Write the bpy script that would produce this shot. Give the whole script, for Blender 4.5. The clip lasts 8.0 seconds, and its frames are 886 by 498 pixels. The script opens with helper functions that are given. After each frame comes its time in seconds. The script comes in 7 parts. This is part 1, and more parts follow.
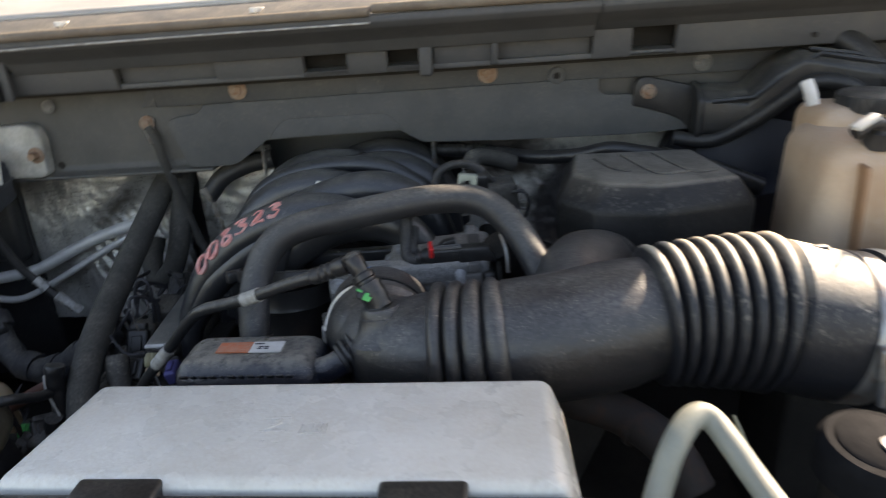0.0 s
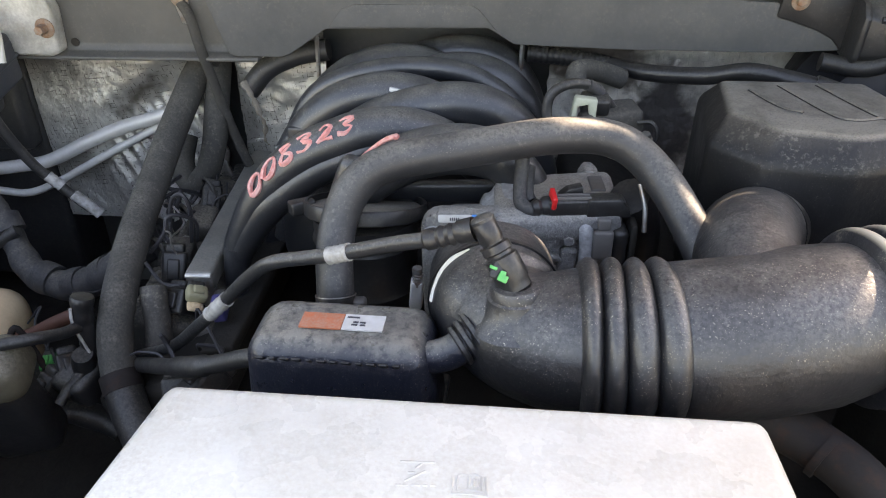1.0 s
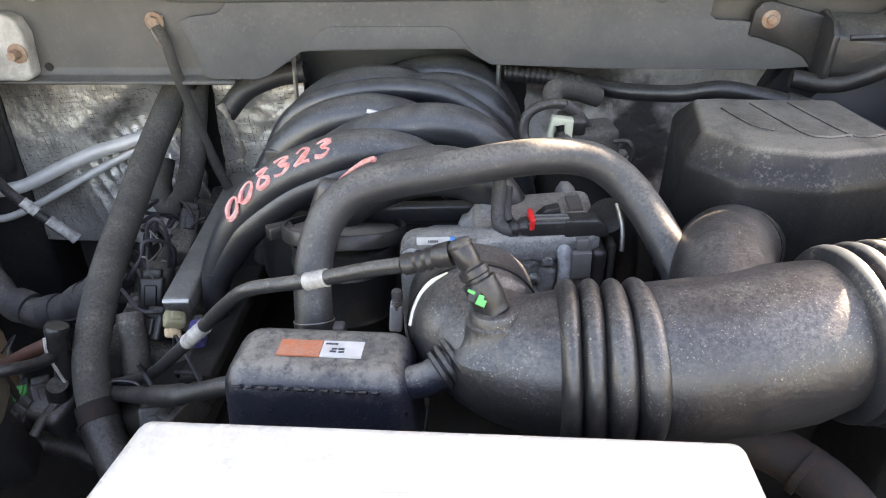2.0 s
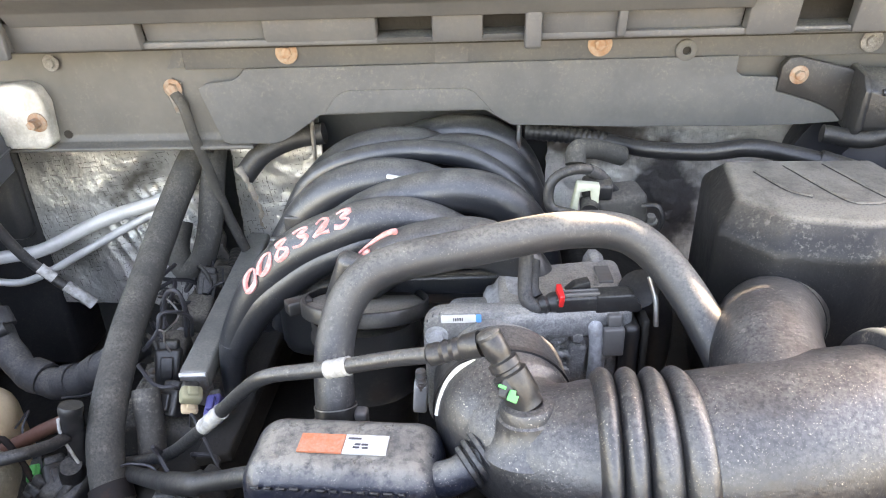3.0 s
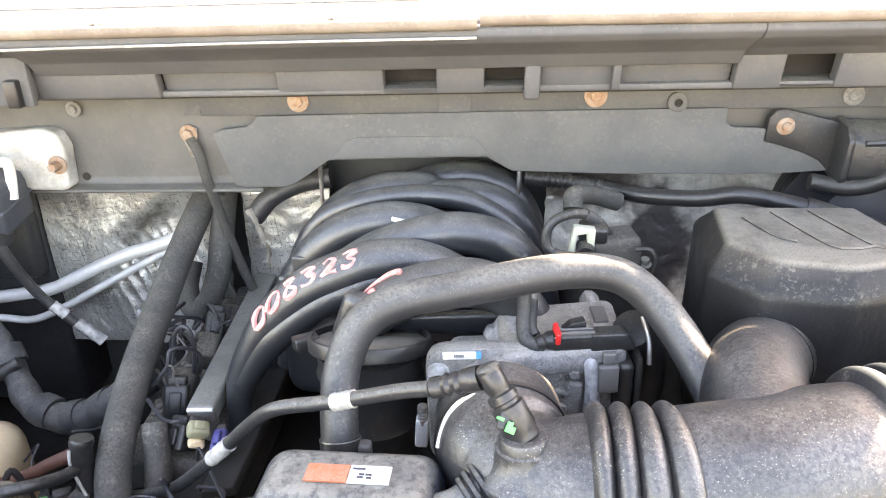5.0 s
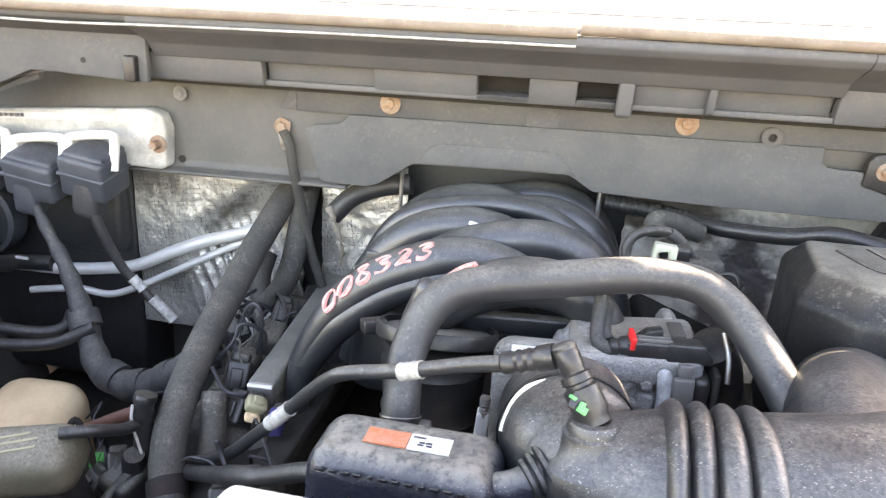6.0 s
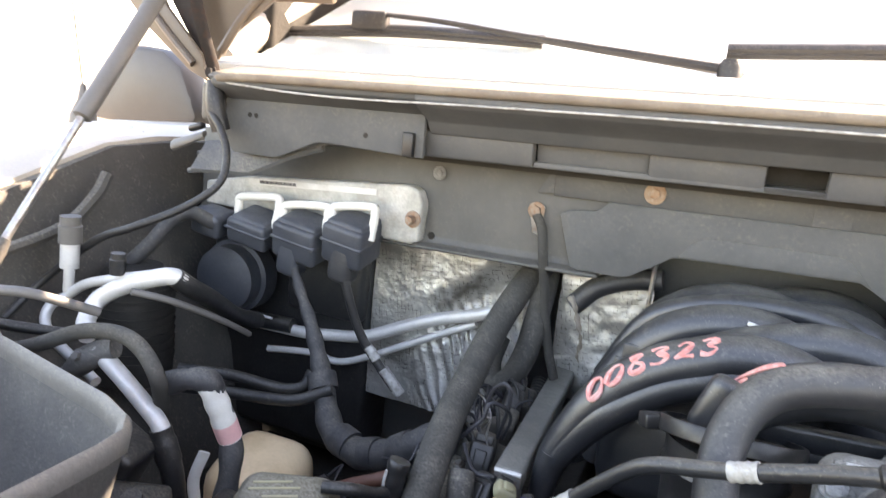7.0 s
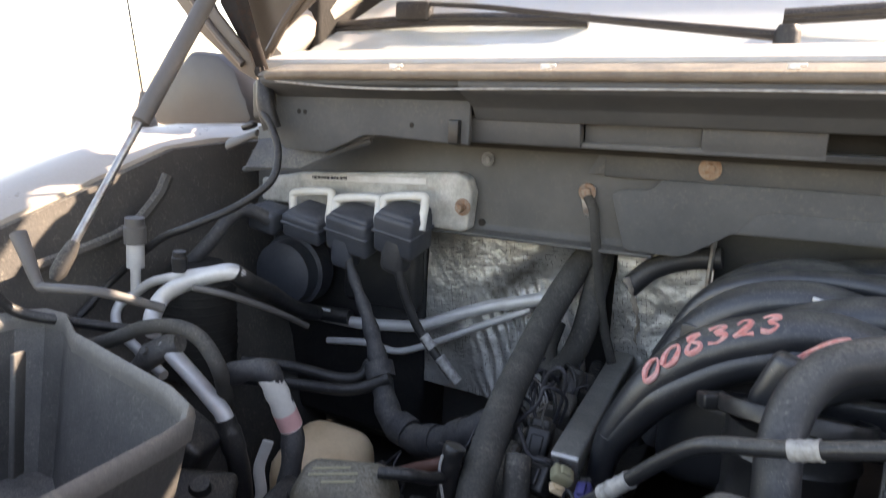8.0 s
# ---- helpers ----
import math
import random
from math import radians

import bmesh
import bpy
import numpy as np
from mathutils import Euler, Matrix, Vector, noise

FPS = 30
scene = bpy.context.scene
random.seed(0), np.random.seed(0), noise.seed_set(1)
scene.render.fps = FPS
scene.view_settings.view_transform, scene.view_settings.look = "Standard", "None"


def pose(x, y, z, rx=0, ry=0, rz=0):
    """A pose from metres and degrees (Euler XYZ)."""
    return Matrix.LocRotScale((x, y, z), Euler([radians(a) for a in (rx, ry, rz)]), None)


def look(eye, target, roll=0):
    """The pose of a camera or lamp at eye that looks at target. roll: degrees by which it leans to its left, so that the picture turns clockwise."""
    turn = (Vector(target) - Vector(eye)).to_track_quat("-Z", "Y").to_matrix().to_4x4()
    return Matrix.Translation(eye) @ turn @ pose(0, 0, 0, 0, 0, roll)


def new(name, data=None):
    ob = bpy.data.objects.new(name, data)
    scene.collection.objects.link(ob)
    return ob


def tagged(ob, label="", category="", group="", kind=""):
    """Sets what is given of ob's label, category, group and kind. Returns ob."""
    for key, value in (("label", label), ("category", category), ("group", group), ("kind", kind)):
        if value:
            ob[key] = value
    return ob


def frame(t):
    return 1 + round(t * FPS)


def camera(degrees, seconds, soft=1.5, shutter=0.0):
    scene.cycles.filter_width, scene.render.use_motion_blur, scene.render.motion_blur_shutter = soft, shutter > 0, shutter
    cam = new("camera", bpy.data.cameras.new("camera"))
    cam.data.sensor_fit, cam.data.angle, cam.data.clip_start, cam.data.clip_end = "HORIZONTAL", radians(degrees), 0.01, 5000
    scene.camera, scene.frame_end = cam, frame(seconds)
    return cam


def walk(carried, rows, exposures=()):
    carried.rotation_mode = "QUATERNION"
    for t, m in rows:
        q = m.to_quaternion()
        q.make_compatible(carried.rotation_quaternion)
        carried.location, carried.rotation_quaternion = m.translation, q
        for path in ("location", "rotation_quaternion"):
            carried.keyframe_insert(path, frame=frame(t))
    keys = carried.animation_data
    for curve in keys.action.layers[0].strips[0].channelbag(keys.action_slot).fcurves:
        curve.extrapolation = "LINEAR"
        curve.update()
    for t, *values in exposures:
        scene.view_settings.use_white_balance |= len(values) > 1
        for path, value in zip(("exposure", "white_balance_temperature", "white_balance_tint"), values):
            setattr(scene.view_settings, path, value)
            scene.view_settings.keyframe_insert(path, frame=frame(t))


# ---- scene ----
cam = camera(66.0, 8.0, 1.1, 0.25)
PATH = [
    (0, (0.317, 0.05, 1.52), (0.201, 1.901, 0.773), -2.8),
    (0.2, (0.276, 0.107, 1.514), (0.087, 1.93, 0.712), 0.8),
    (0.5, (0.227, 0.167, 1.52), (0.062, 1.916, 0.565), 2.1),
    (0.7, (0.216, 0.186, 1.51), (0.078, 1.894, 0.478), 2.0),
    (1, (0.211, 0.183, 1.52), (0.112, 1.876, 0.46), 1.1),
    (1.2, (0.209, 0.172, 1.523), (0.112, 1.872, 0.473), 1.0),
    (2.3, (0.216, 0.196, 1.527), (0.176, 1.922, 0.517), 0.7),
    (2.5, (0.212, 0.202, 1.536), (0.153, 1.937, 0.543), -0.1),
    (3, (0.207, 0.22, 1.543), (0.103, 1.984, 0.608), -0.7),
    (3.5, (0.206, 0.219, 1.546), (0.098, 2.004, 0.65), -0.3),
    (4, (0.205, 0.207, 1.553), (0.094, 2.006, 0.685), -0.2),
    (4.2, (0.208, 0.206, 1.551), (0.104, 2.004, 0.678), -0.2),
    (5.3, (0.208, 0.187, 1.552), (0.085, 2.013, 0.743), -0.4),
    (5.5, (0.213, 0.179, 1.546), (0.006, 1.981, 0.703), -1.8),
    (5.8, (0.205, 0.169, 1.524), (-0.069, 2.005, 0.781), 0.6),
    (6, (0.195, 0.175, 1.501), (-0.097, 2.036, 0.829), 4.2),
    (6.2, (0.174, 0.176, 1.488), (-0.139, 2.035, 0.816), 5.4),
    (6.5, (0.142, 0.176, 1.469), (-0.361, 2.04, 0.945), 6.5),
    (6.8, (0.106, 0.172, 1.459), (-0.582, 1.986, 0.97), 5.8),
    (7, (0.089, 0.16, 1.456), (-0.681, 1.962, 1.059), 6.2),
    (7.2, (0.087, 0.153, 1.459), (-0.718, 1.951, 1.114), 6.4),
    (7.5, (0.095, 0.157, 1.437), (-0.714, 1.942, 1.04), 8.0),
    (7.8, (0.106, 0.164, 1.44), (-0.785, 1.878, 0.922), 3.7),
    (8, (0.1, 0.165, 1.452), (-0.824, 1.885, 1.016), 2.9),
]
EXPO = [(0.0, 1.55, 8500, 17), (0.5, 2.38, 9200, 19), (1.0, 2.7, 9400, 21), (2.5, 3.44, 9500, 22), (3.5, 4.03, 9900, 22), (5.5, 3.93, 9800, 22), (6.2, 3.72, 9300, 22), (6.6, 3.65, 8900, 22), (7.0, 3.28, 9200, 21), (7.4, 2.62, 9200, 21), (8.0, 2.27, 8700, 21)]
walk(cam, [(t, look(eye, target, roll)) for t, eye, target, roll in PATH], EXPO)

# ---- daylight ----
SUN_DIR = Vector((-1.03, -1.0, -1.08)).normalized()
world = bpy.data.worlds.new("sky")
scene.world = world
world.use_nodes = True
wn = world.node_tree
sky = wn.nodes.new("ShaderNodeTexSky")
sky.sky_type, sky.sun_disc = "NISHITA", False
sky.sun_elevation = math.asin(-SUN_DIR.z)
sky.sun_rotation = math.atan2(-SUN_DIR.x, -SUN_DIR.y)
wn.links.new(sky.outputs[0], wn.nodes["Background"].inputs[0])
wn.nodes["Background"].inputs[1].default_value = 0.15
sun_data = bpy.data.lights.new("sun", "SUN")
sun_data.energy, sun_data.angle, sun_data.color = 5.0, radians(0.8), (1.0, 0.95, 0.88)
sun = new("sun", sun_data)
sun.matrix_world = look((0, 0, 6), Vector((0, 0, 6)) + SUN_DIR)


# ---- materials ----
def material(name, base, rough=0.6, metal=0.0, second=None, scale=14.0, amount=0.6, fine=0.15, bump=0.15, bump_scale=160.0,
             dust=0.0, dust_colour=(0.42, 0.38, 0.30), specks=0.0, rust=0.0, stretch=(1, 1, 1), spec=0.5, up_from=0.1, cover=0.0, clump=430.0):
    """Two tones in large patches, a fine grain, settled dust on faces that look up, loose specks, rust and fine relief."""
    m = bpy.data.materials.new(name)
    m.use_nodes = True
    nt = m.node_tree
    nd, ln = nt.nodes, nt.links
    bsdf = nd["Principled BSDF"]
    bsdf.inputs["Metallic"].default_value = metal
    bsdf.inputs["Specular IOR Level"].default_value = spec
    tc = nd.new("ShaderNodeTexCoord")
    mp = nd.new("ShaderNodeMapping")
    mp.inputs["Scale"].default_value = stretch
    ln.new(tc.outputs["Object"], mp.inputs[0])

    def noise_tex(sc, detail=4.0, roughness=0.6):
        n = nd.new("ShaderNodeTexNoise")
        n.inputs["Scale"].default_value, n.inputs["Detail"].default_value = sc, detail
        n.inputs["Roughness"].default_value = roughness
        ln.new(mp.outputs[0], n.inputs["Vector"])
        return n.outputs["Fac"]

    def ramp(sock, a, b):
        r = nd.new("ShaderNodeMapRange")
        r.inputs["From Min"].default_value, r.inputs["From Max"].default_value = a, b
        r.clamp = True
        ln.new(sock, r.inputs["Value"])
        return r.outputs[0]

    def mix(fac, a, b):
        x = nd.new("ShaderNodeMix")
        x.data_type = "RGBA"
        for sock, v in ((x.inputs[0], fac), (x.inputs[6], a), (x.inputs[7], b)):
            if isinstance(v, (tuple, float, int)):
                sock.default_value = (*v, 1) if isinstance(v, tuple) else v
            else:
                ln.new(v, sock)
        return x.outputs[2]

    def mul(a, b):
        x = nd.new("ShaderNodeMath")
        x.operation = "MULTIPLY"
        for sock, v in zip(x.inputs, (a, b)):
            if isinstance(v, (float, int)):
                sock.default_value = v
            else:
                ln.new(v, sock)
        return x.outputs[0]

    second = second or tuple(min(1.0, c * 1.5 + 0.01) for c in base)
    big = ramp(noise_tex(scale), 0.38, 0.66)
    colour = mix(mul(big, amount), base, second)
    grain = ramp(noise_tex(bump_scale * 1.7, 2.0), 0.3, 0.7)
    darker = tuple(c * 0.55 for c in base)
    colour = mix(mul(grain, fine), colour, darker)
    if dust > 0 or specks > 0:
        geo = nd.new("ShaderNodeNewGeometry")
        sep = nd.new("ShaderNodeSeparateXYZ")
        ln.new(geo.outputs["Normal"], sep.inputs[0])
        up = ramp(sep.outputs["Z"], up_from, 0.95)
        if dust > 0:
            patchy = ramp(noise_tex(26.0, 6.0, 0.7), 0.30 - cover, 0.66 - cover)
            colour = mix(mul(mul(mul(up, ramp(noise_tex(clump, 5.0, 0.7), 0.36 - cover, 0.60 - 0.6 * cover)), patchy), min(1.0, dust * 1.35)), colour, dust_colour)
            blot = mul(ramp(noise_tex(240.0, 5.0, 0.75), 0.53, 0.63), ramp(noise_tex(40.0, 3.0), 0.42, 0.60))
            colour = mix(mul(mul(blot, ramp(sep.outputs["Z"], up_from - 0.5, up_from + 0.3)), dust * 0.7), colour, dust_colour)
        if specks > 0:
            sp = mul(ramp(noise_tex(900.0, 2.0), 0.63, 0.72), ramp(noise_tex(30.0, 3.0), 0.35, 0.6))
            colour = mix(mul(mul(sp, ramp(sep.outputs["Z"], -0.5, 0.5)), specks), colour, (0.62, 0.56, 0.44))
    if rust > 0:
        colour = mix(mul(ramp(noise_tex(60.0, 6.0, 0.75), 0.52 - 0.25 * rust, 0.62), min(1.0, rust * 1.4)), colour, (0.28, 0.10, 0.035))
    ln.new(colour, bsdf.inputs["Base Color"])
    rr = nd.new("ShaderNodeMapRange")
    rr.inputs["To Min"].default_value, rr.inputs["To Max"].default_value = max(0.02, rough - 0.12), min(1.0, rough + 0.15)
    ln.new(noise_tex(scale * 3.0), rr.inputs["Value"])
    ln.new(rr.outputs[0], bsdf.inputs["Roughness"])
    if bump > 0:
        b = nd.new("ShaderNodeBump")
        b.inputs["Strength"].default_value, b.inputs["Distance"].default_value = bump, 0.002
        ln.new(noise_tex(bump_scale, 5.0), b.inputs["Height"])
        ln.new(b.outputs[0], bsdf.inputs["Normal"])
    return m


M_COWL = material("cowl_plastic", (0.070, 0.074, 0.079), 0.58, second=(0.105, 0.106, 0.103), scale=11, amount=0.75, dust=0.35, specks=0.25, bump=0.16, bump_scale=120)
M_FLAP = material("grey_rubber_sheet", (0.076, 0.080, 0.083), 0.72, second=(0.104, 0.106, 0.105), scale=15, amount=0.7, dust=0.22, specks=0.2, bump=0.2, bump_scale=90)
M_DARKMETAL = material("painted_bulkhead", (0.058, 0.059, 0.057), 0.5, second=(0.094, 0.091, 0.084), scale=7, amount=0.9, dust=0.12, bump=0.1, bump_scale=60)
M_TRIM = material("cowl_grille_plastic", (0.40, 0.395, 0.38), 0.5, scale=9, dust=0.3, dust_colour=(0.44, 0.41, 0.36))
M_SEAL = material("weatherstrip_rubber", (0.16, 0.125, 0.095), 0.8, second=(0.26, 0.22, 0.17), scale=22, dust=0.4)
M_BLACK = material("black_moulded_plastic", (0.018, 0.019, 0.021), 0.34, second=(0.030, 0.031, 0.033), scale=22, dust=0.42, dust_colour=(0.26, 0.245, 0.21), up_from=0.35, cover=0.08, specks=0.3, bump=0.3)
M_RUNNER = material("manifold_plastic", (0.015, 0.017, 0.021), 0.36, second=(0.023, 0.025, 0.029), scale=20, amount=0.4, dust=0.50, dust_colour=(0.24, 0.232, 0.205), up_from=0.48, cover=0.06, clump=620.0, specks=0.35, bump=0.14, spec=0.9)
M_CASE = material("dusty_case_plastic", (0.012, 0.015, 0.026), 0.30, second=(0.022, 0.026, 0.036), scale=24, dust=0.80, dust_colour=(0.25, 0.238, 0.205), up_from=0.58, cover=0.10, clump=150.0, specks=0.5, bump=0.7, bump_scale=110, spec=0.65)
M_TUBE = material("intake_rubber", (0.012, 0.0125, 0.0150), 0.40, second=(0.021, 0.0215, 0.0235), scale=20, dust=0.50, dust_colour=(0.20, 0.193, 0.18), up_from=0.40, cover=0.02, clump=420.0, specks=0.7, bump=0.45, bump_scale=130, amount=0.5, spec=0.85)
# Settled dust, its colour paled to carry the sun on the rib tops.
M_SUNLIT_BELLOWS = material("dusty_sunlit_bellows_rubber", (0.011, 0.0125, 0.017), 0.44, second=(0.018, 0.020, 0.025), scale=20, dust=0.85, dust_colour=(0.66, 0.585, 0.47), up_from=0.55, cover=0.50, specks=0.3, bump=0.35, bump_scale=130, amount=0.5, spec=0.55)
M_HOSE = material("rubber_hose", (0.018, 0.019, 0.022), 0.50, second=(0.026, 0.027, 0.029), scale=26, amount=0.5, dust=0.46, dust_colour=(0.25, 0.24, 0.21), up_from=0.36, cover=0.08, clump=420.0, specks=0.3, bump=0.2, spec=0.7)
M_FOAM = material("sleeved_hose", (0.040, 0.039, 0.036), 0.85, second=(0.062, 0.059, 0.052), scale=24, dust=0.2, bump=0.3, bump_scale=240)
M_CONDUIT = material("wire_conduit", (0.013, 0.0135, 0.015), 0.46, second=(0.026, 0.026, 0.027), scale=30, dust=0.16, specks=0.2)
M_TAPE = material("cloth_tape", (0.024, 0.025, 0.029), 0.65, second=(0.055, 0.054, 0.054), scale=40, dust=0.2, bump=0.4)
M_BOX = material("black_box_plastic", (0.013, 0.013, 0.0135), 0.42, second=(0.024, 0.023, 0.023), scale=16, spec=0.3, dust=0.85, dust_colour=(0.225, 0.21, 0.18), up_from=0.60, cover=0.15, clump=700.0, specks=0.22, bump=0.3)
M_FUSE = material("grey_lid_plastic", (0.79, 0.79, 0.735), 0.26, second=(0.62, 0.61, 0.55), scale=9, amount=0.8, dust=0.3, dust_colour=(0.46, 0.41, 0.33), specks=0.6, bump=0.14, spec=0.7)
M_ALU = material("aluminium_tube", (0.66, 0.655, 0.64), 0.45, metal=0.3, second=(0.49, 0.48, 0.46), scale=30, bump=0.1)
M_CAST = material("cast_aluminium", (0.185, 0.185, 0.185), 0.5, metal=0.15, second=(0.36, 0.36, 0.355), scale=75, amount=0.85, fine=0.7, dust=0.65, dust_colour=(0.44, 0.415, 0.365), specks=0.9, bump=0.9, bump_scale=420, clump=620.0, cover=0.05)
M_CORRODED = material("corroded_aluminium", (0.50, 0.51, 0.52), 0.75, metal=0.1, second=(0.20, 0.20, 0.195), scale=95, amount=0.85, fine=0.4, bump=1.0, bump_scale=330)
M_STEEL = material("zinc_steel", (0.42, 0.42, 0.41), 0.4, metal=0.8, second=(0.25, 0.24, 0.22), scale=60, rust=0.2)
M_RUSTY = material("rusty_bolt", (0.33, 0.265, 0.21), 0.8, metal=0.2, second=(0.27, 0.15, 0.09), scale=120, rust=0.35, bump=0.6)
M_RUSTLIGHT = material("faded_rusty_bolt", (0.42, 0.34, 0.27), 0.75, metal=0.2, second=(0.34, 0.20, 0.12), scale=160, amount=0.9, rust=0.28, bump=0.6)
M_BRACKET = material("module_aluminium", (0.56, 0.56, 0.525), 0.6, metal=0.2, second=(0.27, 0.265, 0.235), scale=38, amount=0.85, fine=0.5, rust=0.06, bump=0.5, bump_scale=220)
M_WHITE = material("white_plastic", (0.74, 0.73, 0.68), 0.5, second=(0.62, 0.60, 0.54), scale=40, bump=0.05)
M_LABEL = material("paper_label", (0.66, 0.66, 0.645), 0.6, second=(0.48, 0.465, 0.43), scale=60, bump=0.05)
M_OLDTAPE = material("grimy_white_tape", (0.46, 0.45, 0.425), 0.55, second=(0.22, 0.21, 0.19), scale=130, amount=0.9, bump=0.25)
M_ORANGE = material("orange_label", (0.62, 0.15, 0.06), 0.6, second=(0.42, 0.20, 0.13), scale=60, dust=0.3)
M_CREAM = material("cream_plastic", (0.50, 0.52, 0.40), 0.5, second=(0.38, 0.39, 0.30), scale=70, dust=0.2, bump=0.05)
M_PRINT = material("printed_ink", (0.05, 0.05, 0.06), 0.6, bump=0.0)
M_BLUE = material("blue_print", (0.03, 0.25, 0.62), 0.5, bump=0.0)
M_RED = material("red_clip_plastic", (0.62, 0.02, 0.02), 0.4, bump=0.05)
M_GREEN = material("green_clip_plastic", (0.04, 0.34, 0.09), 0.4, bump=0.05)
M_PAINTPEN = material("red_marker_paint", (0.72, 0.25, 0.22), 0.6, second=(0.78, 0.46, 0.42), scale=160, amount=0.85, bump=0.2)
M_BEIGE = material("aged_bottle_plastic", (0.60, 0.45, 0.32), 0.38, second=(0.42, 0.26, 0.15), scale=13, amount=0.8, dust=0.35, dust_colour=(0.62, 0.59, 0.54), bump=0.1)
M_YELLOW = material("yellowed_connector", (0.34, 0.31, 0.19), 0.5, second=(0.25, 0.24, 0.155), scale=60)
M_RAIL = material("dusty_rail_metal", (0.165, 0.162, 0.150), 0.5, metal=0.2, second=(0.215, 0.21, 0.19), scale=40, dust=0.5, dust_colour=(0.31, 0.295, 0.25), specks=0.3, bump=0.3)
M_PURPLE = material("purple_connector", (0.06, 0.06, 0.19), 0.5, scale=40)
M_TAN = material("tan_plastic", (0.80, 0.60, 0.38), 0.5, second=(0.60, 0.41, 0.23), scale=18, amount=0.8, bump=0.2)
M_BOOSTER = material("navy_painted_drum", (0.009, 0.010, 0.016), 0.5, second=(0.014, 0.015, 0.022), scale=12, bump=0.05)
M_PALE = material("pale_nylon_tube", (0.27, 0.285, 0.245), 0.45, second=(0.21, 0.22, 0.19), scale=20, dust=0.2, bump=0.08)
M_BODY = material("body_paint", (0.42, 0.38, 0.33), 0.3, second=(0.36, 0.32, 0.27), scale=5, bump=0.03)
M_HOOD = material("hood_underside", (0.110, 0.084, 0.064), 0.38, second=(0.070, 0.054, 0.043), scale=6, bump=0.1, dust=0.1)
M_LINER = material("fender_liner", (0.044, 0.041, 0.039), 0.7, second=(0.082, 0.073, 0.062), scale=8, dust=0.35, bump=0.4)
# Grime tone, near black because it also stands in for deep shade.
M_GRIME_SHADE = material("engine_grime_shade", (0.016, 0.0148, 0.0132), 0.72, second=(0.034, 0.030, 0.025), scale=18, bump=0.5, spec=0.35)
M_GROUND = material("dry_yard_gravel", (0.38, 0.34, 0.29), 0.9, second=(0.28, 0.25, 0.21), scale=0.8, bump=0.6, bump_scale=30)
M_DARKPLASTIC = material("grey_housing", (0.10, 0.095, 0.09), 0.5, scale=6)
M_RIM = material("tray_rim_plastic", (0.13, 0.124, 0.115), 0.55, second=(0.19, 0.18, 0.165), scale=16, dust=0.4, specks=0.4, bump=0.3)
M_TRAY = material("tray_plastic", (0.072, 0.070, 0.067), 0.6, second=(0.108, 0.104, 0.097), scale=13, dust=0.5, dust_colour=(0.34, 0.31, 0.27), specks=0.4, bump=0.4)
M_TORN = material("torn_insulation", (0.27, 0.235, 0.19), 0.8, second=(0.12, 0.10, 0.08), scale=80, bump=0.8)
M_CONNECTOR = material("connector_plastic", (0.014, 0.014, 0.015), 0.35, second=(0.026, 0.026, 0.027), scale=40, dust=0.10)
M_NAVY = material("dusty_navy_plastic", (0.036, 0.041, 0.052), 0.5, second=(0.060, 0.066, 0.078), scale=26, dust=0.25, dust_colour=(0.20, 0.195, 0.18), specks=0.2)
M_MIRROR = material("mirror_shell_plastic", (0.055, 0.051, 0.050), 0.45, second=(0.075, 0.071, 0.070), scale=5, bump=0.05)
M_CAP = material("worn_cap_plastic", (0.010, 0.0105, 0.012), 0.85, second=(0.017, 0.0175, 0.019), scale=60, bump=0.2, spec=0.12)
# Darker than the lid, to paint in the shading of its raised marks.
M_MARK_SHADE = material("lid_mark_shade", (0.50, 0.485, 0.445), 0.5, bump=0.0)
M_WIRE = material("wire_insulation", (0.03, 0.03, 0.035), 0.5, bump=0.0)
M_BROWN = material("brown_rusty_steel", (0.013, 0.0085, 0.0075), 0.8, second=(0.011, 0.009, 0.008), scale=40, rust=0.05)
M_SEAM = material("bottle_seam", (0.36, 0.20, 0.11), 0.5, second=(0.28, 0.15, 0.08), scale=30)


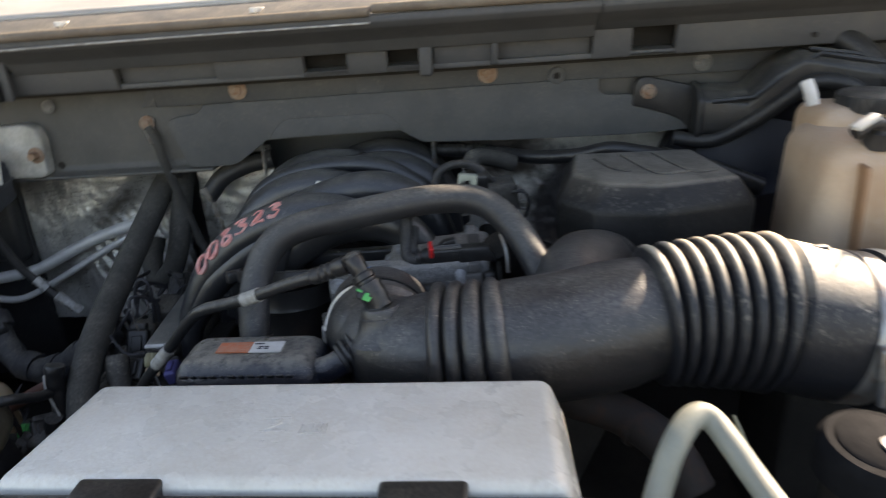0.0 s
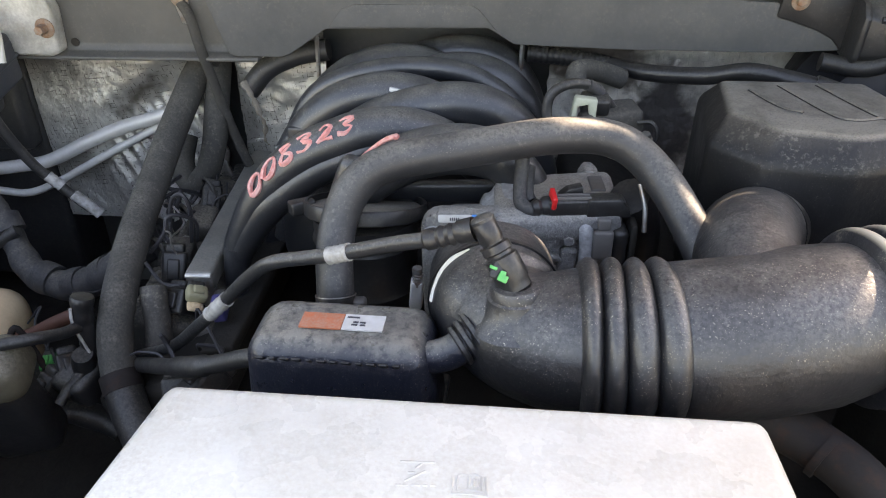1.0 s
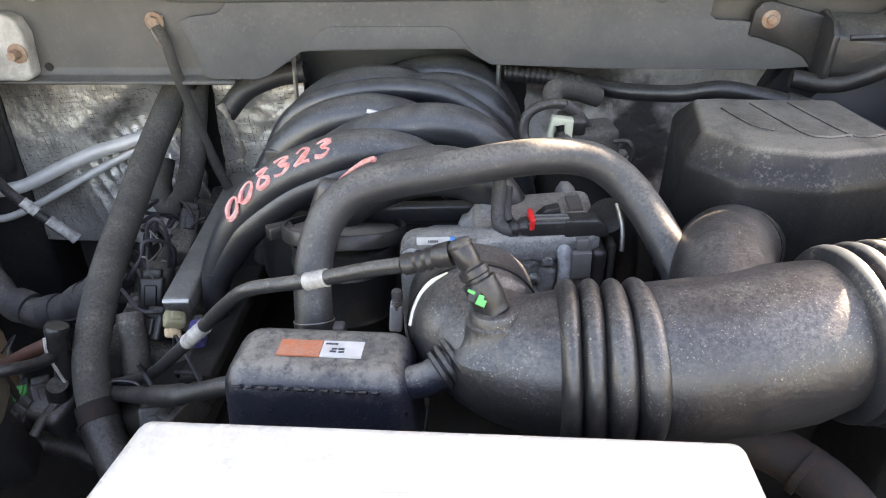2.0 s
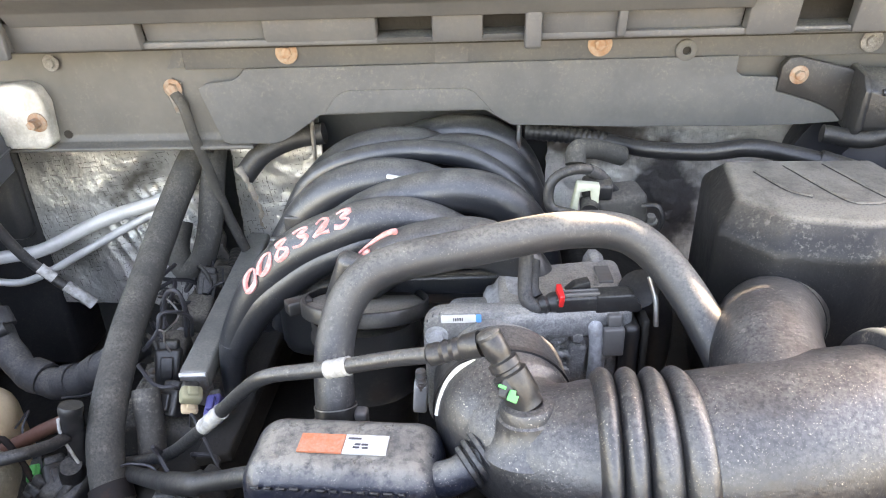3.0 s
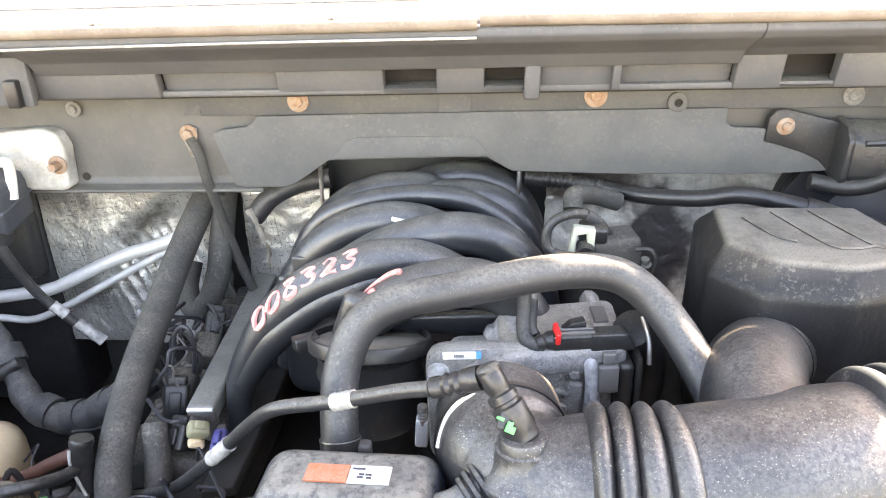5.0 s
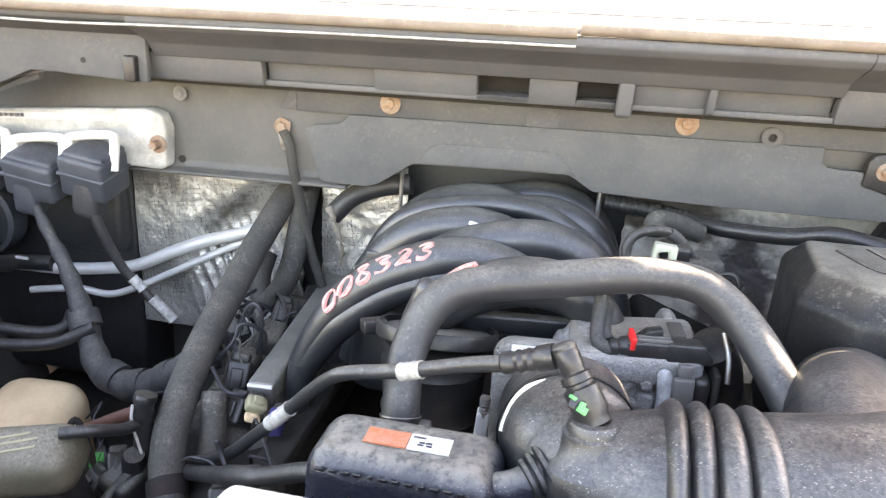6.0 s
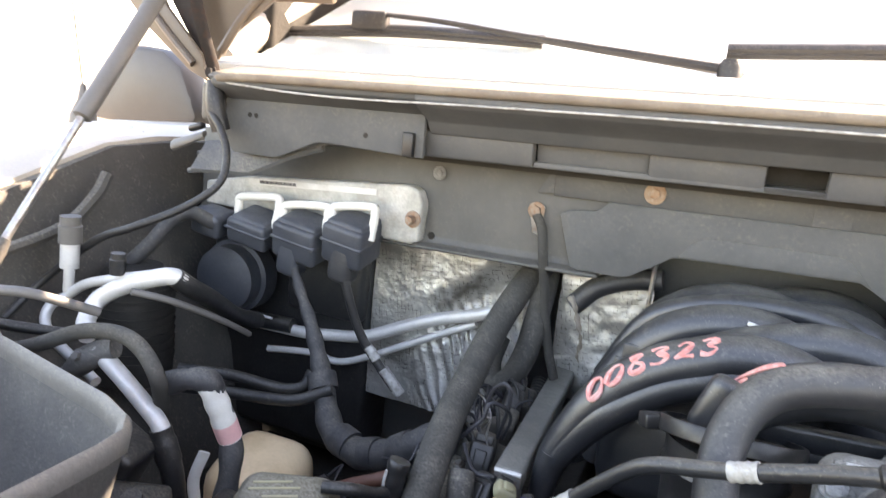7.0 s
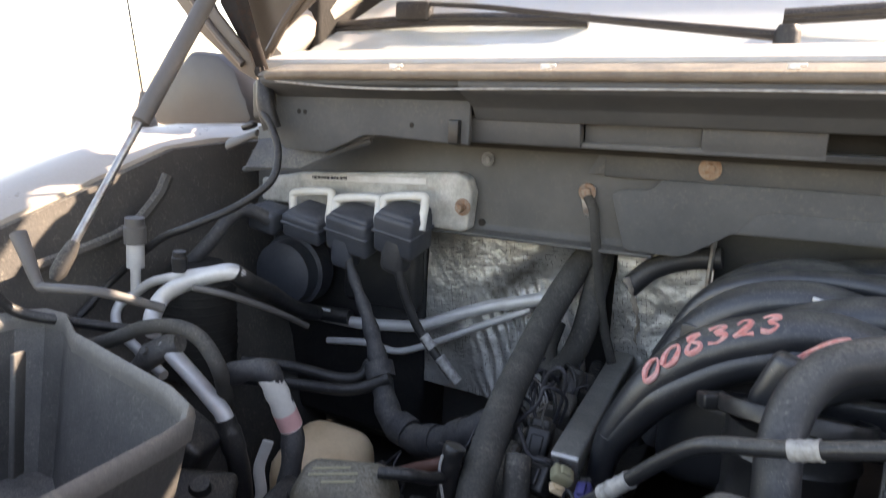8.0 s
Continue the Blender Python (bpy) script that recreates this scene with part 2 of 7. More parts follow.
def cracked_foil(name, dark, bright, net_share, rough=0.38, metal=0.8):
    """Heat shield: dull bright metal; the coating has broken along a square net into short dark dashes, with smeared dirt."""
    m = material(name, bright, rough, metal=metal, second=dark, scale=13, amount=0.9, bump=0.6, bump_scale=210, fine=0.35)
    nd, ln = m.node_tree.nodes, m.node_tree.links
    bsdf = nd["Principled BSDF"]
    was = bsdf.inputs["Base Color"].links[0].from_socket
    tc = nd.new("ShaderNodeTexCoord")

    def math_node(op, a, b, c=None):
        n = nd.new("ShaderNodeMath")
        n.operation = op
        for sock, v in zip(n.inputs, (a, b, c)):
            if isinstance(v, (float, int)):
                sock.default_value = v
            elif v is not None:
                ln.new(v, sock)
        return n.outputs[0]

    def cloud(scale, detail=3.0):
        n = nd.new("ShaderNodeTexNoise")
        n.inputs["Scale"].default_value, n.inputs["Detail"].default_value = scale, detail
        ln.new(tc.outputs["Object"], n.inputs["Vector"])
        return n.outputs["Fac"]

    sep = nd.new("ShaderNodeSeparateXYZ")
    ln.new(tc.outputs["Object"], sep.inputs[0])
    sway = math_node("MULTIPLY", cloud(60.0), 0.004)
    net = None
    for axis, lean, gate in (("X", "Z", 150.0), ("Z", "X", 170.0)):
        along = math_node("ADD", math_node("MULTIPLY_ADD", sep.outputs[lean], 0.12 if axis == "X" else -0.12, sep.outputs[axis]), sway)
        line = math_node("LESS_THAN", math_node("PINGPONG", along, 0.0030), 0.00036)
        dash = math_node("MULTIPLY", line, math_node("GREATER_THAN", cloud(gate, 1.0), 0.55 if axis == "X" else 0.56))
        net = dash if net is None else math_node("MAXIMUM", net, dash)
    net = math_node("MULTIPLY", net, math_node("GREATER_THAN", cloud(22.0, 4.0), 0.44))
    x = nd.new("ShaderNodeMix")
    x.data_type = "RGBA"
    x.inputs[7].default_value = (0.045, 0.043, 0.04, 1)
    ln.new(math_node("MULTIPLY", net, net_share), x.inputs[0])
    ln.new(was, x.inputs[6])
    ln.new(x.outputs[2], bsdf.inputs["Base Color"])
    return m


def dark_patch(m, at, shape, inner, outer, colour, turn=0.0):
    """A soft-edged dark patch on a sheet: full to the inner radius, gone at the outer, with a ragged outline."""
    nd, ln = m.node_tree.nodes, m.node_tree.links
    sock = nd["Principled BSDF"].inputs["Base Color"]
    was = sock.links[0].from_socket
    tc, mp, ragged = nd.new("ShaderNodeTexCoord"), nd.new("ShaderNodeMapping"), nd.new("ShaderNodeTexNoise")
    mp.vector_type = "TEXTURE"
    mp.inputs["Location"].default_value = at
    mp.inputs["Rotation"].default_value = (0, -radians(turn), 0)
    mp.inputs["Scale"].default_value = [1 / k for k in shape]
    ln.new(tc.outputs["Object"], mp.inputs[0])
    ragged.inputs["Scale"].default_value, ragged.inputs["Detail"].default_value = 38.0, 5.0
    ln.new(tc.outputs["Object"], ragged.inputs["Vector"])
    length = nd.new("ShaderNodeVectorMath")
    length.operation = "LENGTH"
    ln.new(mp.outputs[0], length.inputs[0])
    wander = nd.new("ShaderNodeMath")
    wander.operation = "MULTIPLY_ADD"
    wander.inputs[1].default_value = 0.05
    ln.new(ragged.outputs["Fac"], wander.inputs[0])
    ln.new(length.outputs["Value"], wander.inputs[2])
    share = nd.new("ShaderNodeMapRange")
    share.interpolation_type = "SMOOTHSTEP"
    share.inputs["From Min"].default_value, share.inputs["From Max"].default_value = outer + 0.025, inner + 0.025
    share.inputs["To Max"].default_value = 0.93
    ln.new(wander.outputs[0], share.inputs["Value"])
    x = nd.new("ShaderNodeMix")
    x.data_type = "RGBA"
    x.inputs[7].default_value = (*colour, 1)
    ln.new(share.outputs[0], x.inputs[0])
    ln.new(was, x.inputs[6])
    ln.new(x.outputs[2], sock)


M_FOIL = cracked_foil("cracked_foil", (0.36, 0.35, 0.33), (0.70, 0.70, 0.675), 0.8)
M_STAINED = cracked_foil("stained_foil", (0.50, 0.45, 0.38), (0.90, 0.87, 0.80), 0.2, 0.38, 0.35)
# Darker diagonal band across the passenger side foil.
dark_patch(M_FOIL, (-0.245, 1.008, 1.207), (0.26, 1.0, 1.0), 0.001, 0.020, (0.13, 0.118, 0.10), 33)
# Sooty stain and brown smear on the driver's side foil.
dark_patch(M_STAINED, (0.437, 1.028, 1.185), (1.0, 1.0, 0.62), 0.034, 0.062, (0.050, 0.046, 0.050))
dark_patch(M_STAINED, (0.345, 1.028, 1.275), (0.45, 1.0, 1.0), 0.020, 0.050, (0.075, 0.056, 0.045))


def glass_material():
    m = bpy.data.materials.new("windscreen_glass")
    m.use_nodes = True
    b = m.node_tree.nodes["Principled BSDF"]
    b.inputs["Base Color"].default_value = (0.85, 0.92, 0.92, 1)
    b.inputs["Roughness"].default_value, b.inputs["Transmission Weight"].default_value = 0.05, 0.6
    return m


M_GLASS = glass_material()


# ---- modelling helpers ----
def mesh_of(name, bm, mats, smooth=40.0):
    me = bpy.data.meshes.new(name)
    bmesh.ops.recalc_face_normals(bm, faces=bm.faces)
    bm.to_mesh(me)
    bm.free()
    for m in mats if isinstance(mats, (list, tuple)) else (mats,):
        me.materials.append(m)
    me.polygons.foreach_set("use_smooth", [True] * len(me.polygons))
    me.set_sharp_from_angle(angle=radians(smooth))
    return me


def thing(name, at, label, category, group="", kind=""):
    """An Empty at the base of a thing; its parts hang under it."""
    ob = new(name)
    ob.empty_display_size = 0.02
    ob.location = at
    ob.matrix_basis = Matrix.Translation(at)
    return tagged(ob, label, category, group, kind)


def world_of(ob):
    return world_of(ob.parent) @ ob.matrix_parent_inverse @ ob.matrix_basis if ob.parent else ob.matrix_basis.copy()


def part(name, bm, mats, parent, label="", smooth=40.0):
    """One mesh under a thing or a part; its vertices are given in the world."""
    ob = new(name, mesh_of(name, bm, mats, smooth))
    ob.parent = parent
    ob.matrix_parent_inverse = world_of(parent).inverted()
    return tagged(ob, label)


def solo(name, bm, mats, label, category, group="", kind="", smooth=40.0):
    """A thing that is one mesh."""
    return tagged(new(name, mesh_of(name, bm, mats, smooth)), label, category, group, kind)


def spline(points, steps=6):
    """A smooth line through the points."""
    p = [Vector(q) for q in points]
    if len(p) == 2:
        return [p[0].lerp(p[1], i / steps) for i in range(steps + 1)]
    p = [2 * p[0] - p[1], *p, 2 * p[-1] - p[-2]]
    out = []
    for a, b, c, d in zip(p, p[1:], p[2:], p[3:]):
        for i in range(steps):
            t = i / steps
            out.append(0.5 * ((2 * b) + (c - a) * t + (2 * a - 5 * b + 4 * c - d) * t * t + (3 * b - a - 3 * c + d) * t ** 3))
    return out + [p[-2]]


def frames_along(line):
    """Positions with two cross axes that turn as little as possible."""
    out, u = [], None
    for i, q in enumerate(line):
        t = (line[min(i + 1, len(line) - 1)] - line[max(i - 1, 0)]).normalized()
        if u is None:
            u = t.orthogonal().normalized()
        u = (u - t * u.dot(t)).normalized()
        out.append((q, t, u, t.cross(u)))
    return out


def sweep(points, radius, steps=6, sides=16, caps=True, bm=None, smooth_line=True, squash=1.0):
    """A tube; radius is a number or a function of the share of its length."""
    bm = bm or bmesh.new()
    line = spline(points, steps) if smooth_line else [Vector(q) for q in points]
    total = [0.0]
    for a, b in zip(line, line[1:]):
        total.append(total[-1] + (b - a).length)
    rings = []
    for (q, t, u, v), s in zip(frames_along(line), total):
        r = radius(s / total[-1]) if callable(radius) else radius
        rings.append([bm.verts.new(q + (u * math.cos(a) + v * math.sin(a) * squash) * r) for a in (2 * math.pi * k / sides for k in range(sides))])
    for a, b in zip(rings, rings[1:]):
        for k in range(sides):
            bm.faces.new((a[k], a[(k + 1) % sides], b[(k + 1) % sides], b[k]))
    if caps:
        bm.faces.new(rings[0])
        bm.faces.new(rings[-1])
    return bm


def lathe(a, b, profile, sides=28, bm=None, caps=True):
    """A turned body on the axis from a to b: profile rows are (share of the axis, radius)."""
    a, b = Vector(a), Vector(b)
    bm = bm or bmesh.new()
    t = (b - a).normalized()
    u = t.orthogonal().normalized()
    v = t.cross(u)
    rings = []
    for s, r in profile:
        q = a.lerp(b, s)
        rings.append([bm.verts.new(q + (u * math.cos(w) + v * math.sin(w)) * r) for w in (2 * math.pi * k / sides for k in range(sides))])
    for c, d in zip(rings, rings[1:]):
        for k in range(sides):
            bm.faces.new((c[k], c[(k + 1) % sides], d[(k + 1) % sides], d[k]))
    if caps:
        bm.faces.new(rings[0])
        bm.faces.new(rings[-1])
    return bm


def block(size, m=None, bevel=0.003, segments=3, bm=None, taper=(1.0, 1.0), shear=(0.0, 0.0)):
    """A rounded box, centred, then put at the pose m; taper scales its top, shear shifts it."""
    one = bmesh.new()
    bmesh.ops.create_cube(one, size=1.0)
    for v in one.verts:
        top = v.co.z > 0
        v.co = Vector((v.co.x * size[0] * (taper[0] if top else 1), v.co.y * size[1] * (taper[1] if top else 1), v.co.z * size[2]))
        if top:
            v.co.x += shear[0]
            v.co.y += shear[1]
    if bevel > 0:
        bmesh.ops.bevel(one, geom=list(one.edges), offset=bevel, segments=segments, profile=0.5, affect="EDGES")
    if m is not None:
        bmesh.ops.transform(one, matrix=m, verts=one.verts)
    return joined(one, bm)


def joined(one, bm):
    if bm is None:
        return one
    tmp = bpy.data.meshes.new("tmp")
    one.to_mesh(tmp)
    one.free()
    bm.from_mesh(tmp)
    bpy.data.meshes.remove(tmp)
    return bm


def prism(outline, depth, m, bevel=0.0, bm=None, segments=2):
    """A plate of the outline in its own x and y, depth thick in z, at the pose m."""
    one = bmesh.new()
    low = [one.verts.new((x, y, 0)) for x, y in outline]
    high = [one.verts.new((x, y, depth)) for x, y in outline]
    one.faces.new(low[::-1])
    one.faces.new(high)
    for i in range(len(outline)):
        j = (i + 1) % len(outline)
        one.faces.new((low[i], low[j], high[j], high[i]))
    bmesh.ops.recalc_face_normals(one, faces=one.faces)
    if bevel > 0:
        bmesh.ops.bevel(one, geom=[e for e in one.edges], offset=bevel, segments=segments, profile=0.5, affect="EDGES")
    bmesh.ops.transform(one, matrix=m, verts=one.verts)
    return joined(one, bm)


UPRIGHT = Euler((radians(90), 0, 0)).to_matrix().to_4x4()


def facing(x, y, z):
    """Pose of a plate that stands in the plane of x and z and looks towards the front; its thickness goes forward."""
    return Matrix.Translation((x, y, z)) @ UPRIGHT


def hex_bolt(at, axis, r=0.007, h=0.006, washer=0.011, bm=None):
    axis = Vector(axis).normalized()
    at = Vector(at)
    bm = lathe(at, at + axis * 0.002, [(0, washer), (0.7, washer), (1, washer * 0.92)], 20, bm)
    return lathe(at + axis * 0.001, at + axis * h, [(0, r), (0.8, r), (1, r * 0.85)], 6, bm)


def rounded(w, h, r, n=4, corners="abcd"):
    """Outline of a rectangle with round corners, from its lower left."""
    out = []
    for key, cx, cy, a0 in (("a", r, r, 180), ("b", w - r, r, 270), ("c", w - r, h - r, 0), ("d", r, h - r, 90)):
        if key in corners:
            out += [(cx + r * math.cos(radians(a0 + 90 * k / n)), cy + r * math.sin(radians(a0 + 90 * k / n))) for k in range(n + 1)]
        else:
            out.append({"a": (0, 0), "b": (w, 0), "c": (w, h), "d": (0, h)}[key])
    return out


# ---- the cowl and bulkhead ----
SLOPE = 0.024  # the cowl rises a little to the driver's side


def along_x(poly, x0, x1, bm=None, bevel=0.0015, slope=SLOPE):
    """A bar with the cross-section poly of (y, z) from x0 to x1."""
    one = bmesh.new()
    a = [one.verts.new((x0, y, z + slope * x0)) for y, z in poly]
    b = [one.verts.new((x1, y, z + slope * x1)) for y, z in poly]
    one.faces.new(a)
    one.faces.new(b[::-1])
    for i in range(len(poly)):
        j = (i + 1) % len(poly)
        one.faces.new((a[i], b[i], b[j], a[j]))
    bmesh.ops.recalc_face_normals(one, faces=one.faces)
    if bevel:
        bmesh.ops.bevel(one, geom=list(one.edges), offset=bevel, segments=2, profile=0.5, affect="EDGES")
    return joined(one, bm)


def rect(y0, y1, z0, z1):
    return [(y0, z0), (y1, z0), (y1, z1), (y0, z1)]


cowl = thing("cowl_panel", (0.15, 0.96, 1.28), "dark grey painted cowl panel under the windscreen", "cowl", kind="structure")
part("lower_face", along_x([(0.957, 1.292), (0.945, 1.288), (0.945, 1.284), (0.972, 1.284), (0.972, 1.41), (0.960, 1.41), (0.960, 1.30)], -0.66, -0.05), M_DARKMETAL, cowl)
part("lower_face", along_x(rect(0.960, 0.972, 1.338, 1.41), -0.05, 0.88), M_DARKMETAL, cowl)
part("bolt_strip", along_x([(0.951, 1.374), (0.963, 1.374), (0.963, 1.407), (0.949, 1.407)], -0.115, 0.88), M_COWL, cowl)
part("bolt_strip", prism([(-0.135, 1.372), (-0.115, 1.374), (-0.115, 1.404), (-0.118, 1.403)], 0.01, facing(0, 0.961, 0)), M_COWL, cowl)
part("ledge", along_x([(0.893, 1.4075), (0.962, 1.410), (0.962, 1.416), (0.893, 1.4140)], -0.40, 0.88), M_COWL, cowl)
for x0, x1, yf in ((-0.40, -0.127, 0.884), (-0.127, -0.005, 0.897), (-0.005, 0.106, 0.889), (0.159, 0.208, 0.888), (0.263, 0.337, 0.890),
                   (0.337, 0.452, 0.899), (0.452, 0.498, 0.886), (0.548, 0.88, 0.886)):
    part("pocket", along_x([(yf + 0.005, 1.407), (yf + 0.02, 1.408), (yf + 0.014, 1.438 if x0 < 0.4 else 1.447), (yf - 0.002, 1.438 if x0 < 0.4 else 1.447)], x0, x1, bevel=0.003), M_COWL, cowl)
part("pocket", along_x([(0.892, 1.409), (0.905, 1.409), (0.90, 1.414), (0.888, 1.414)], 0.106, 0.159), M_COWL, cowl)
part("pocket", along_x([(0.892, 1.409), (0.905, 1.409), (0.90, 1.415), (0.888, 1.415)], 0.208, 0.247), M_COWL, cowl)
part("pocket", along_x([(0.892, 1.409), (0.905, 1.409), (0.90, 1.411), (0.888, 1.411)], 0.498, 0.548), M_COWL, cowl)
part("clip_tab", along_x([(0.880, 1.402), (0.892, 1.400), (0.888, 1.438), (0.878, 1.438)], 0.247, 0.263, bevel=0.003), M_COWL, cowl)
# Lips take the lighter flap grey to offset shade on their downward faces.
part("lip", along_x([(0.890, 1.434), (0.879, 1.434), (0.868, 1.448), (0.852, 1.456), (0.836, 1.463), (0.829, 1.470), (0.830, 1.477), (0.850, 1.484),
                     (0.905, 1.500), (0.905, 1.488), (0.88, 1.464)], -0.250, 0.452, bevel=0.002), M_FLAP, cowl)
part("lip", along_x([(0.874, 1.452), (0.862, 1.457), (0.846, 1.464), (0.834, 1.470), (0.832, 1.477), (0.850, 1.484), (0.905, 1.500), (0.905, 1.488), (0.88, 1.464)], -0.535, -0.250, bevel=0.002), M_FLAP, cowl)
part("lip", along_x([(0.892, 1.441), (0.882, 1.441), (0.868, 1.450), (0.852, 1.456), (0.836, 1.463), (0.829, 1.470), (0.830, 1.477), (0.850, 1.484),
                     (0.905, 1.500), (0.905, 1.488), (0.88, 1.464)], 0.452, 0.88, bevel=0.002), M_FLAP, cowl)
part("end_face", prism([(-0.540, 1.388), (-0.525, 1.374), (-0.458, 1.374), (-0.397, 1.4005), (-0.372, 1.4015), (-0.281, 1.3990), (-0.252, 1.3990), (-0.252, 1.452), (-0.412, 1.450), (-0.540, 1.450)], 0.008, facing(0, 0.876, 0), bevel=0.002), M_FLAP, cowl, "flat grey panel at the cowl corner")
part("gutter_strip", sweep([(-0.60, 0.880, 1.340), (-0.52, 0.878, 1.363), (-0.44, 0.880, 1.388), (-0.39, 0.884, 1.402)], 0.0045, 6, 8, squash=0.5), M_COWL, cowl)
part("gutter_strip", sweep([(-0.62, 0.890, 1.336), (-0.53, 0.888, 1.352), (-0.44, 0.889, 1.380), (-0.40, 0.889, 1.393)], 0.004, 6, 8), M_COWL, cowl)
ledge = bmesh.new()
tops = [ledge.verts.new(p) for p in ((-0.600, 0.900, 1.380), (-0.545, 0.932, 1.390), (-0.401, 0.888, 1.399), (-0.50, 0.870, 1.350), (-0.589, 0.860, 1.344))]
face = ledge.faces.new(tops)
lower = bmesh.ops.extrude_face_region(ledge, geom=[face])
bmesh.ops.translate(ledge, vec=(0, 0.002, -0.004), verts=[g for g in lower["geom"] if isinstance(g, bmesh.types.BMVert)])
part("corner_ledge", ledge, M_COWL, cowl, "grey sheet ledge at the cowl corner")
# Dark backing gives the cowl openings their shaded inside.
part("cavity_wall", along_x(rect(0.925, 0.930, 1.40, 1.45), -0.3, 0.88, bevel=0), M_GRIME_SHADE, cowl)
part("rib", along_x([(0.886, 1.410), (0.893, 1.408), (0.893, 1.436), (0.88, 1.436)], 0.333, 0.341), M_COWL, cowl)
part("rib", along_x([(0.878, 1.412), (0.890, 1.408), (0.890, 1.434), (0.876, 1.434)], -0.263, -0.257), M_COWL, cowl)
part("wire_clip", block((0.013, 0.012, 0.028), pose(-0.268, 0.864, 1.413, 0, 0, 4), 0.002), M_CONNECTOR, cowl, "black plastic wire clip")
# Dark discs stand in for the shade inside the holes.
for x, z in ((-0.328, 1.417), (-0.50, 1.424), (-0.49, 1.424), (0.70, 1.437)):
    part("drain_hole", lathe((x, 0.876, z), (x, 0.8675 if x < 0 else 0.8790, z), [(0, 0.0032), (1, 0.0032)], 12), M_GRIME_SHADE, cowl)
part("drain_hole", lathe((-0.271, 0.9605, 1.2945), (-0.271, 0.9585, 1.2945), [(0, 0.005), (1, 0.005)], 14), M_GRIME_SHADE, cowl)
part("seal_flap", prism([(-0.102, 1.352), (-0.099, 1.341), (-0.083, 1.292), (-0.076, 1.289), (-0.024, 1.290), (-0.012, 1.294), (0.012, 1.310), (0.030, 1.323),
                         (0.120, 1.327), (0.212, 1.330), (0.226, 1.322), (0.241, 1.3135), (0.36, 1.312), (0.508, 1.314), (0.55, 1.316), (0.585, 1.319), (0.606, 1.322), (0.606, 1.345),
                         (0.519, 1.350), (0.514, 1.366), (0.478, 1.367), (0.471, 1.372), (0.471, 1.388), (0.21, 1.381), (-0.048, 1.3735), (-0.054, 1.366), (-0.062, 1.361), (-0.090, 1.358)],
                        0.004, facing(0, 0.949, 0), bevel=0.0012), M_FLAP, cowl, "grey rubber sealing flap with a notch")
part("flap_crease", prism([(0.050, 1.345), (0.064, 1.351), (0.190, 1.354), (0.200, 1.350), (0.224, 1.324), (0.216, 1.3315), (0.035, 1.325)], 0.0025, facing(0, 0.9462, 0), bevel=0.0011), M_FLAP, cowl)
bolts = (("cowl_bolt", 0.0, 0.949, 1.390, 0.012), ("cowl_bolt", 0.329, 0.949, 1.399, 0.0125), ("cowl_bolt", -0.267, 0.957, 1.377, 0.009), ("cowl_bolt", 0.60, 0.949, 1.402, 0.011))
for name, x, y, z, w in bolts:
    part(name, hex_bolt((x, y, z), (0, -1, 0), 0.0065 if w > 0.01 else 0.0055, 0.005, w), (M_RUSTLIGHT if -0.1 < x < 0.5 else M_CAST), cowl, "rusty hex bolt head" if -0.1 < x < 0.5 else "")
part("nut_insert", lathe((0.417, 0.951, 1.393), (0.417, 0.944, 1.393), [(0, 0.011), (0.8, 0.011), (1, 0.009), (1, 0.0045), (0.2, 0.0045)], 20, caps=False), M_COWL, cowl)
# Dark disc for the shade inside the nut.
part("nut_hole", lathe((0.417, 0.949, 1.393), (0.417, 0.9475, 1.393), [(0, 0.0045), (1, 0.0045)], 14), M_GRIME_SHADE, cowl)
part("patch", prism(rounded(0.035, 0.026, 0.002), 0.0012, facing(0.158, 0.9505, 1.377)), M_COWL, cowl)

top = thing("cowl_top", (0.15, 0.92, 1.49), "sunlit grey plastic cowl top below the windscreen", "cowl", kind="structure")
# The hood's shadow edge is put into colour: dark shelf, pale grille.
part("shelf", along_x([(0.838, 1.480), (0.846, 1.486), (0.905, 1.4995), (0.905, 1.490), (0.846, 1.474)], -0.545, 0.90), M_COWL, top, "front shelf of the cowl top, darkened for the hood's shadow")
part("grille", along_x([(0.896, 1.500), (0.900, 1.504), (0.985, 1.522), (1.04, 1.524), (1.04, 1.514), (0.90, 1.490)], -0.60, 0.90), M_TRIM, top)
part("piping", sweep([(-0.518, 0.836, 1.4615), (-0.504, 0.834, 1.4603), (-0.440, 0.833, 1.4576), (-0.385, 0.832, 1.4568), (-0.308, 0.831, 1.4580), (-0.2, 0.829, 1.4625), (0.0, 0.8265, 1.469), (0.20, 0.826, 1.474)], 0.0013, 6, 8), M_OLDTAPE, top, "pale worn edge of the weatherstrip")
part("weatherstrip", sweep([(-0.53, 0.845, 1.462), (-0.50, 0.832, 1.468), (-0.3, 0.829, 1.4735), (0.0, 0.828, 1.481), (0.20, 0.828, 1.486)], 0.0055, 8, 10), M_SEAL, top, "brown rubber weatherstrip")
part("weatherstrip", sweep([(0.203, 0.832, 1.489), (0.5, 0.829, 1.494), (0.85, 0.829, 1.502)], 0.0055, 8, 10), M_SEAL, top, "brown rubber weatherstrip")
for x in (-0.341, -0.157, 0.070, 0.30):
    z = 1.484 + SLOPE * x
    pin = lathe((x, 0.846, z), (x, 0.846, z + 0.008), [(0, 0.002), (0.5, 0.002), (0.55, 0.006), (1, 0.005)], 12)
    part("push_pin", block((0.016, 0.005, 0.003), pose(x + 0.002, 0.846, z + 0.008, 0, 0, 8), 0.001, bm=pin), M_WHITE, top, "white plastic push pin")

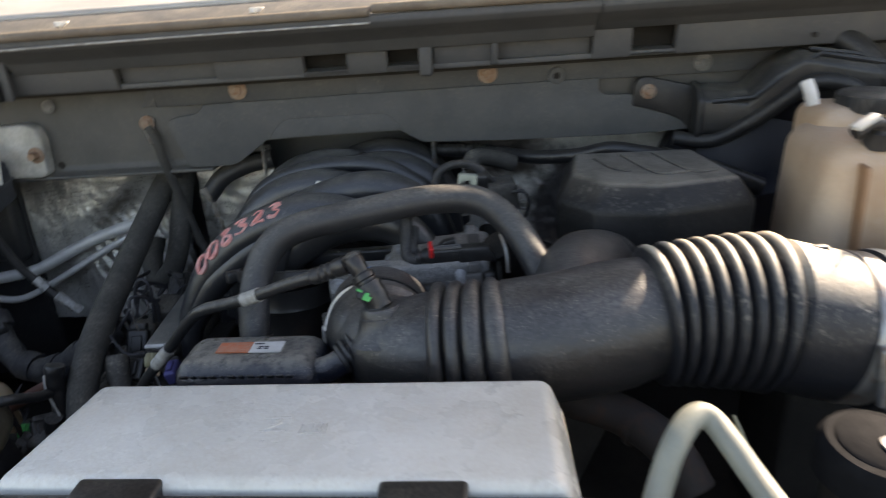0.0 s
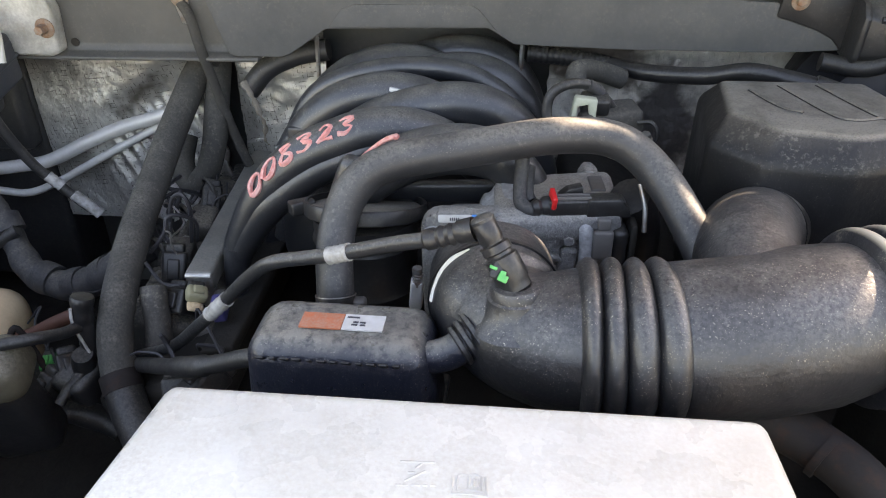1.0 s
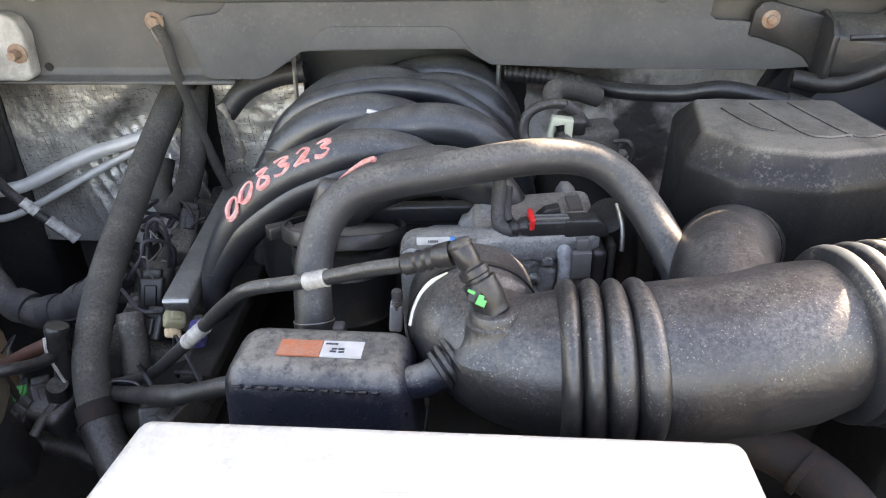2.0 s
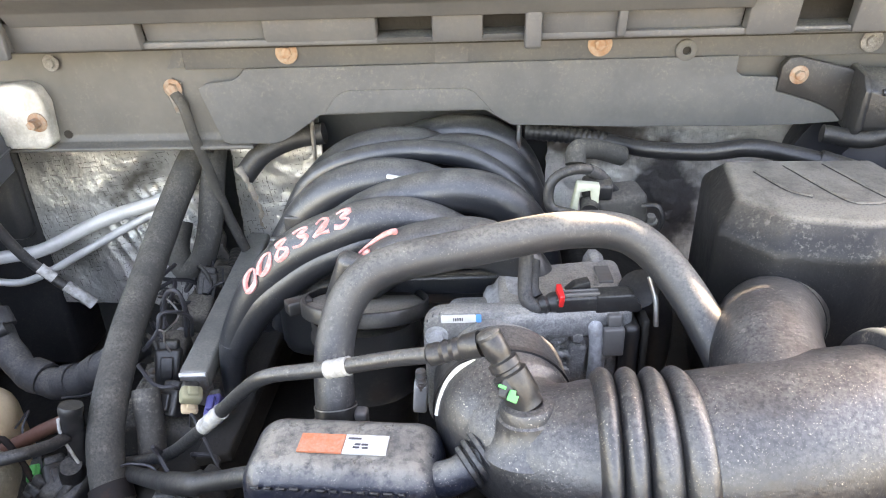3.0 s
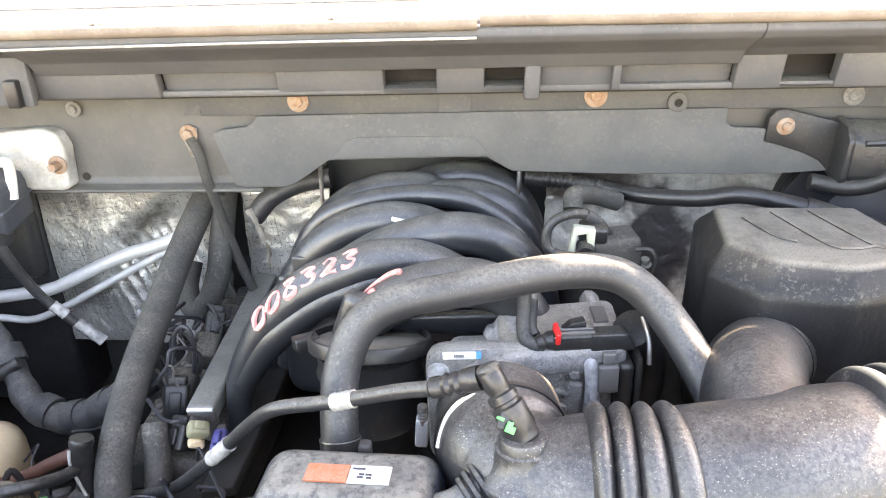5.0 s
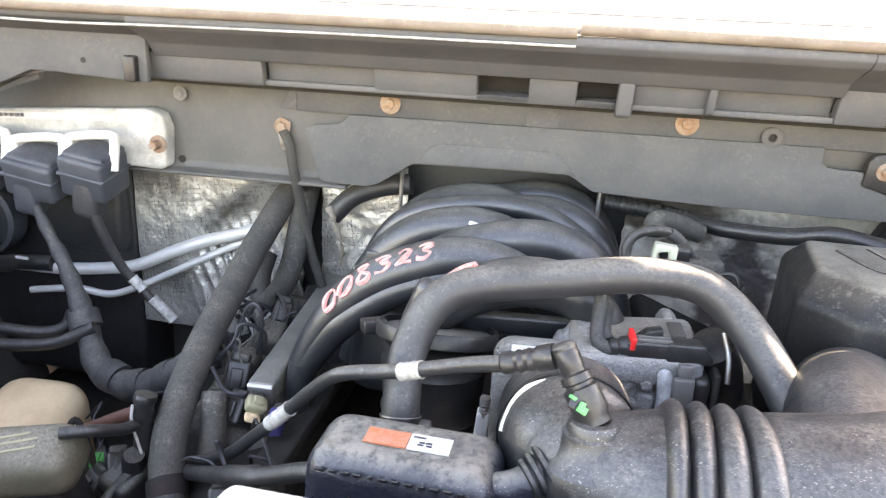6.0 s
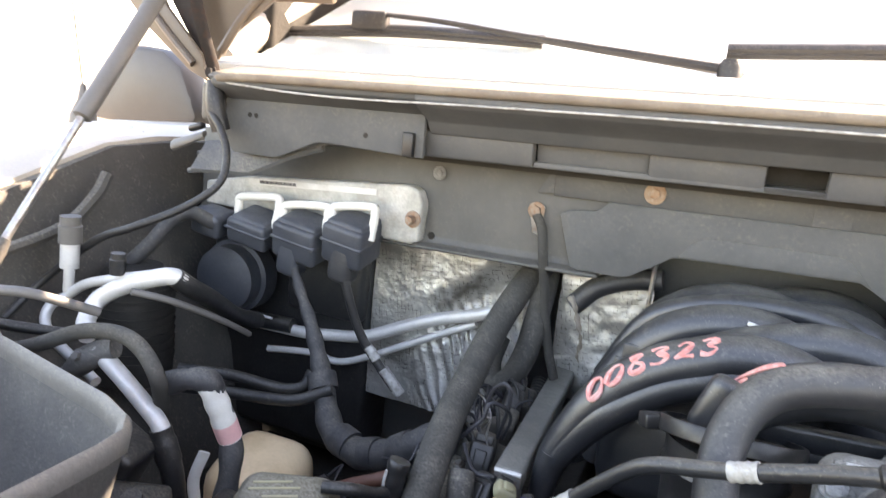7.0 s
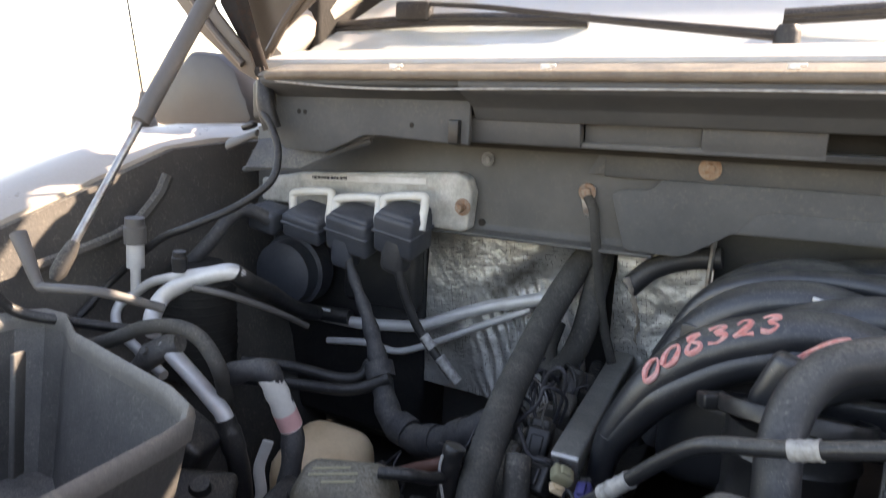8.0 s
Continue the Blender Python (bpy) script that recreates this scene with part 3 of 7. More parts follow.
cab = thing("cab", (0.15, 1.3, 1.2), "pale truck cab with a raked windscreen and a grey door mirror", "cab", kind="structure")
part("windscreen_pane", prism([(-0.62, 0), (0.92, 0), (0.78, 0.75), (-0.48, 0.75)], 0.005, Matrix.Translation((0, 1.02, 1.500)) @ pose(0, 0, 0, 32)), M_GLASS, cab, "raked windscreen glass")
part("dashboard", along_x([(1.05, 1.45), (1.9, 1.42), (1.9, 1.38), (1.05, 1.40)], -0.7, 1.0), M_GRIME_SHADE, cab)
# Dark blocks added inside the cab so the windscreen looks dark.
part("dark_backing", block((1.5, 0.10, 0.62), pose(0.15, 1.95, 1.70), 0.05, 4), M_GRIME_SHADE, cab)
part("dark_side_backing", block((0.03, 1.68, 0.50), pose(-0.625, 1.88, 1.70), 0.01), M_GRIME_SHADE, cab)
part("cab_roof", block((1.5, 1.2, 0.05), pose(0.15, 2.15, 2.02), 0.02), M_BODY, cab)
part("cab_back", block((1.6, 0.04, 1.6), pose(0.15, 2.75, 1.25), 0.01), M_BODY, cab)
for x in (-0.66, 0.96):
    part("cab_side", block((0.04, 1.75, 0.93), pose(x, 1.90, 1.02), 0.01), M_BODY, cab)
for k in (-1, 1):
    part("pillar", sweep([(0.15 + 0.80 * k, 0.98, 1.50), (0.15 + 0.73 * k, 1.4, 1.81), (0.15 + 0.65 * k, 1.62, 2.0)], 0.026, 6, 10), M_BODY, cab)
mirror = part("door_mirror", prism([(-1.250, 1.359), (-1.10, 1.352), (-0.96, 1.356), (-0.938, 1.388), (-0.955, 1.425), (-0.985, 1.488), (-1.033, 1.516), (-1.115, 1.523), (-1.150, 1.490), (-1.215, 1.435)], 0.07, facing(0, 1.30, 0), bevel=0.016), M_MIRROR, cab, "grey door mirror housing")
part("mirror_arm", sweep([(-0.92, 1.30, 1.47), (-0.80, 1.33, 1.45), (-0.67, 1.36, 1.42)], 0.022, 6, 12), M_MIRROR, mirror)


def wiper(base, tip_left, tip_right, pivot):
    w = thing("windscreen_wiper", base, "black windscreen wiper lying on the glass", "wiper")
    part("blade", sweep([tip_left, Vector(tip_left).lerp(Vector(tip_right), 0.5) + Vector((0, 0, 0.008)), tip_right], 0.008, 8, 8, squash=0.6), M_CONDUIT, w)
    part("rubber_edge", sweep([Vector(tip_left) - Vector((0, 0.004, 0.009)), Vector(tip_left).lerp(Vector(tip_right), 0.5) + Vector((0, -0.004, -0.001)), Vector(tip_right) - Vector((0, 0.004, 0.009))], 0.004, 8, 6), M_CONDUIT, w)
    mid = Vector(tip_left).lerp(Vector(tip_right), 0.42)
    part("joint", block((0.06, 0.02, 0.03), Matrix.Translation(mid + Vector((0, 0, 0.018))), 0.006), M_CONDUIT, w)
    part("arm", sweep([mid + Vector((0, 0, 0.03)), mid.lerp(Vector(pivot), 0.25) + Vector((0, 0, 0.026)), mid.lerp(Vector(pivot), 0.5) + Vector((0, 0, 0.016)), pivot], lambda s: 0.003 + 0.0035 * s, 6, 8), M_CONDUIT, w)
    part("pivot_cap", lathe(Vector(pivot) - Vector((0, 0, 0.03)), Vector(pivot) + Vector((0, 0, 0.012)), [(0, 0.014), (0.8, 0.014), (1, 0.01)], 14), M_CONDUIT, w)


wiper((-0.4, 1.08, 1.56), (-0.665, 1.09, 1.552), (-0.195, 1.095, 1.564), (0.05, 1.03, 1.535))
wiper((0.45, 1.08, 1.56), (0.04, 1.09, 1.566), (0.62, 1.10, 1.580), (0.80, 1.03, 1.55))

bulk = thing("firewall", (0.1, 1.08, 0.7), "dark painted firewall behind the engine", "firewall", kind="structure")
part("panel", block((1.7, 0.02, 0.78), pose(0.12, 1.09, 0.96), 0.004), M_DARKMETAL, bulk)
part("closing_plate", block((1.6, 0.13, 0.008), pose(0.12, 1.03, 1.352), 0.002), M_DARKMETAL, bulk)
part("seam", sweep([(0.252, 0.985, 1.335), (0.252, 0.99, 1.20)], 0.003, 2, 6), M_STEEL, bulk)
part("stud", sweep([(0.01, 0.985, 1.31), (0.008, 0.99, 1.22)], 0.003, 2, 6), M_STEEL, bulk)


def foil_sheet(name, x0, x1, z0, z1, y, seed, amp=0.006, fold=0.0, trough=None, n=110, pitch=0.017, lean=0.42, fold_top=0.86, mat=None, label="crumpled silver heat shield foil"):
    """Crumpled heat shield: set back below the line trough (x, z to x, z), sharp pleats towards its low engine side, dents all over."""
    bm = bmesh.new()
    rows = []
    for j in range(n + 1):
        row = []
        for i in range(n + 1):
            u, v = i / n, j / n
            x, z = x0 + (x1 - x0) * u, z0 + (z1 - z0) * v
            q = Vector((x * 26 + seed, z * 26, seed * 1.7))
            d = amp * (0.45 * noise.noise(q) + 0.22 * noise.noise(q * 2.7) + 0.10 * noise.noise(q * 7.0))
            if trough:
                a, b = Vector(trough[:2]), Vector(trough[2:])
                s = max(0.0, min(1.0, (Vector((x, z)) - a).dot(b - a) / (b - a).length_squared))
                across = (b - a).normalized()
                below = max(0.0, min(1.0, 0.5 + ((x - a.x) * across.y - (z - a.y) * across.x) / 0.046))
                d += 0.026 * below * below * (3 - 2 * below) * (0.10 + 0.90 * s)
            where = max(0.0, min(1.0, (u - 0.30) * 2.4)) * max(0.0, min(1.0, (fold_top - v) * 2.2))
            if fold and where:
                p = (x + lean * (z - z0) + 0.010 * noise.noise(Vector((x * 14, z * 22, seed)))) / pitch
                d -= fold * 0.009 * where * abs((p % 1.0) * 2 - 1) ** 1.6 * (0.55 + 0.7 * abs(noise.noise(Vector((math.floor(p) * 3.1, z * 5, seed)))))
            row.append(bm.verts.new((x + 0.3 * amp * noise.noise(q * 3.1), y + d, z)))
        rows.append(row)
    for a, b in zip(rows, rows[1:]):
        for i in range(n):
            bm.faces.new((a[i], a[i + 1], b[i + 1], b[i]))
    back = bmesh.ops.extrude_face_region(bm, geom=bm.faces[:])
    bmesh.ops.translate(bm, vec=(0, 0.004, 0), verts=[g for g in back["geom"] if isinstance(g, bmesh.types.BMVert)])
    return part(name, bm, mat or M_FOIL, bulk, label, smooth=62)


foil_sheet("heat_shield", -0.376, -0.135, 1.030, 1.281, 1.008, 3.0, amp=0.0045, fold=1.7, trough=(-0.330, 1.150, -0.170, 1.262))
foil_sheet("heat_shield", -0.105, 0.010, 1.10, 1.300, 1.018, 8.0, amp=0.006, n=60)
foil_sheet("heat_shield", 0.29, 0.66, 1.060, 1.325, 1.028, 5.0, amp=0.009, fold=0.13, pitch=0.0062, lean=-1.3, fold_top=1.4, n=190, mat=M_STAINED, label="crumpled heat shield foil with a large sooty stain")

# ---- bay sides, floor, hood, ground ----
ground = bmesh.new()
bmesh.ops.create_grid(ground, x_segments=60, y_segments=60, size=150)
for v in ground.verts:
    v.co.z = 0.05 * noise.noise(Vector((v.co.x * 0.2, v.co.y * 0.2, 0)))
solo("ground", ground, M_GROUND, "dry pale gravel yard around the truck", "ground", kind="structure")

bay = thing("engine_bay", (0.15, 0.5, 0.85), "dark grimy walls and floor of the engine bay", "engine bay", kind="structure")
part("floor", block((1.5, 1.2, 0.02), pose(0.15, 0.5, 0.86), 0.002), M_GRIME_SHADE, bay)
part("radiator_support", block((1.5, 0.06, 0.36), pose(0.15, -0.16, 1.03), 0.01), M_GRIME_SHADE, bay)
for side, x in ((-1, -0.70), (1, 1.0)):
    bm = bmesh.new()
    ys = [-0.15 + 0.11 * k for k in range(12)]
    rows = []
    for y in ys:
        ztop = max(1.205, 1.366 - 0.33 * max(0.0, 0.86 - y))
        prof = [(x - side * 0.10, 0.86), (x - side * 0.07, 1.05), (x - side * 0.02, 1.17), (x, ztop - 0.03), (x + side * 0.006, ztop), (x + side * 0.05, ztop + 0.004),
                (x + side * 0.05, ztop - 0.03), (x + side * 0.03, 0.86)]
        rows.append([bm.verts.new((px + 0.006 * noise.noise(Vector((y * 9, pz * 9, side))), y, pz)) for px, pz in prof])
    for a, b in zip(rows, rows[1:]):
        for k in range(8):
            bm.faces.new((a[k], a[(k + 1) % 8], b[(k + 1) % 8], b[k]))
    bm.faces.new(rows[0])
    bm.faces.new(rows[-1])
    part("inner_fender", bm, M_LINER, bay, "dark dusty inner fender liner")
part("pressed_bead", sweep([(-0.668, 0.60, 1.235), (-0.664, 0.72, 1.262), (-0.660, 0.77, 1.30), (-0.660, 0.79, 1.33)], 0.008, 6, 8), M_LINER, bay)

for side, x in ((-1, -0.70), (1, 1.0)):
    bm = bmesh.new()
    rows = []
    for k in range(16):
        y = -0.25 + 0.09 * k
        zt = max(1.212, 1.373 - 0.33 * max(0.0, 0.86 - y))
        prof = [(0.0, 0.0), (0.03, 0.012), (0.08, 0.016), (0.15, 0.006), (0.21, -0.03), (0.245, -0.10), (0.25, -0.25), (0.235, -0.25), (0.22, -0.09), (0.14, -0.02), (0.0, -0.015)]
        rows.append([bm.verts.new((x + side * (0.015 + a), y, zt + b)) for a, b in prof])
    for a, b in zip(rows, rows[1:]):
        for k in range(len(a)):
            bm.faces.new((a[k], a[(k + 1) % len(a)], b[(k + 1) % len(a)], b[k]))
    bm.faces.new(rows[0])
    bm.faces.new(rows[-1])
    solo("fender", bm, M_BODY, "pale painted front fender in full sun", "fender", "front fenders", kind="structure")

hood = thing("hood", (0.15, 0.94, 1.65), "open hood with a brown-painted underside", "hood")
# Height and unseen outline are set by where sun should fall below.
HOOD = Matrix.Translation((0.15, 0.940, 1.632)) @ pose(0, 0, 0, -68)
part("skin", prism([(-0.745, 0.0), (0.655, 0.0), (0.665, -0.09), (0.715, -0.14), (0.775, -0.19), (0.775, -1.10), (0.73, -1.15), (-0.72, -1.15)], 0.012, HOOD, bevel=0.004), M_HOOD, hood)
for x0, x1 in ((-0.745, -0.65), (0.585, 0.665)):
    part("side_rail", prism([(x0, 0.0), (x1, 0.0), (x1 * 0.97, -1.12), (x0 * 0.97, -1.12)], 0.035, HOOD @ pose(0, 0, -0.03), bevel=0.006), M_HOOD, hood)
part("rear_rail", prism([(-0.65, 0.0), (0.65, 0.0), (0.65, -0.07), (-0.65, -0.07)], 0.03, HOOD @ pose(0, 0, -0.03), bevel=0.006), M_HOOD, hood)


# Unseen flanges added to keep sun off the resonator's front edge.
for x0, x1 in ((-0.745, -0.60), (0.575, 0.665)):
    part("sun_block_flange", prism([(x0, 0.0), (x1, 0.0), (x1, 0.060), (x0, 0.060)], 0.012, HOOD, bevel=0.004), M_HOOD, hood)


def hood_hinge(side, x):
    def plate(y, outline):
        return prism([(x + side * a, b) for a, b in outline], 0.006, facing(0, y, 0), bevel=0.002)

    h = part("hinge", plate(0.860, [(-0.172, 1.575), (-0.117, 1.522), (-0.042, 1.471), (-0.010, 1.459), (-0.025, 1.495), (-0.083, 1.549), (-0.101, 1.577), (-0.110, 1.66), (-0.25, 1.66)]), M_HOOD, hood, "brown painted steel hood hinge")
    part("hinge_web", plate(0.874, [(-0.096, 1.580), (-0.089, 1.558), (-0.022, 1.467), (-0.014, 1.464), (-0.036, 1.517), (-0.056, 1.581), (-0.062, 1.66), (-0.112, 1.66)]), M_BROWN, h)
    part("inner_plate", plate(0.905, [(-0.085, 1.586), (-0.045, 1.475), (-0.024, 1.515), (0.030, 1.554), (0.080, 1.592), (0.168, 1.66), (-0.092, 1.66)]), M_HOOD, h)
    part("plate_bead", sweep([(x + side * a, 0.852, b) for a, b in ((-0.135, 1.575), (-0.092, 1.528), (-0.034, 1.480))], 0.005, 6, 8), M_HOOD, h)
    part("plate_bead", sweep([(x + side * a, 0.897, b) for a, b in ((-0.030, 1.500), (0.010, 1.552), (0.075, 1.610))], 0.006, 6, 8), M_HOOD, h)
    part("link", sweep([(x + 0.002 * side, 0.855, 1.466), (x + 0.006 * side, 0.825, 1.52), (x + 0.004 * side, 0.795, 1.60)], 0.0075, 6, 8, squash=0.4), M_BROWN, h)
    part("pivot", hex_bolt((x, 0.848, 1.472), (0, -1, 0), 0.006, 0.006, 0.009), M_BROWN, h)
    part("base_plate", block((0.022, 0.06, 0.05), pose(x - 0.012 * side, 0.885, 1.435), 0.006), M_DARKMETAL, h)
    part("grommet", sweep([(x + 0.005 * side, 0.852, 1.46), (x + 0.012 * side, 0.845, 1.43), (x + 0.020 * side, 0.848, 1.40)], 0.012, 6, 10), M_CONDUIT, h)
    part("fender_end", sweep([(x - 0.075 * side, 0.865, 1.372), (x - 0.045 * side, 0.862, 1.382), (x - 0.020 * side, 0.862, 1.392)], lambda s: 0.010 - 0.004 * s, 6, 12, squash=0.6), M_DARKPLASTIC, h, "silver rounded fender end")
    part("seal_end", block((0.024, 0.012, 0.009), pose(x - 0.022 * side, 0.850, 1.401, 0, -18 * side, 0), 0.004), M_CONNECTOR, h, "black rubber seal end")


hood_hinge(1, -0.548)
hood_hinge(-1, 0.86)

strut = thing("gas_strut", (-0.60, 0.61, 1.266), "grey gas strut with a thin rod holding up the hood", "gas strut")
lo, hi = Vector((-0.60, 0.606, 1.264)), Vector((-0.60, 0.900, 1.684))
part("rod", lathe(lo, lo.lerp(hi, 0.40), [(0, 0.0045), (1, 0.0045)], 12), M_STEEL, strut)
part("cylinder", lathe(lo.lerp(hi, 0.335), hi, [(0, 0.008), (0.004, 0.0105), (0.98, 0.0105), (1, 0.006)], 18), M_DARKPLASTIC, strut)
part("ball_end", lathe(lo - (hi - lo) * 0.06, lo + (hi - lo) * 0.03, [(0, 0.005), (0.2, 0.009), (0.7, 0.0085), (1, 0.006)], 14), M_LINER, strut)


mast = thing("radio_antenna", (-0.90, 0.945, 1.375), "thin black radio antenna mast on a fender base", "antenna")
part("base", lathe((-0.90, 0.945, 1.372), (-0.90, 0.944, 1.436), [(0, 0.022), (0.25, 0.020), (0.6, 0.009), (1, 0.004)], 18), M_DARKPLASTIC, mast)
part("mast", sweep([(-0.90, 0.944, 1.43), (-0.90, 0.920, 1.60), (-0.90, 0.885, 1.85)], 0.0012, 4, 8), M_DARKPLASTIC, mast)

# ---- engine block under the manifold
engine = thing("engine_block", (0.13, 0.75, 0.87), "black grimy engine block below the manifold", "engine")
part("block", block((0.50, 0.50, 0.14), pose(0.14, 0.80, 0.94), 0.02), M_GRIME_SHADE, engine)
part("valve_cover", block((0.11, 0.46, 0.07), pose(-0.085, 0.86, 1.035, 0, -16, 0), 0.015), M_GRIME_SHADE, engine)
part("valve_cover", block((0.13, 0.46, 0.10), pose(0.36, 0.82, 1.10, 0, 20, 0), 0.015), M_GRIME_SHADE, engine)
part("front_cover", block((0.40, 0.08, 0.14), pose(0.16, 0.53, 0.945), 0.02), M_GRIME_SHADE, engine)

# ---- intake manifold ----
manifold = thing("intake_manifold", (0.13, 0.85, 1.10), "black plastic intake manifold with crossing curved runners and red marker digits", "manifold")
R_LINE = [(-0.030, 1.085), (-0.026, 1.13), (-0.012, 1.178), (0.018, 1.226), (0.053, 1.257), (0.088, 1.271), (0.122, 1.2735), (0.160, 1.264), (0.205, 1.236), (0.238, 1.19), (0.25, 1.12)]
L_LINE = [(-0.005, 1.12), (0.010, 1.17), (0.045, 1.222), (0.085, 1.252), (0.125, 1.272), (0.172, 1.285), (0.212, 1.283), (0.243, 1.266), (0.265, 1.235), (0.278, 1.19), (0.284, 1.12)]


def runner_line(shape, y, lean, dz=0.0):
    return [(x, y + lean * (x - 0.13), z + dz) for x, z in shape]


def runner_radius(s):
    """Slim at the ports, fuller over the crown."""
    u = min(1.0, max(0.0, min(s, 1 - s) / 0.42))
    return 0.0120 + 0.0098 * u * u * (3 - 2 * u)


L0_LINE = [(0.082, 1.15), (0.090, 1.205), (0.108, 1.243), (0.140, 1.270), (0.180, 1.284), (0.215, 1.283), (0.245, 1.266), (0.265, 1.235), (0.278, 1.19)]
FIRST = [(-0.038, 1.085), (-0.0355, 1.120), (-0.031, 1.149), (-0.021, 1.173), (-0.002, 1.206), (0.021, 1.232), (0.048, 1.252), (0.075, 1.264), (0.106, 1.2735), (0.138, 1.2735), (0.172, 1.262), (0.208, 1.236), (0.238, 1.19), (0.25, 1.12)]
for shape, y, lean, dz in ((L0_LINE, 0.722, -0.05, 0.0), (FIRST, 0.783, 0.17, 0.0), (L_LINE, 0.823, -0.05, 0.002), (R_LINE, 0.872, 0.05, 0.005),
                           (L_LINE, 0.945, -0.05, -0.004), (R_LINE, 0.962, 0.05, 0.010), (L_LINE, 1.005, -0.03, 0.0)):
    run = part("runner", sweep(runner_line(shape, y, lean, dz), runner_radius, 6, 22), M_RUNNER, manifold)
    foot = runner_line(shape, y, lean, dz)[-2 if shape in (L_LINE, L0_LINE) else 2 if shape is FIRST else 1]
    part("runner_collar", sweep([(foot[0], foot[1], foot[2] - 0.006), (foot[0] + 0.002, foot[1], foot[2] + 0.006)], 0.0150 if shape is FIRST else 0.0215, 2, 20), M_RUNNER, run)
part("runner", sweep(runner_line([(-0.02, 1.18), (0.012, 1.245), (0.05, 1.275), (0.11, 1.291), (0.168, 1.292), (0.211, 1.279), (0.249, 1.248), (0.268, 1.20)], 0.915, -0.02), 0.0125, 6, 16), M_RUNNER, manifold)
for y in (0.80, 0.85, 0.90):
    part("web", block((0.24, 0.006, 0.06), pose(0.125, y, 1.215), 0.002), M_RUNNER, manifold)
seam = runner_line(FIRST, 0.783, 0.17)[1:11]
part("seam_flange", sweep([Vector(p) + Vector((0.0100 - 0.0008 * k, -0.0045, -0.0085 - 0.0010 * k)) * min(1.0, k / 4) for k, p in enumerate(seam)], lambda s: 0.0118 + 0.0060 * min(1.0, 3 * s, 4 * (1 - s)), 6, 16), M_RUNNER, manifold)
part("plenum", block((0.25, 0.28, 0.11), pose(0.125, 0.93, 1.155), 0.025), M_RUNNER, manifold)
# Near-black colour stands in for the dark void around this flange.
part("flange", block((0.035, 0.36, 0.012), pose(-0.028, 0.84, 1.092, 0, -14, 0), 0.003), M_GRIME_SHADE, manifold)
POT, POT_UP = Vector((0.1130, 0.702, 1.2410)), Vector((0, 0.30, 0.954)).normalized()
pot = part("inlet_pot", lathe(POT - Vector((0, 0.012, 0.165)), POT - POT_UP * 0.010, [(0, 0.040), (0.55, 0.0435), (0.57, 0.0455), (0.60, 0.0435), (0.84, 0.0455), (0.86, 0.0475), (0.89, 0.0455), (1, 0.0465)], 44), M_CONNECTOR, manifold)
part("pot_rim", lathe(POT - POT_UP * 0.0130, POT, [(0, 0.0450), (0.03, 0.0520), (0.10, 0.0530), (0.85, 0.0535), (1, 0.0525), (1, 0.0500), (0.72, 0.0492), (0.68, 0.0490)], 48, caps=False), M_CONNECTOR, pot)
part("pot_floor", lathe(POT - POT_UP * 0.0080, POT - POT_UP * 0.0040, [(0, 0.0490), (0.7, 0.0490), (1, 0.0460)], 40), M_BOX, pot, "dusty recessed top of the inlet")
part("rim_tab", block((0.022, 0.016, 0.012), Matrix.Translation(POT) @ pose(-0.0560, -0.004, -0.007, -12, 0, 30), 0.002), M_CONNECTOR, pot)
part("front_rail", block((0.20, 0.012, 0.020), pose(0.205, 0.735, 1.238, 0, -3, 0), 0.004), M_RUNNER, manifold)
part("front_rail", block((0.19, 0.016, 0.012), pose(0.205, 0.725, 1.214, 0, -3, 0), 0.003), M_RUNNER, manifold)
part("gusset", block((0.030, 0.02, 0.05), pose(0.100, 0.705, 1.255, 0, 20, 0), 0.008), M_RUNNER, manifold)
part("vacuum_clip", block((0.016, 0.006, 0.004), pose(0.122, 0.853, 1.288, 0, 10, 0), 0.001), M_WHITE, manifold)

GLYPHS = {
    "0": [[(0.02, 0.28), (0.18, 0.72), (0.52, 1.0), (0.88, 0.86), (0.94, 0.46), (0.66, 0.10), (0.26, 0.08), (0.04, 0.30)]],
    "8": [[(0.20, 0.90), (0.50, 1.0), (0.78, 0.92), (0.45, 0.62), (0.18, 0.25), (0.35, 0.02), (0.80, 0.05), (0.85, 0.30), (0.50, 0.55), (0.20, 0.88)]],
    "3": [[(0.12, 0.92), (0.5, 1.0), (0.8, 0.8), (0.42, 0.55), (0.85, 0.3), (0.55, 0.0), (0.1, 0.12)]],
    "2": [[(0.15, 0.75), (0.45, 1.0), (0.8, 0.75), (0.5, 0.35), (0.1, 0.05), (0.5, 0.08), (0.95, 0.04)]],
    "arc": [[(0.0, 0.0), (0.15, 0.42), (0.45, 0.80), (0.80, 1.0), (1.08, 0.92), (1.15, 0.70)], [(0.36, 0.30), (0.52, 0.44), (0.72, 0.48)]],
}


def on_runner(line, radius, start, aim):
    """Maps (metres along the runner, metres across) onto its surface round the side that looks towards aim."""
    fine = spline(line, 30)
    lengths = [0.0]
    for a, b in zip(fine, fine[1:]):
        lengths.append(lengths[-1] + (b - a).length)

    def at(u, v):
        i = min(range(len(lengths)), key=lambda k: abs(lengths[k] - start - u))
        t = (fine[min(i + 1, len(fine) - 1)] - fine[max(i - 1, 0)]).normalized()
        n = (Vector(aim) - t * Vector(aim).dot(t)).normalized()
        w = n.cross(t) * -1
        if w.z < 0:
            w = -w
        a = v / radius
        return fine[i] + (n * math.cos(a) + w * math.sin(a)) * (radius - 0.0015)
    return at


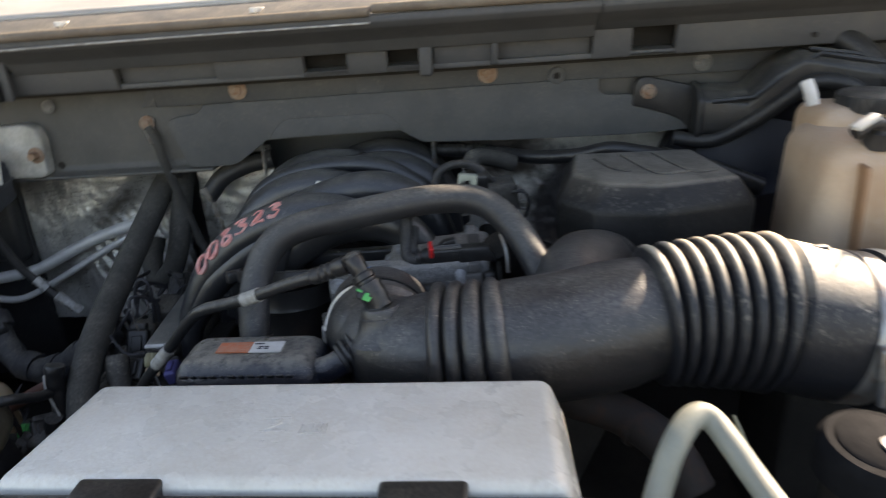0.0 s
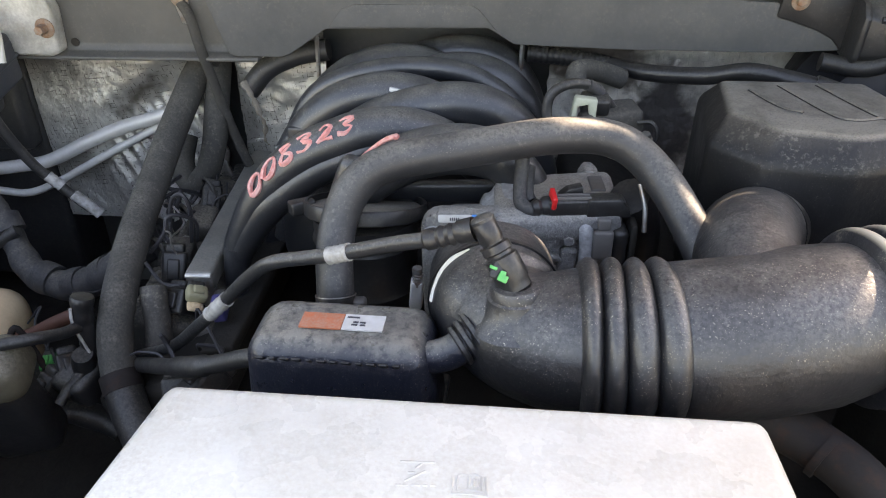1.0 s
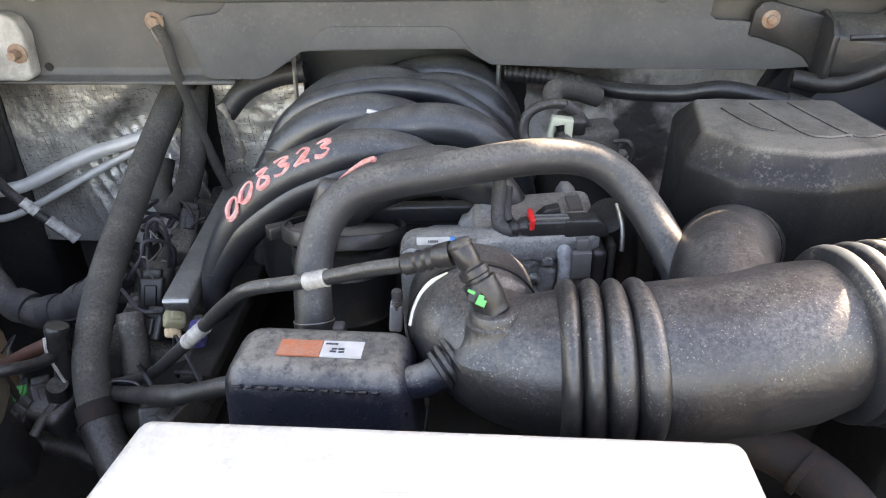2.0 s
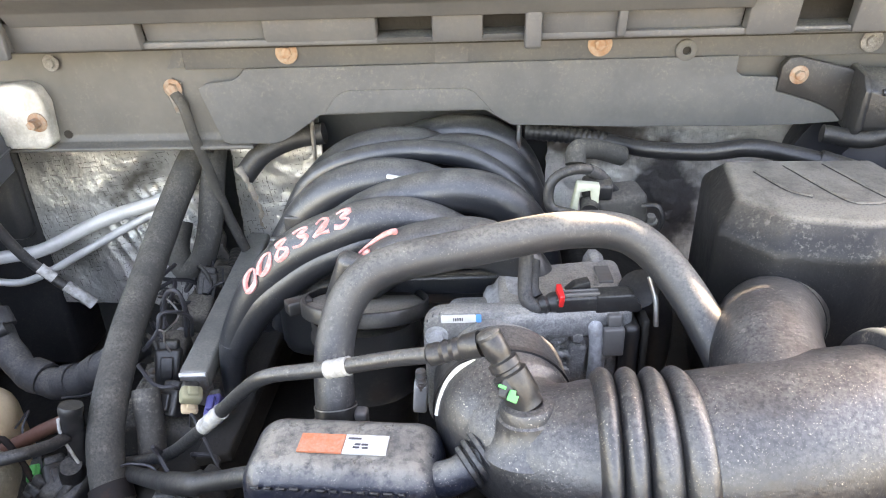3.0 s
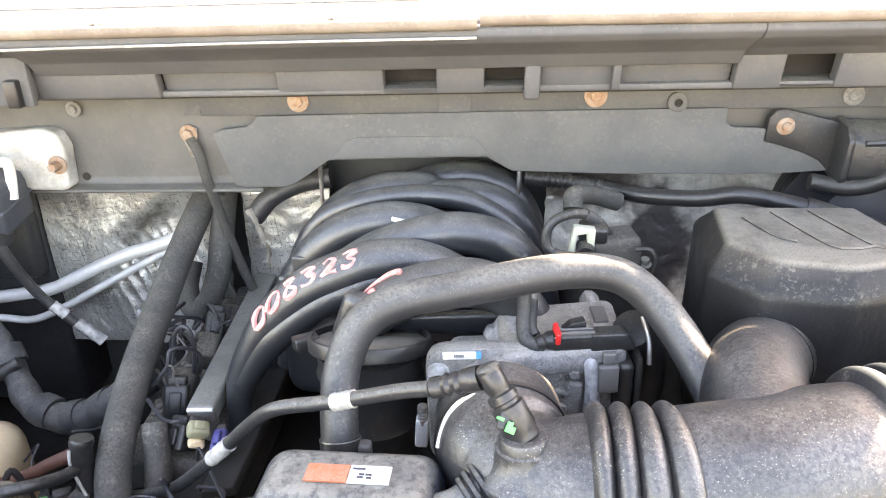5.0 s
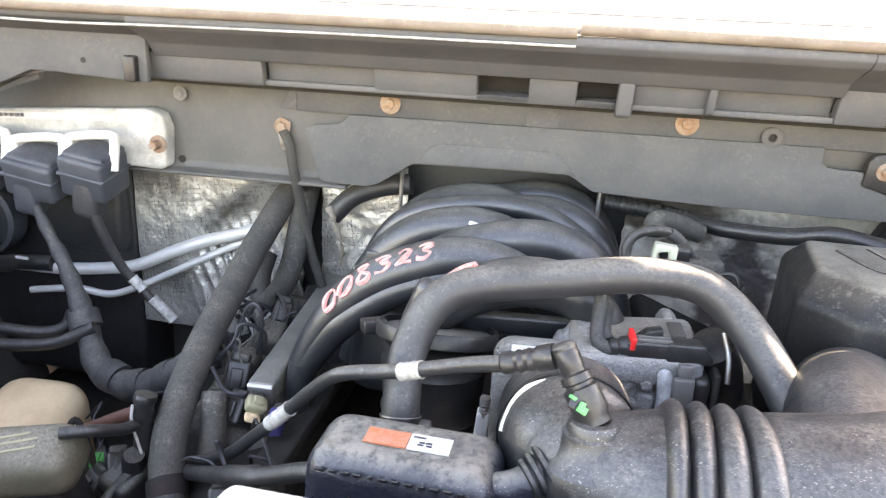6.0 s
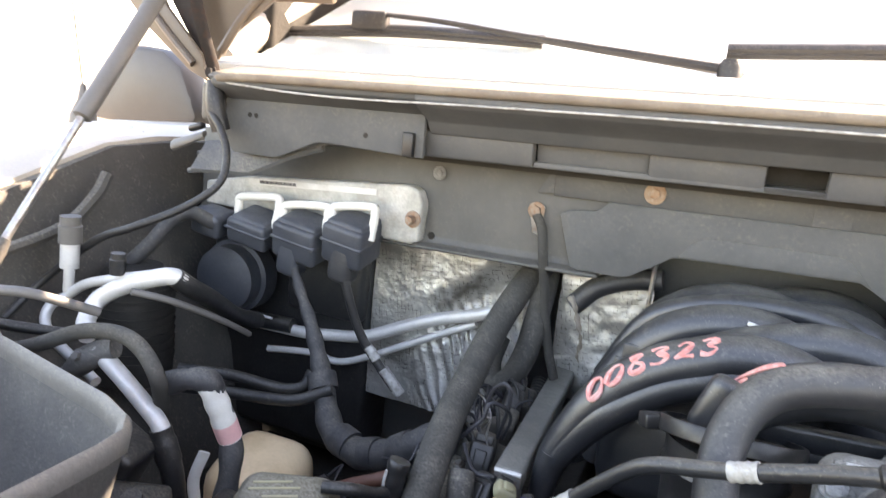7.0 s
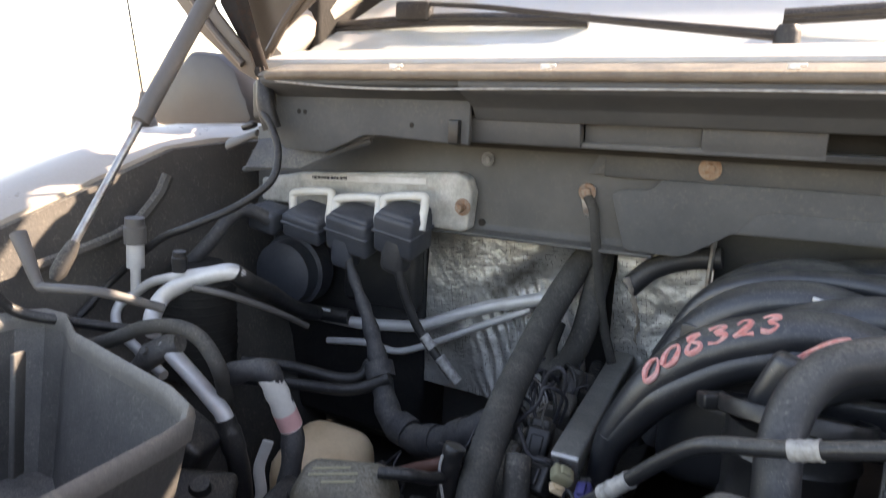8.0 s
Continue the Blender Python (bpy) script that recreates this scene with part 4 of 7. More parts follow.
def marker(k, g, at, width, height, thick, v0):
    bm = bmesh.new()
    for stroke in GLYPHS[g]:
        pts = [at((k + 0.05 + 0.9 * x + 0.25 * y) * width, v0 + (y - 0.5) * height) for x, y in stroke]
        sweep(pts, lambda s: thick * (0.8 + 0.3 * math.sin(9 * s + k)), 5, 6, bm=bm)
    return bm


digits_at = on_runner(runner_line(FIRST, 0.783, 0.17), 0.0226, 0.133, (0.0, -0.66, 0.75))
for k, g in enumerate("008323"):
    part("marker_digit", marker(k, g, digits_at, 0.0195, 0.0160, 0.0026, 0.0015), M_PAINTPEN, manifold, "hand-painted red digit")
arc_at = on_runner(runner_line(L0_LINE, 0.722, -0.05), 0.0242, 0.086, (-0.2, -0.4, 0.9))
part("marker_stroke", marker(0, "arc", arc_at, 0.05, 0.018, 0.0024, 0.0), M_PAINTPEN, manifold, "hand-painted red stroke")

# ---- throttle body ----
throttle = thing("throttle_unit", (0.25, 0.66, 1.16), "dirty cast aluminium throttle body with a black motor cover", "throttle body")
TB = Matrix.Translation((0.270, 0.665, 1.230)) @ pose(0, 0, 0, 0, -2, 2)
part("housing", block((0.134, 0.056, 0.100), TB @ pose(-0.020, 0.020, -0.036), 0.010), M_CAST, throttle)
part("flange", prism(rounded(0.104, 0.112, 0.016), 0.016, TB @ pose(-0.104, 0.000, -0.076, 90), bevel=0.004), M_CAST, throttle)
part("bore_ring", lathe(TB @ Vector((-0.046, 0.000, -0.009)), TB @ Vector((-0.048, -0.056, -0.010)), [(0, 0.040), (0.55, 0.040), (0.60, 0.046), (1, 0.046)], 40), M_CAST, throttle)
part("gear_cover", prism([(-0.0455, -0.024), (0.054, -0.014), (0.0570, 0.062), (0.048, 0.066), (-0.036, 0.055), (-0.0445, 0.046)], 0.024, TB @ pose(0, 0, 0.0105), bevel=0.006, segments=3), M_CAST, throttle)
part("cover_wall", block((0.090, 0.074, 0.064), TB @ pose(0.002, 0.026, -0.020), 0.008), M_CAST, throttle)
bm = bmesh.new()
ends = []
for y, prof in ((0.714, ((0.211, 1.215), (0.2110, 1.2395), (0.2145, 1.2475), (0.2195, 1.2490), (0.2290, 1.2650), (0.245, 1.2655), (0.245, 1.215))),
                (0.645, ((0.224, 1.215), (0.2240, 1.2480), (0.2255, 1.2520), (0.2270, 1.2545), (0.2310, 1.2615), (0.245, 1.2625), (0.245, 1.215)))):
    ends.append([bm.verts.new((x, y, z)) for x, z in prof])
for k in range(7):
    bm.faces.new((ends[0][k], ends[0][(k + 1) % 7], ends[1][(k + 1) % 7], ends[1][k]))
bm.faces.new(ends[0])
bm.faces.new(ends[1][::-1])
bmesh.ops.recalc_face_normals(bm, faces=bm.faces)
bmesh.ops.bevel(bm, geom=list(bm.edges), offset=0.0016, segments=2, profile=0.5, affect="EDGES")
part("chamfer", bm, M_CORRODED, throttle, "pale corroded edge of the gear cover")
part("motor_cover", block((0.014, 0.080, 0.066), TB @ pose(0.0525, 0.020, -0.012), 0.005), M_CONNECTOR, throttle, "black plastic motor cover")
part("motor_flange", block((0.005, 0.070, 0.076), TB @ pose(0.0630, 0.016, -0.012), 0.002), M_GRIME_SHADE, throttle)
for at, r, mat_of in (((0.2663, 0.653, 1.2412), 0.0072, M_CAST), ((0.2826, 0.653, 1.2418), 0.0046, M_CAST), ((0.1762, 0.647, 1.2425), 0.0062, M_CORRODED), ((0.2750, 0.653, 1.2090), 0.0046, M_CAST)):
    part("bolt", hex_bolt(at, TB.to_3x3() @ Vector((0, -1, 0)), r, 0.006, r * 1.45), mat_of, throttle)
part("cast_rib", sweep([(0.2900, 0.660, 1.2560), (0.2945, 0.652, 1.2520), (0.2975, 0.649, 1.2400), (0.2985, 0.648, 1.2200), (0.2985, 0.650, 1.2020)], 0.0062, 6, 12), M_CORRODED, throttle, "corroded pale cast rib")
part("cast_rib", block((0.014, 0.008, 0.034), pose(0.2835, 0.653, 1.2160, 0, 4, 0), 0.003), M_CAST, throttle)
part("cast_rib", block((0.020, 0.008, 0.006), pose(0.2740, 0.653, 1.2235, 0, 8, 0), 0.0025), M_CAST, throttle)
part("cover_clip", block((0.0155, 0.006, 0.024), pose(0.3085, 0.644, 1.2425, 0, -2, 4), 0.0015), M_DARKPLASTIC, throttle)
part("cover_clip", block((0.0100, 0.006, 0.010), pose(0.3085, 0.648, 1.2590, 0, -2, 4), 0.0015), M_DARKPLASTIC, throttle)
part("cover_clip", block((0.0118, 0.025, 0.0040), pose(0.3078, 0.7020, 1.2662, 0, -2, 2), 0.001), M_DARKPLASTIC, throttle)
part("cast_boss", prism([(-0.0085, -0.006), (-0.0045, 0.0015), (0.0025, 0.0018), (0.0085, -0.004), (0.0085, -0.02), (-0.0085, -0.02)], 0.022, facing(0.3055, 0.7460, 1.2655), bevel=0.002), M_CAST, throttle)
LABEL = Matrix.Translation((0.1800, 0.6435, 1.2560)) @ pose(0, 0, 0, 0, -2, 2)
part("label", prism(rounded(0.026, 0.0063, 0.001), 0.0006, LABEL @ pose(0, 0, 0, 82), bevel=0), M_LABEL, throttle, "small white part label")
part("label_end", prism(rounded(0.004, 0.0063, 0.001), 0.0008, LABEL @ pose(0.0260, 0, 0, 82), bevel=0), M_BLUE, throttle)
for k in range(5):
    part("label_bar", prism(rounded(0.0009, 0.0022, 0.0002), 0.0006, LABEL @ pose(0.0090 + 0.0016 * k, -0.0006, 0.0020, 82), bevel=0), M_PRINT, throttle)

plug = thing("throttle_connector", (0.288, 0.655, 1.262), "black wiring connector with a red locking clip on the throttle body", "connector")
PL = Matrix.Translation((0.2930, 0.6600, 1.2700)) @ pose(0, 0, 0, 0, 0, 8)
part("body", block((0.060, 0.013, 0.013), PL @ pose(0, -0.0025, 0), 0.0022), M_CONNECTOR, plug)
part("end_cap", prism([(0.0, -0.0085), (0.036, -0.0085), (0.0345, -0.0020), (0.0260, 0.0074), (0.0, 0.0074)], 0.0145, PL @ pose(0, 0.0045, 0, 90), bevel=0.0018), M_CONNECTOR, plug)
part("latch", prism([(-0.020, 0.0), (-0.013, 0.0065), (-0.002, 0.0090), (-0.0005, 0.0)], 0.009, PL @ pose(0, 0.0115, 0.0040, 90), bevel=0.001), M_CONNECTOR, plug)
for y in (-0.006, -0.001):
    part("latch_rail", block((0.030, 0.0022, 0.0028), PL @ pose(-0.012, y, 0.0076), 0.0006), M_DARKPLASTIC, plug)
part("lock_clip", block((0.0040, 0.0150, 0.0110), PL @ pose(-0.0262, -0.0035, 0.0062, 12), 0.0012), M_RED, plug, "red plastic locking clip")
part("boot", lathe(PL @ Vector((-0.0420, -0.0030, -0.0020)), PL @ Vector((-0.0280, -0.0010, -0.0005)), [(0, 0.0050), (0.3, 0.0072), (0.5, 0.0058), (0.7, 0.0076), (1, 0.0078)], 16), M_CONNECTOR, plug)
part("cable", sweep([PL @ Vector((-0.036, -0.0025, -0.0020)), (0.2515, 0.6530, 1.2655), (0.2440, 0.6580, 1.2680), (0.2425, 0.6660, 1.2760), (0.2430, 0.6730, 1.2900), (0.2440, 0.6830, 1.3020), (0.2470, 0.7050, 1.3000)], 0.0056, 6, 14), M_TAPE, plug, "taped wiring pigtail")
part("tape_tail", sweep([(0.2520, 0.6630, 1.2680), (0.2490, 0.6680, 1.2720), (0.2490, 0.6760, 1.2780), (0.2500, 0.6850, 1.2880)], 0.0048, 6, 10), M_TAPE, plug)

# ---- intake tube ----
TUBE_AXIS = spline([(0.235, 0.5245, 1.2405), (0.285, 0.5235, 1.2435), (0.327, 0.5210, 1.2480), (0.380, 0.5265, 1.2515), (0.415, 0.5335, 1.2560), (0.450, 0.5410, 1.2605), (0.500, 0.5455, 1.2605), (0.540, 0.5475, 1.2580), (0.570, 0.5475, 1.2510), (0.602, 0.5470, 1.2440), (0.680, 0.5500, 1.2350), (0.780, 0.5550, 1.2270)], 12)


def axis_at(x):
    for a, b in zip(TUBE_AXIS, TUBE_AXIS[1:]):
        if x <= b.x:
            break
    return a.lerp(b, (x - a.x) / (b.x - a.x))


def turned(rows, sides=56):
    """A body turned about the bent axis of the tube: rows are (x, radius)."""
    bm, rings = bmesh.new(), []
    for x, r in rows:
        t = (axis_at(x + 0.012) - axis_at(x - 0.012)).normalized()
        u = Vector((0, 0, 1)).cross(t).normalized()
        v = t.cross(u)
        rings.append([bm.verts.new(axis_at(x) + (u * math.cos(w) + v * math.sin(w)) * r) for w in (2 * math.pi * k / sides for k in range(sides))])
    for c, d in zip(rings, rings[1:]):
        for k in range(sides):
            bm.faces.new((c[k], c[(k + 1) % sides], d[(k + 1) % sides], d[k]))
    return bm


intake = thing("intake_tube", (0.42, 0.52, 1.20), "dusty black rubber intake tube with bellows", "intake tube")


def ribbed(x0, x1, n, base, peak, flare=0.0):
    """A bellows: n round ribs between x0 and x1, wider by flare at the far end."""
    steps = 12
    return turned([(x0 + (x1 - x0) * i / (n * steps), base + flare * i / (n * steps) + (peak - base) * abs(math.sin(math.pi * i / steps)) ** 0.6) for i in range(n * steps + 1)])


part("elbow", sweep([(0.290, 0.5235, 1.2440), (0.276, 0.5245, 1.2425), (0.259, 0.5280, 1.2400), (0.243, 0.5370, 1.2375), (0.2315, 0.5520, 1.2360), (0.2255, 0.5720, 1.2355), (0.2230, 0.6050, 1.2345)],
                    lambda s: 0.0470 - 0.0060 * min(1, max(0, s - 0.08) * 3.0) + 0.0050 * min(1, max(0, s - 0.55) * 9.0), 10, 44), M_TUBE, intake)
part("bellows", ribbed(0.2763, 0.3337, 4, 0.0462, 0.0535), M_TUBE, intake)
part("tube", turned([(0.332, 0.0485), (0.336, 0.0500), (0.385, 0.0508), (0.420, 0.0512), (0.436, 0.0490), (0.4470, 0.0475)]), M_TUBE, intake)
part("bellows", ribbed(0.4455, 0.5420, 8, 0.0455, 0.0562, 0.0090), M_SUNLIT_BELLOWS, intake)
part("cuff", turned([(0.543, 0.0560), (0.547, 0.0605), (0.562, 0.0603), (0.588, 0.0606), (0.5915, 0.0596), (0.614, 0.0596), (0.616, 0.0635), (0.624, 0.0645), (0.632, 0.0635), (0.70, 0.0630), (0.775, 0.0630)]), M_SUNLIT_BELLOWS, intake)
part("cuff_tab", block((0.016, 0.007, 0.006), Matrix.Translation(axis_at(0.576) + Vector((0, 0.004, 0.0605))), 0.002), M_TUBE, intake)
part("port_boss", lathe((0.2390, 0.5240, 1.2560), (0.2362, 0.5270, 1.2815), [(0, 0.0300), (0.20, 0.0245), (0.42, 0.0205), (0.62, 0.0186), (0.72, 0.0182), (0.76, 0.0166), (0.92, 0.0160), (1, 0.0148), (1, 0.0090)], 36, caps=False), M_TUBE, intake)
part("joint_band", lathe((0.2252, 0.5745, 1.2356), (0.2248, 0.5785, 1.2355), [(0, 0.0440), (0, 0.0474), (1, 0.0474), (1, 0.0440)], 48, caps=False), M_CONNECTOR, intake, "thin dark clamp band")
# White sliver laid on the elbow where a thin arc of sun falls.
part("sunlit_arc", sweep([(0.2060, 0.5705, 1.2783), (0.2020, 0.5705, 1.2756), (0.1955, 0.5702, 1.2704), (0.1888, 0.5680, 1.2620), (0.1846, 0.5632, 1.2525), (0.1822, 0.5580, 1.2425)], lambda s: 0.0005 + 0.0017 * min(1.0, 3.2 * s), 8, 10), M_WHITE, intake, "white arc standing in for a sliver of sun on the elbow")
joint = part("clamp_housing", block((0.0105, 0.012, 0.026), pose(0.1640, 0.632, 1.1960, 0, 3, 0), 0.002), M_ALU, intake, "clamp screw housing")
part("clamp_screw", lathe((0.1650, 0.6300, 1.2050), (0.1648, 0.6300, 1.2215), [(0, 0.0042), (0.28, 0.0042), (0.3, 0.0034), (0.46, 0.0044), (0.48, 0.0034), (0.64, 0.0044), (0.66, 0.0034), (0.82, 0.0044), (1, 0.0038)], 14), M_STEEL, joint)
clamp = part("hose_clamp", turned([(0.5945, 0.0590), (0.5945, 0.0608), (0.5960, 0.0614), (0.6110, 0.0614), (0.6125, 0.0608), (0.6125, 0.0590)]), M_STEEL, intake, "steel band hose clamp with a worm screw")
CL = Matrix.Translation(axis_at(0.6035)) @ pose(0, 0, 0, 176, 0, 0)
part("screw_housing", block((0.016, 0.010, 0.026), CL @ pose(0, 0.0650, 0), 0.003), M_STEEL, clamp)
part("screw", lathe(CL @ Vector((0, 0.0640, 0.034)), CL @ Vector((0, 0.0640, 0.0)), [(0, 0.004), (1, 0.004)], 10), M_STEEL, clamp)

elbow = thing("resonator_elbow", (0.41, 0.60, 1.20), "dusty black plastic elbow between intake tube and resonator", "pipe elbow")
part("pipe", sweep([(0.386, 0.525, 1.246), (0.390, 0.553, 1.259), (0.396, 0.588, 1.2665), (0.406, 0.620, 1.2650), (0.419, 0.646, 1.2575), (0.434, 0.668, 1.249), (0.448, 0.690, 1.243)], lambda s: 0.0355 + 0.014 * max(0, 1 - 3.0 * s) ** 1.5 - 0.004 * max(0, s - 0.75), 8, 36), M_TUBE, elbow)
part("collar", sweep([(0.430, 0.662, 1.2510), (0.435, 0.670, 1.2485), (0.440, 0.677, 1.246)], 0.0358, 3, 36), M_BOX, elbow, "dark flange collar")

# ---- resonator box behind the tube ----
res2 = thing("air_resonator", (0.475, 0.73, 1.18), "dusty black plastic resonator box with raised ribs on its lid", "resonator")
bm = bmesh.new()
wall = [(0.392, 0.710), (0.425, 0.668), (0.488, 0.660), (0.583, 0.690), (0.575, 0.830), (0.415, 0.830)]
crown = [(0.410, 0.722), (0.436, 0.685), (0.490, 0.676), (0.566, 0.698), (0.550, 0.808), (0.424, 0.802)]
low = [bm.verts.new((0.495 + (x - 0.495) * 0.98, y, 1.16)) for x, y in wall]
mid = [bm.verts.new((x, y, 1.304)) for x, y in wall]
high = [bm.verts.new((x, y, 1.3275)) for x, y in crown]
for a, b in ((low, mid), (mid, high)):
    for i in range(6):
        bm.faces.new((a[i], a[(i + 1) % 6], b[(i + 1) % 6], b[i]))
bm.faces.new(high)
bm.faces.new(low[::-1])
bmesh.ops.recalc_face_normals(bm, faces=bm.faces)
bmesh.ops.bevel(bm, geom=list(bm.edges), offset=0.005, segments=4, profile=0.5, affect="EDGES")
part("shell", bm, M_BOX, res2)
for pts in ([(0.440, 0.775), (0.452, 0.735), (0.466, 0.722)], [(0.470, 0.790), (0.487, 0.722), (0.500, 0.710), (0.524, 0.716)], [(0.505, 0.795), (0.522, 0.725), (0.533, 0.713), (0.552, 0.720)]):
    part("lid_rib", sweep([(x, y, 1.3265) for x, y in pts], 0.0026, 6, 8), M_BOX, res2)

# ---- small resonator with label ----
res1 = thing("breather_resonator", (0.115, 0.54, 1.15), "dusty black breather resonator with an orange and white warning label", "resonator")
RS = Matrix.Translation((0.1275, 0.5275, 1.1975)) @ pose(0, 0, 0, 1.5, -2, -3)
part("body", block((0.132, 0.070, 0.094), RS, 0.0170, 6, taper=(0.90, 0.84), shear=(0.0, 0.002)), M_CASE, res1)
part("seam", block((0.1325, 0.070, 0.006), RS @ pose(0, 0, -0.026), 0.0025), M_CASE, res1)
for k, w in enumerate((4, 3, 4, 4, 2, 4, 3, 4, 3, 4, 4, 3)):
    part("embossed_letter", block((0.0013 * w, 0.0016, 0.0055), RS @ pose(-0.046 + 0.0079 * k, -0.0280, 0.0388, 40), 0.0006), M_CONNECTOR, res1)
part("neck", sweep([(0.165, 0.522, 1.2265), (0.181, 0.5165, 1.2285), (0.195, 0.5165, 1.2325), (0.207, 0.5205, 1.2390), (0.218, 0.5265, 1.2450), (0.232, 0.533, 1.2490)], lambda s: 0.0104 + 0.0012 * s, 6, 24), M_CASE, res1)
for u, r in ((0.0, 0.0138), (0.28, 0.0152), (0.62, 0.0172)):
    low, high = Vector((0.2020, 0.5185, 1.2365)), Vector((0.2165, 0.5258, 1.2442))
    part("neck_ring", lathe(low.lerp(high, u), low.lerp(high, u + 0.24), [(0, r - 0.0016), (0.2, r), (0.8, r), (1, r - 0.0012)], 28), M_BLACK, res1)
part("hose_tail", sweep([(0.085, 0.545, 1.190), (0.055, 0.555, 1.186), (0.022, 0.566, 1.168)] + [(-0.006, 0.575, 1.154), (-0.043, 0.6, 1.129), (-0.095, 0.645, 1.087), (-0.139, 0.675, 1.059)], lambda s: 0.0072 + 0.0016 * (0.30 < s < 0.46), 8, 16), M_CONDUIT, res1)
LB = Matrix.Translation((0.1275, 0.5262, 1.2459)) @ pose(0, 0, 0, 1.5, -2, -3)
part("label", block((0.0275, 0.0150, 0.0012), LB @ pose(-0.0140, 0, 0), 0), M_ORANGE, res1, "orange half of the warning label")
part("label", block((0.0265, 0.0150, 0.0012), LB @ pose(0.0135, 0, 0), 0), M_LABEL, res1, "white half of the warning label")
for k, (dx, dy, w) in enumerate(((0.0085, -0.0005, 0.0035), (0.0130, -0.0005, 0.0040), (0.0080, -0.0030, 0.0040), (0.0135, -0.0032, 0.0035), (0.0060, 0.0042, 0.0080))):
    part("label_bar", block((w, 0.0013, 0.0005), LB @ pose(dx, dy, 0.0008), 0), M_PRINT, res1)

# ---- hoses and lines round the intake ----
arch = thing("breather_hose", (0.112, 0.583, 1.20), "thick black rubber breather hose arching over the throttle body", "hose")
part("hose", sweep([(0.109, 0.584, 1.206), (0.107, 0.594, 1.228), (0.1055, 0.606, 1.247), (0.107, 0.618, 1.264), (0.112, 0.627, 1.279), (0.120, 0.634, 1.291), (0.133, 0.640, 1.301), (0.155, 0.645, 1.308), (0.184, 0.650, 1.3125), (0.220, 0.658, 1.317), (0.252, 0.667, 1.3200), (0.278, 0.6745, 1.3200), (0.300, 0.678, 1.3185), (0.320, 0.675, 1.314), (0.340, 0.666, 1.301), (0.357, 0.645, 1.284), (0.370, 0.618, 1.266), (0.376, 0.598, 1.255)], 0.0140, 6, 26), M_HOSE, arch)
part("clamp_ring", lathe((0.1087, 0.5855, 1.2095), (0.1077, 0.5905, 1.2205), [(0, 0.0143), (0.05, 0.0151), (0.95, 0.0151), (1, 0.0143)], 26), M_CONNECTOR, arch, "black hose clamp")
for u in (0.04, 0.96):
    low, high = Vector((0.1087, 0.5855, 1.2095)), Vector((0.1077, 0.5905, 1.2205))
    part("clamp_edge", lathe(low.lerp(high, u - 0.035), low.lerp(high, u + 0.035), [(0, 0.0148), (0, 0.0154), (1, 0.0154), (1, 0.0148)], 26, caps=False), M_STEEL, arch)
part("clamp_tail", sweep([(0.0955, 0.5775, 1.219), (0.0965, 0.5765, 1.214), (0.0985, 0.5755, 1.208)], 0.0009, 4, 6), M_STEEL, arch)
part("fitting", lathe((0.109, 0.583, 1.15), (0.109, 0.5845, 1.213), [(0, 0.018), (0.5, 0.018), (0.55, 0.0165), (1, 0.0160)], 20), M_BLACK, arch)
part("fitting_pin", block((0.010, 0.010, 0.020), pose(0.1265, 0.586, 1.211), 0.003), M_DARKPLASTIC, arch)

line = thing("vent_line", (0.05, 0.59, 1.12), "thin black vent line with white tape marks and a quick connector", "line")
LINE = [(-0.124, 0.675, 1.069), (-0.06, 0.64, 1.115), (-0.011, 0.608, 1.17), (0.015, 0.6, 1.199), (0.047, 0.588, 1.236), (0.067, 0.58, 1.253), (0.097, 0.574, 1.263), (0.117, 0.569, 1.27), (0.155, 0.5575, 1.2870), (0.184, 0.5470, 1.2990)]
part("tube", sweep(LINE, 0.0053, 8, 14), M_BLACK, line)


def tape_band(a, b, r, parent, mat=M_LABEL, name="tape", label="white tape band"):
    a, b = Vector(a), Vector(b)
    bm = sweep([a.lerp(b, k / 8) for k in range(9)], lambda s: r * (1 + 0.05 * math.sin(21 * s)), 2, 14)
    return part(name, bm, mat, parent, label)


tape_band((0.110, 0.5705, 1.2672), (0.1255, 0.567, 1.2735), 0.0062, line, M_OLDTAPE)
tape_band((0.001, 0.6035, 1.184), (0.020, 0.5985, 1.2045), 0.0061, line, M_OLDTAPE)
part("ferrule", lathe((0.178, 0.5490, 1.2965), (0.2090, 0.5440, 1.3095), [(0, 0.0055), (0.05, 0.0070), (0.22, 0.0070), (0.27, 0.0061), (0.36, 0.0074), (0.45, 0.0061), (0.55, 0.0074), (0.64, 0.0063), (0.72, 0.0078), (1, 0.0080)], 18), M_CONNECTOR, line)
part("quick_connector", lathe((0.2122, 0.5440, 1.3178), (0.2368, 0.5268, 1.2790), [(0, 0.0042), (0.015, 0.0066), (0.05, 0.0078), (0.30, 0.0078), (0.33, 0.0070), (0.36, 0.0070), (0.38, 0.0094), (0.47, 0.0096), (0.49, 0.0084), (0.53, 0.0084), (0.55, 0.0108), (0.86, 0.0108), (0.90, 0.0098), (1, 0.0098)], 28), M_CONNECTOR, line)
part("connector_cap", lathe((0.2116, 0.5445, 1.3190), (0.2138, 0.5430, 1.3152), [(0, 0.0040), (0.2, 0.0068), (0.6, 0.0082), (1, 0.0080)], 24), M_BLACK, line, "dusty cap of the quick connector")
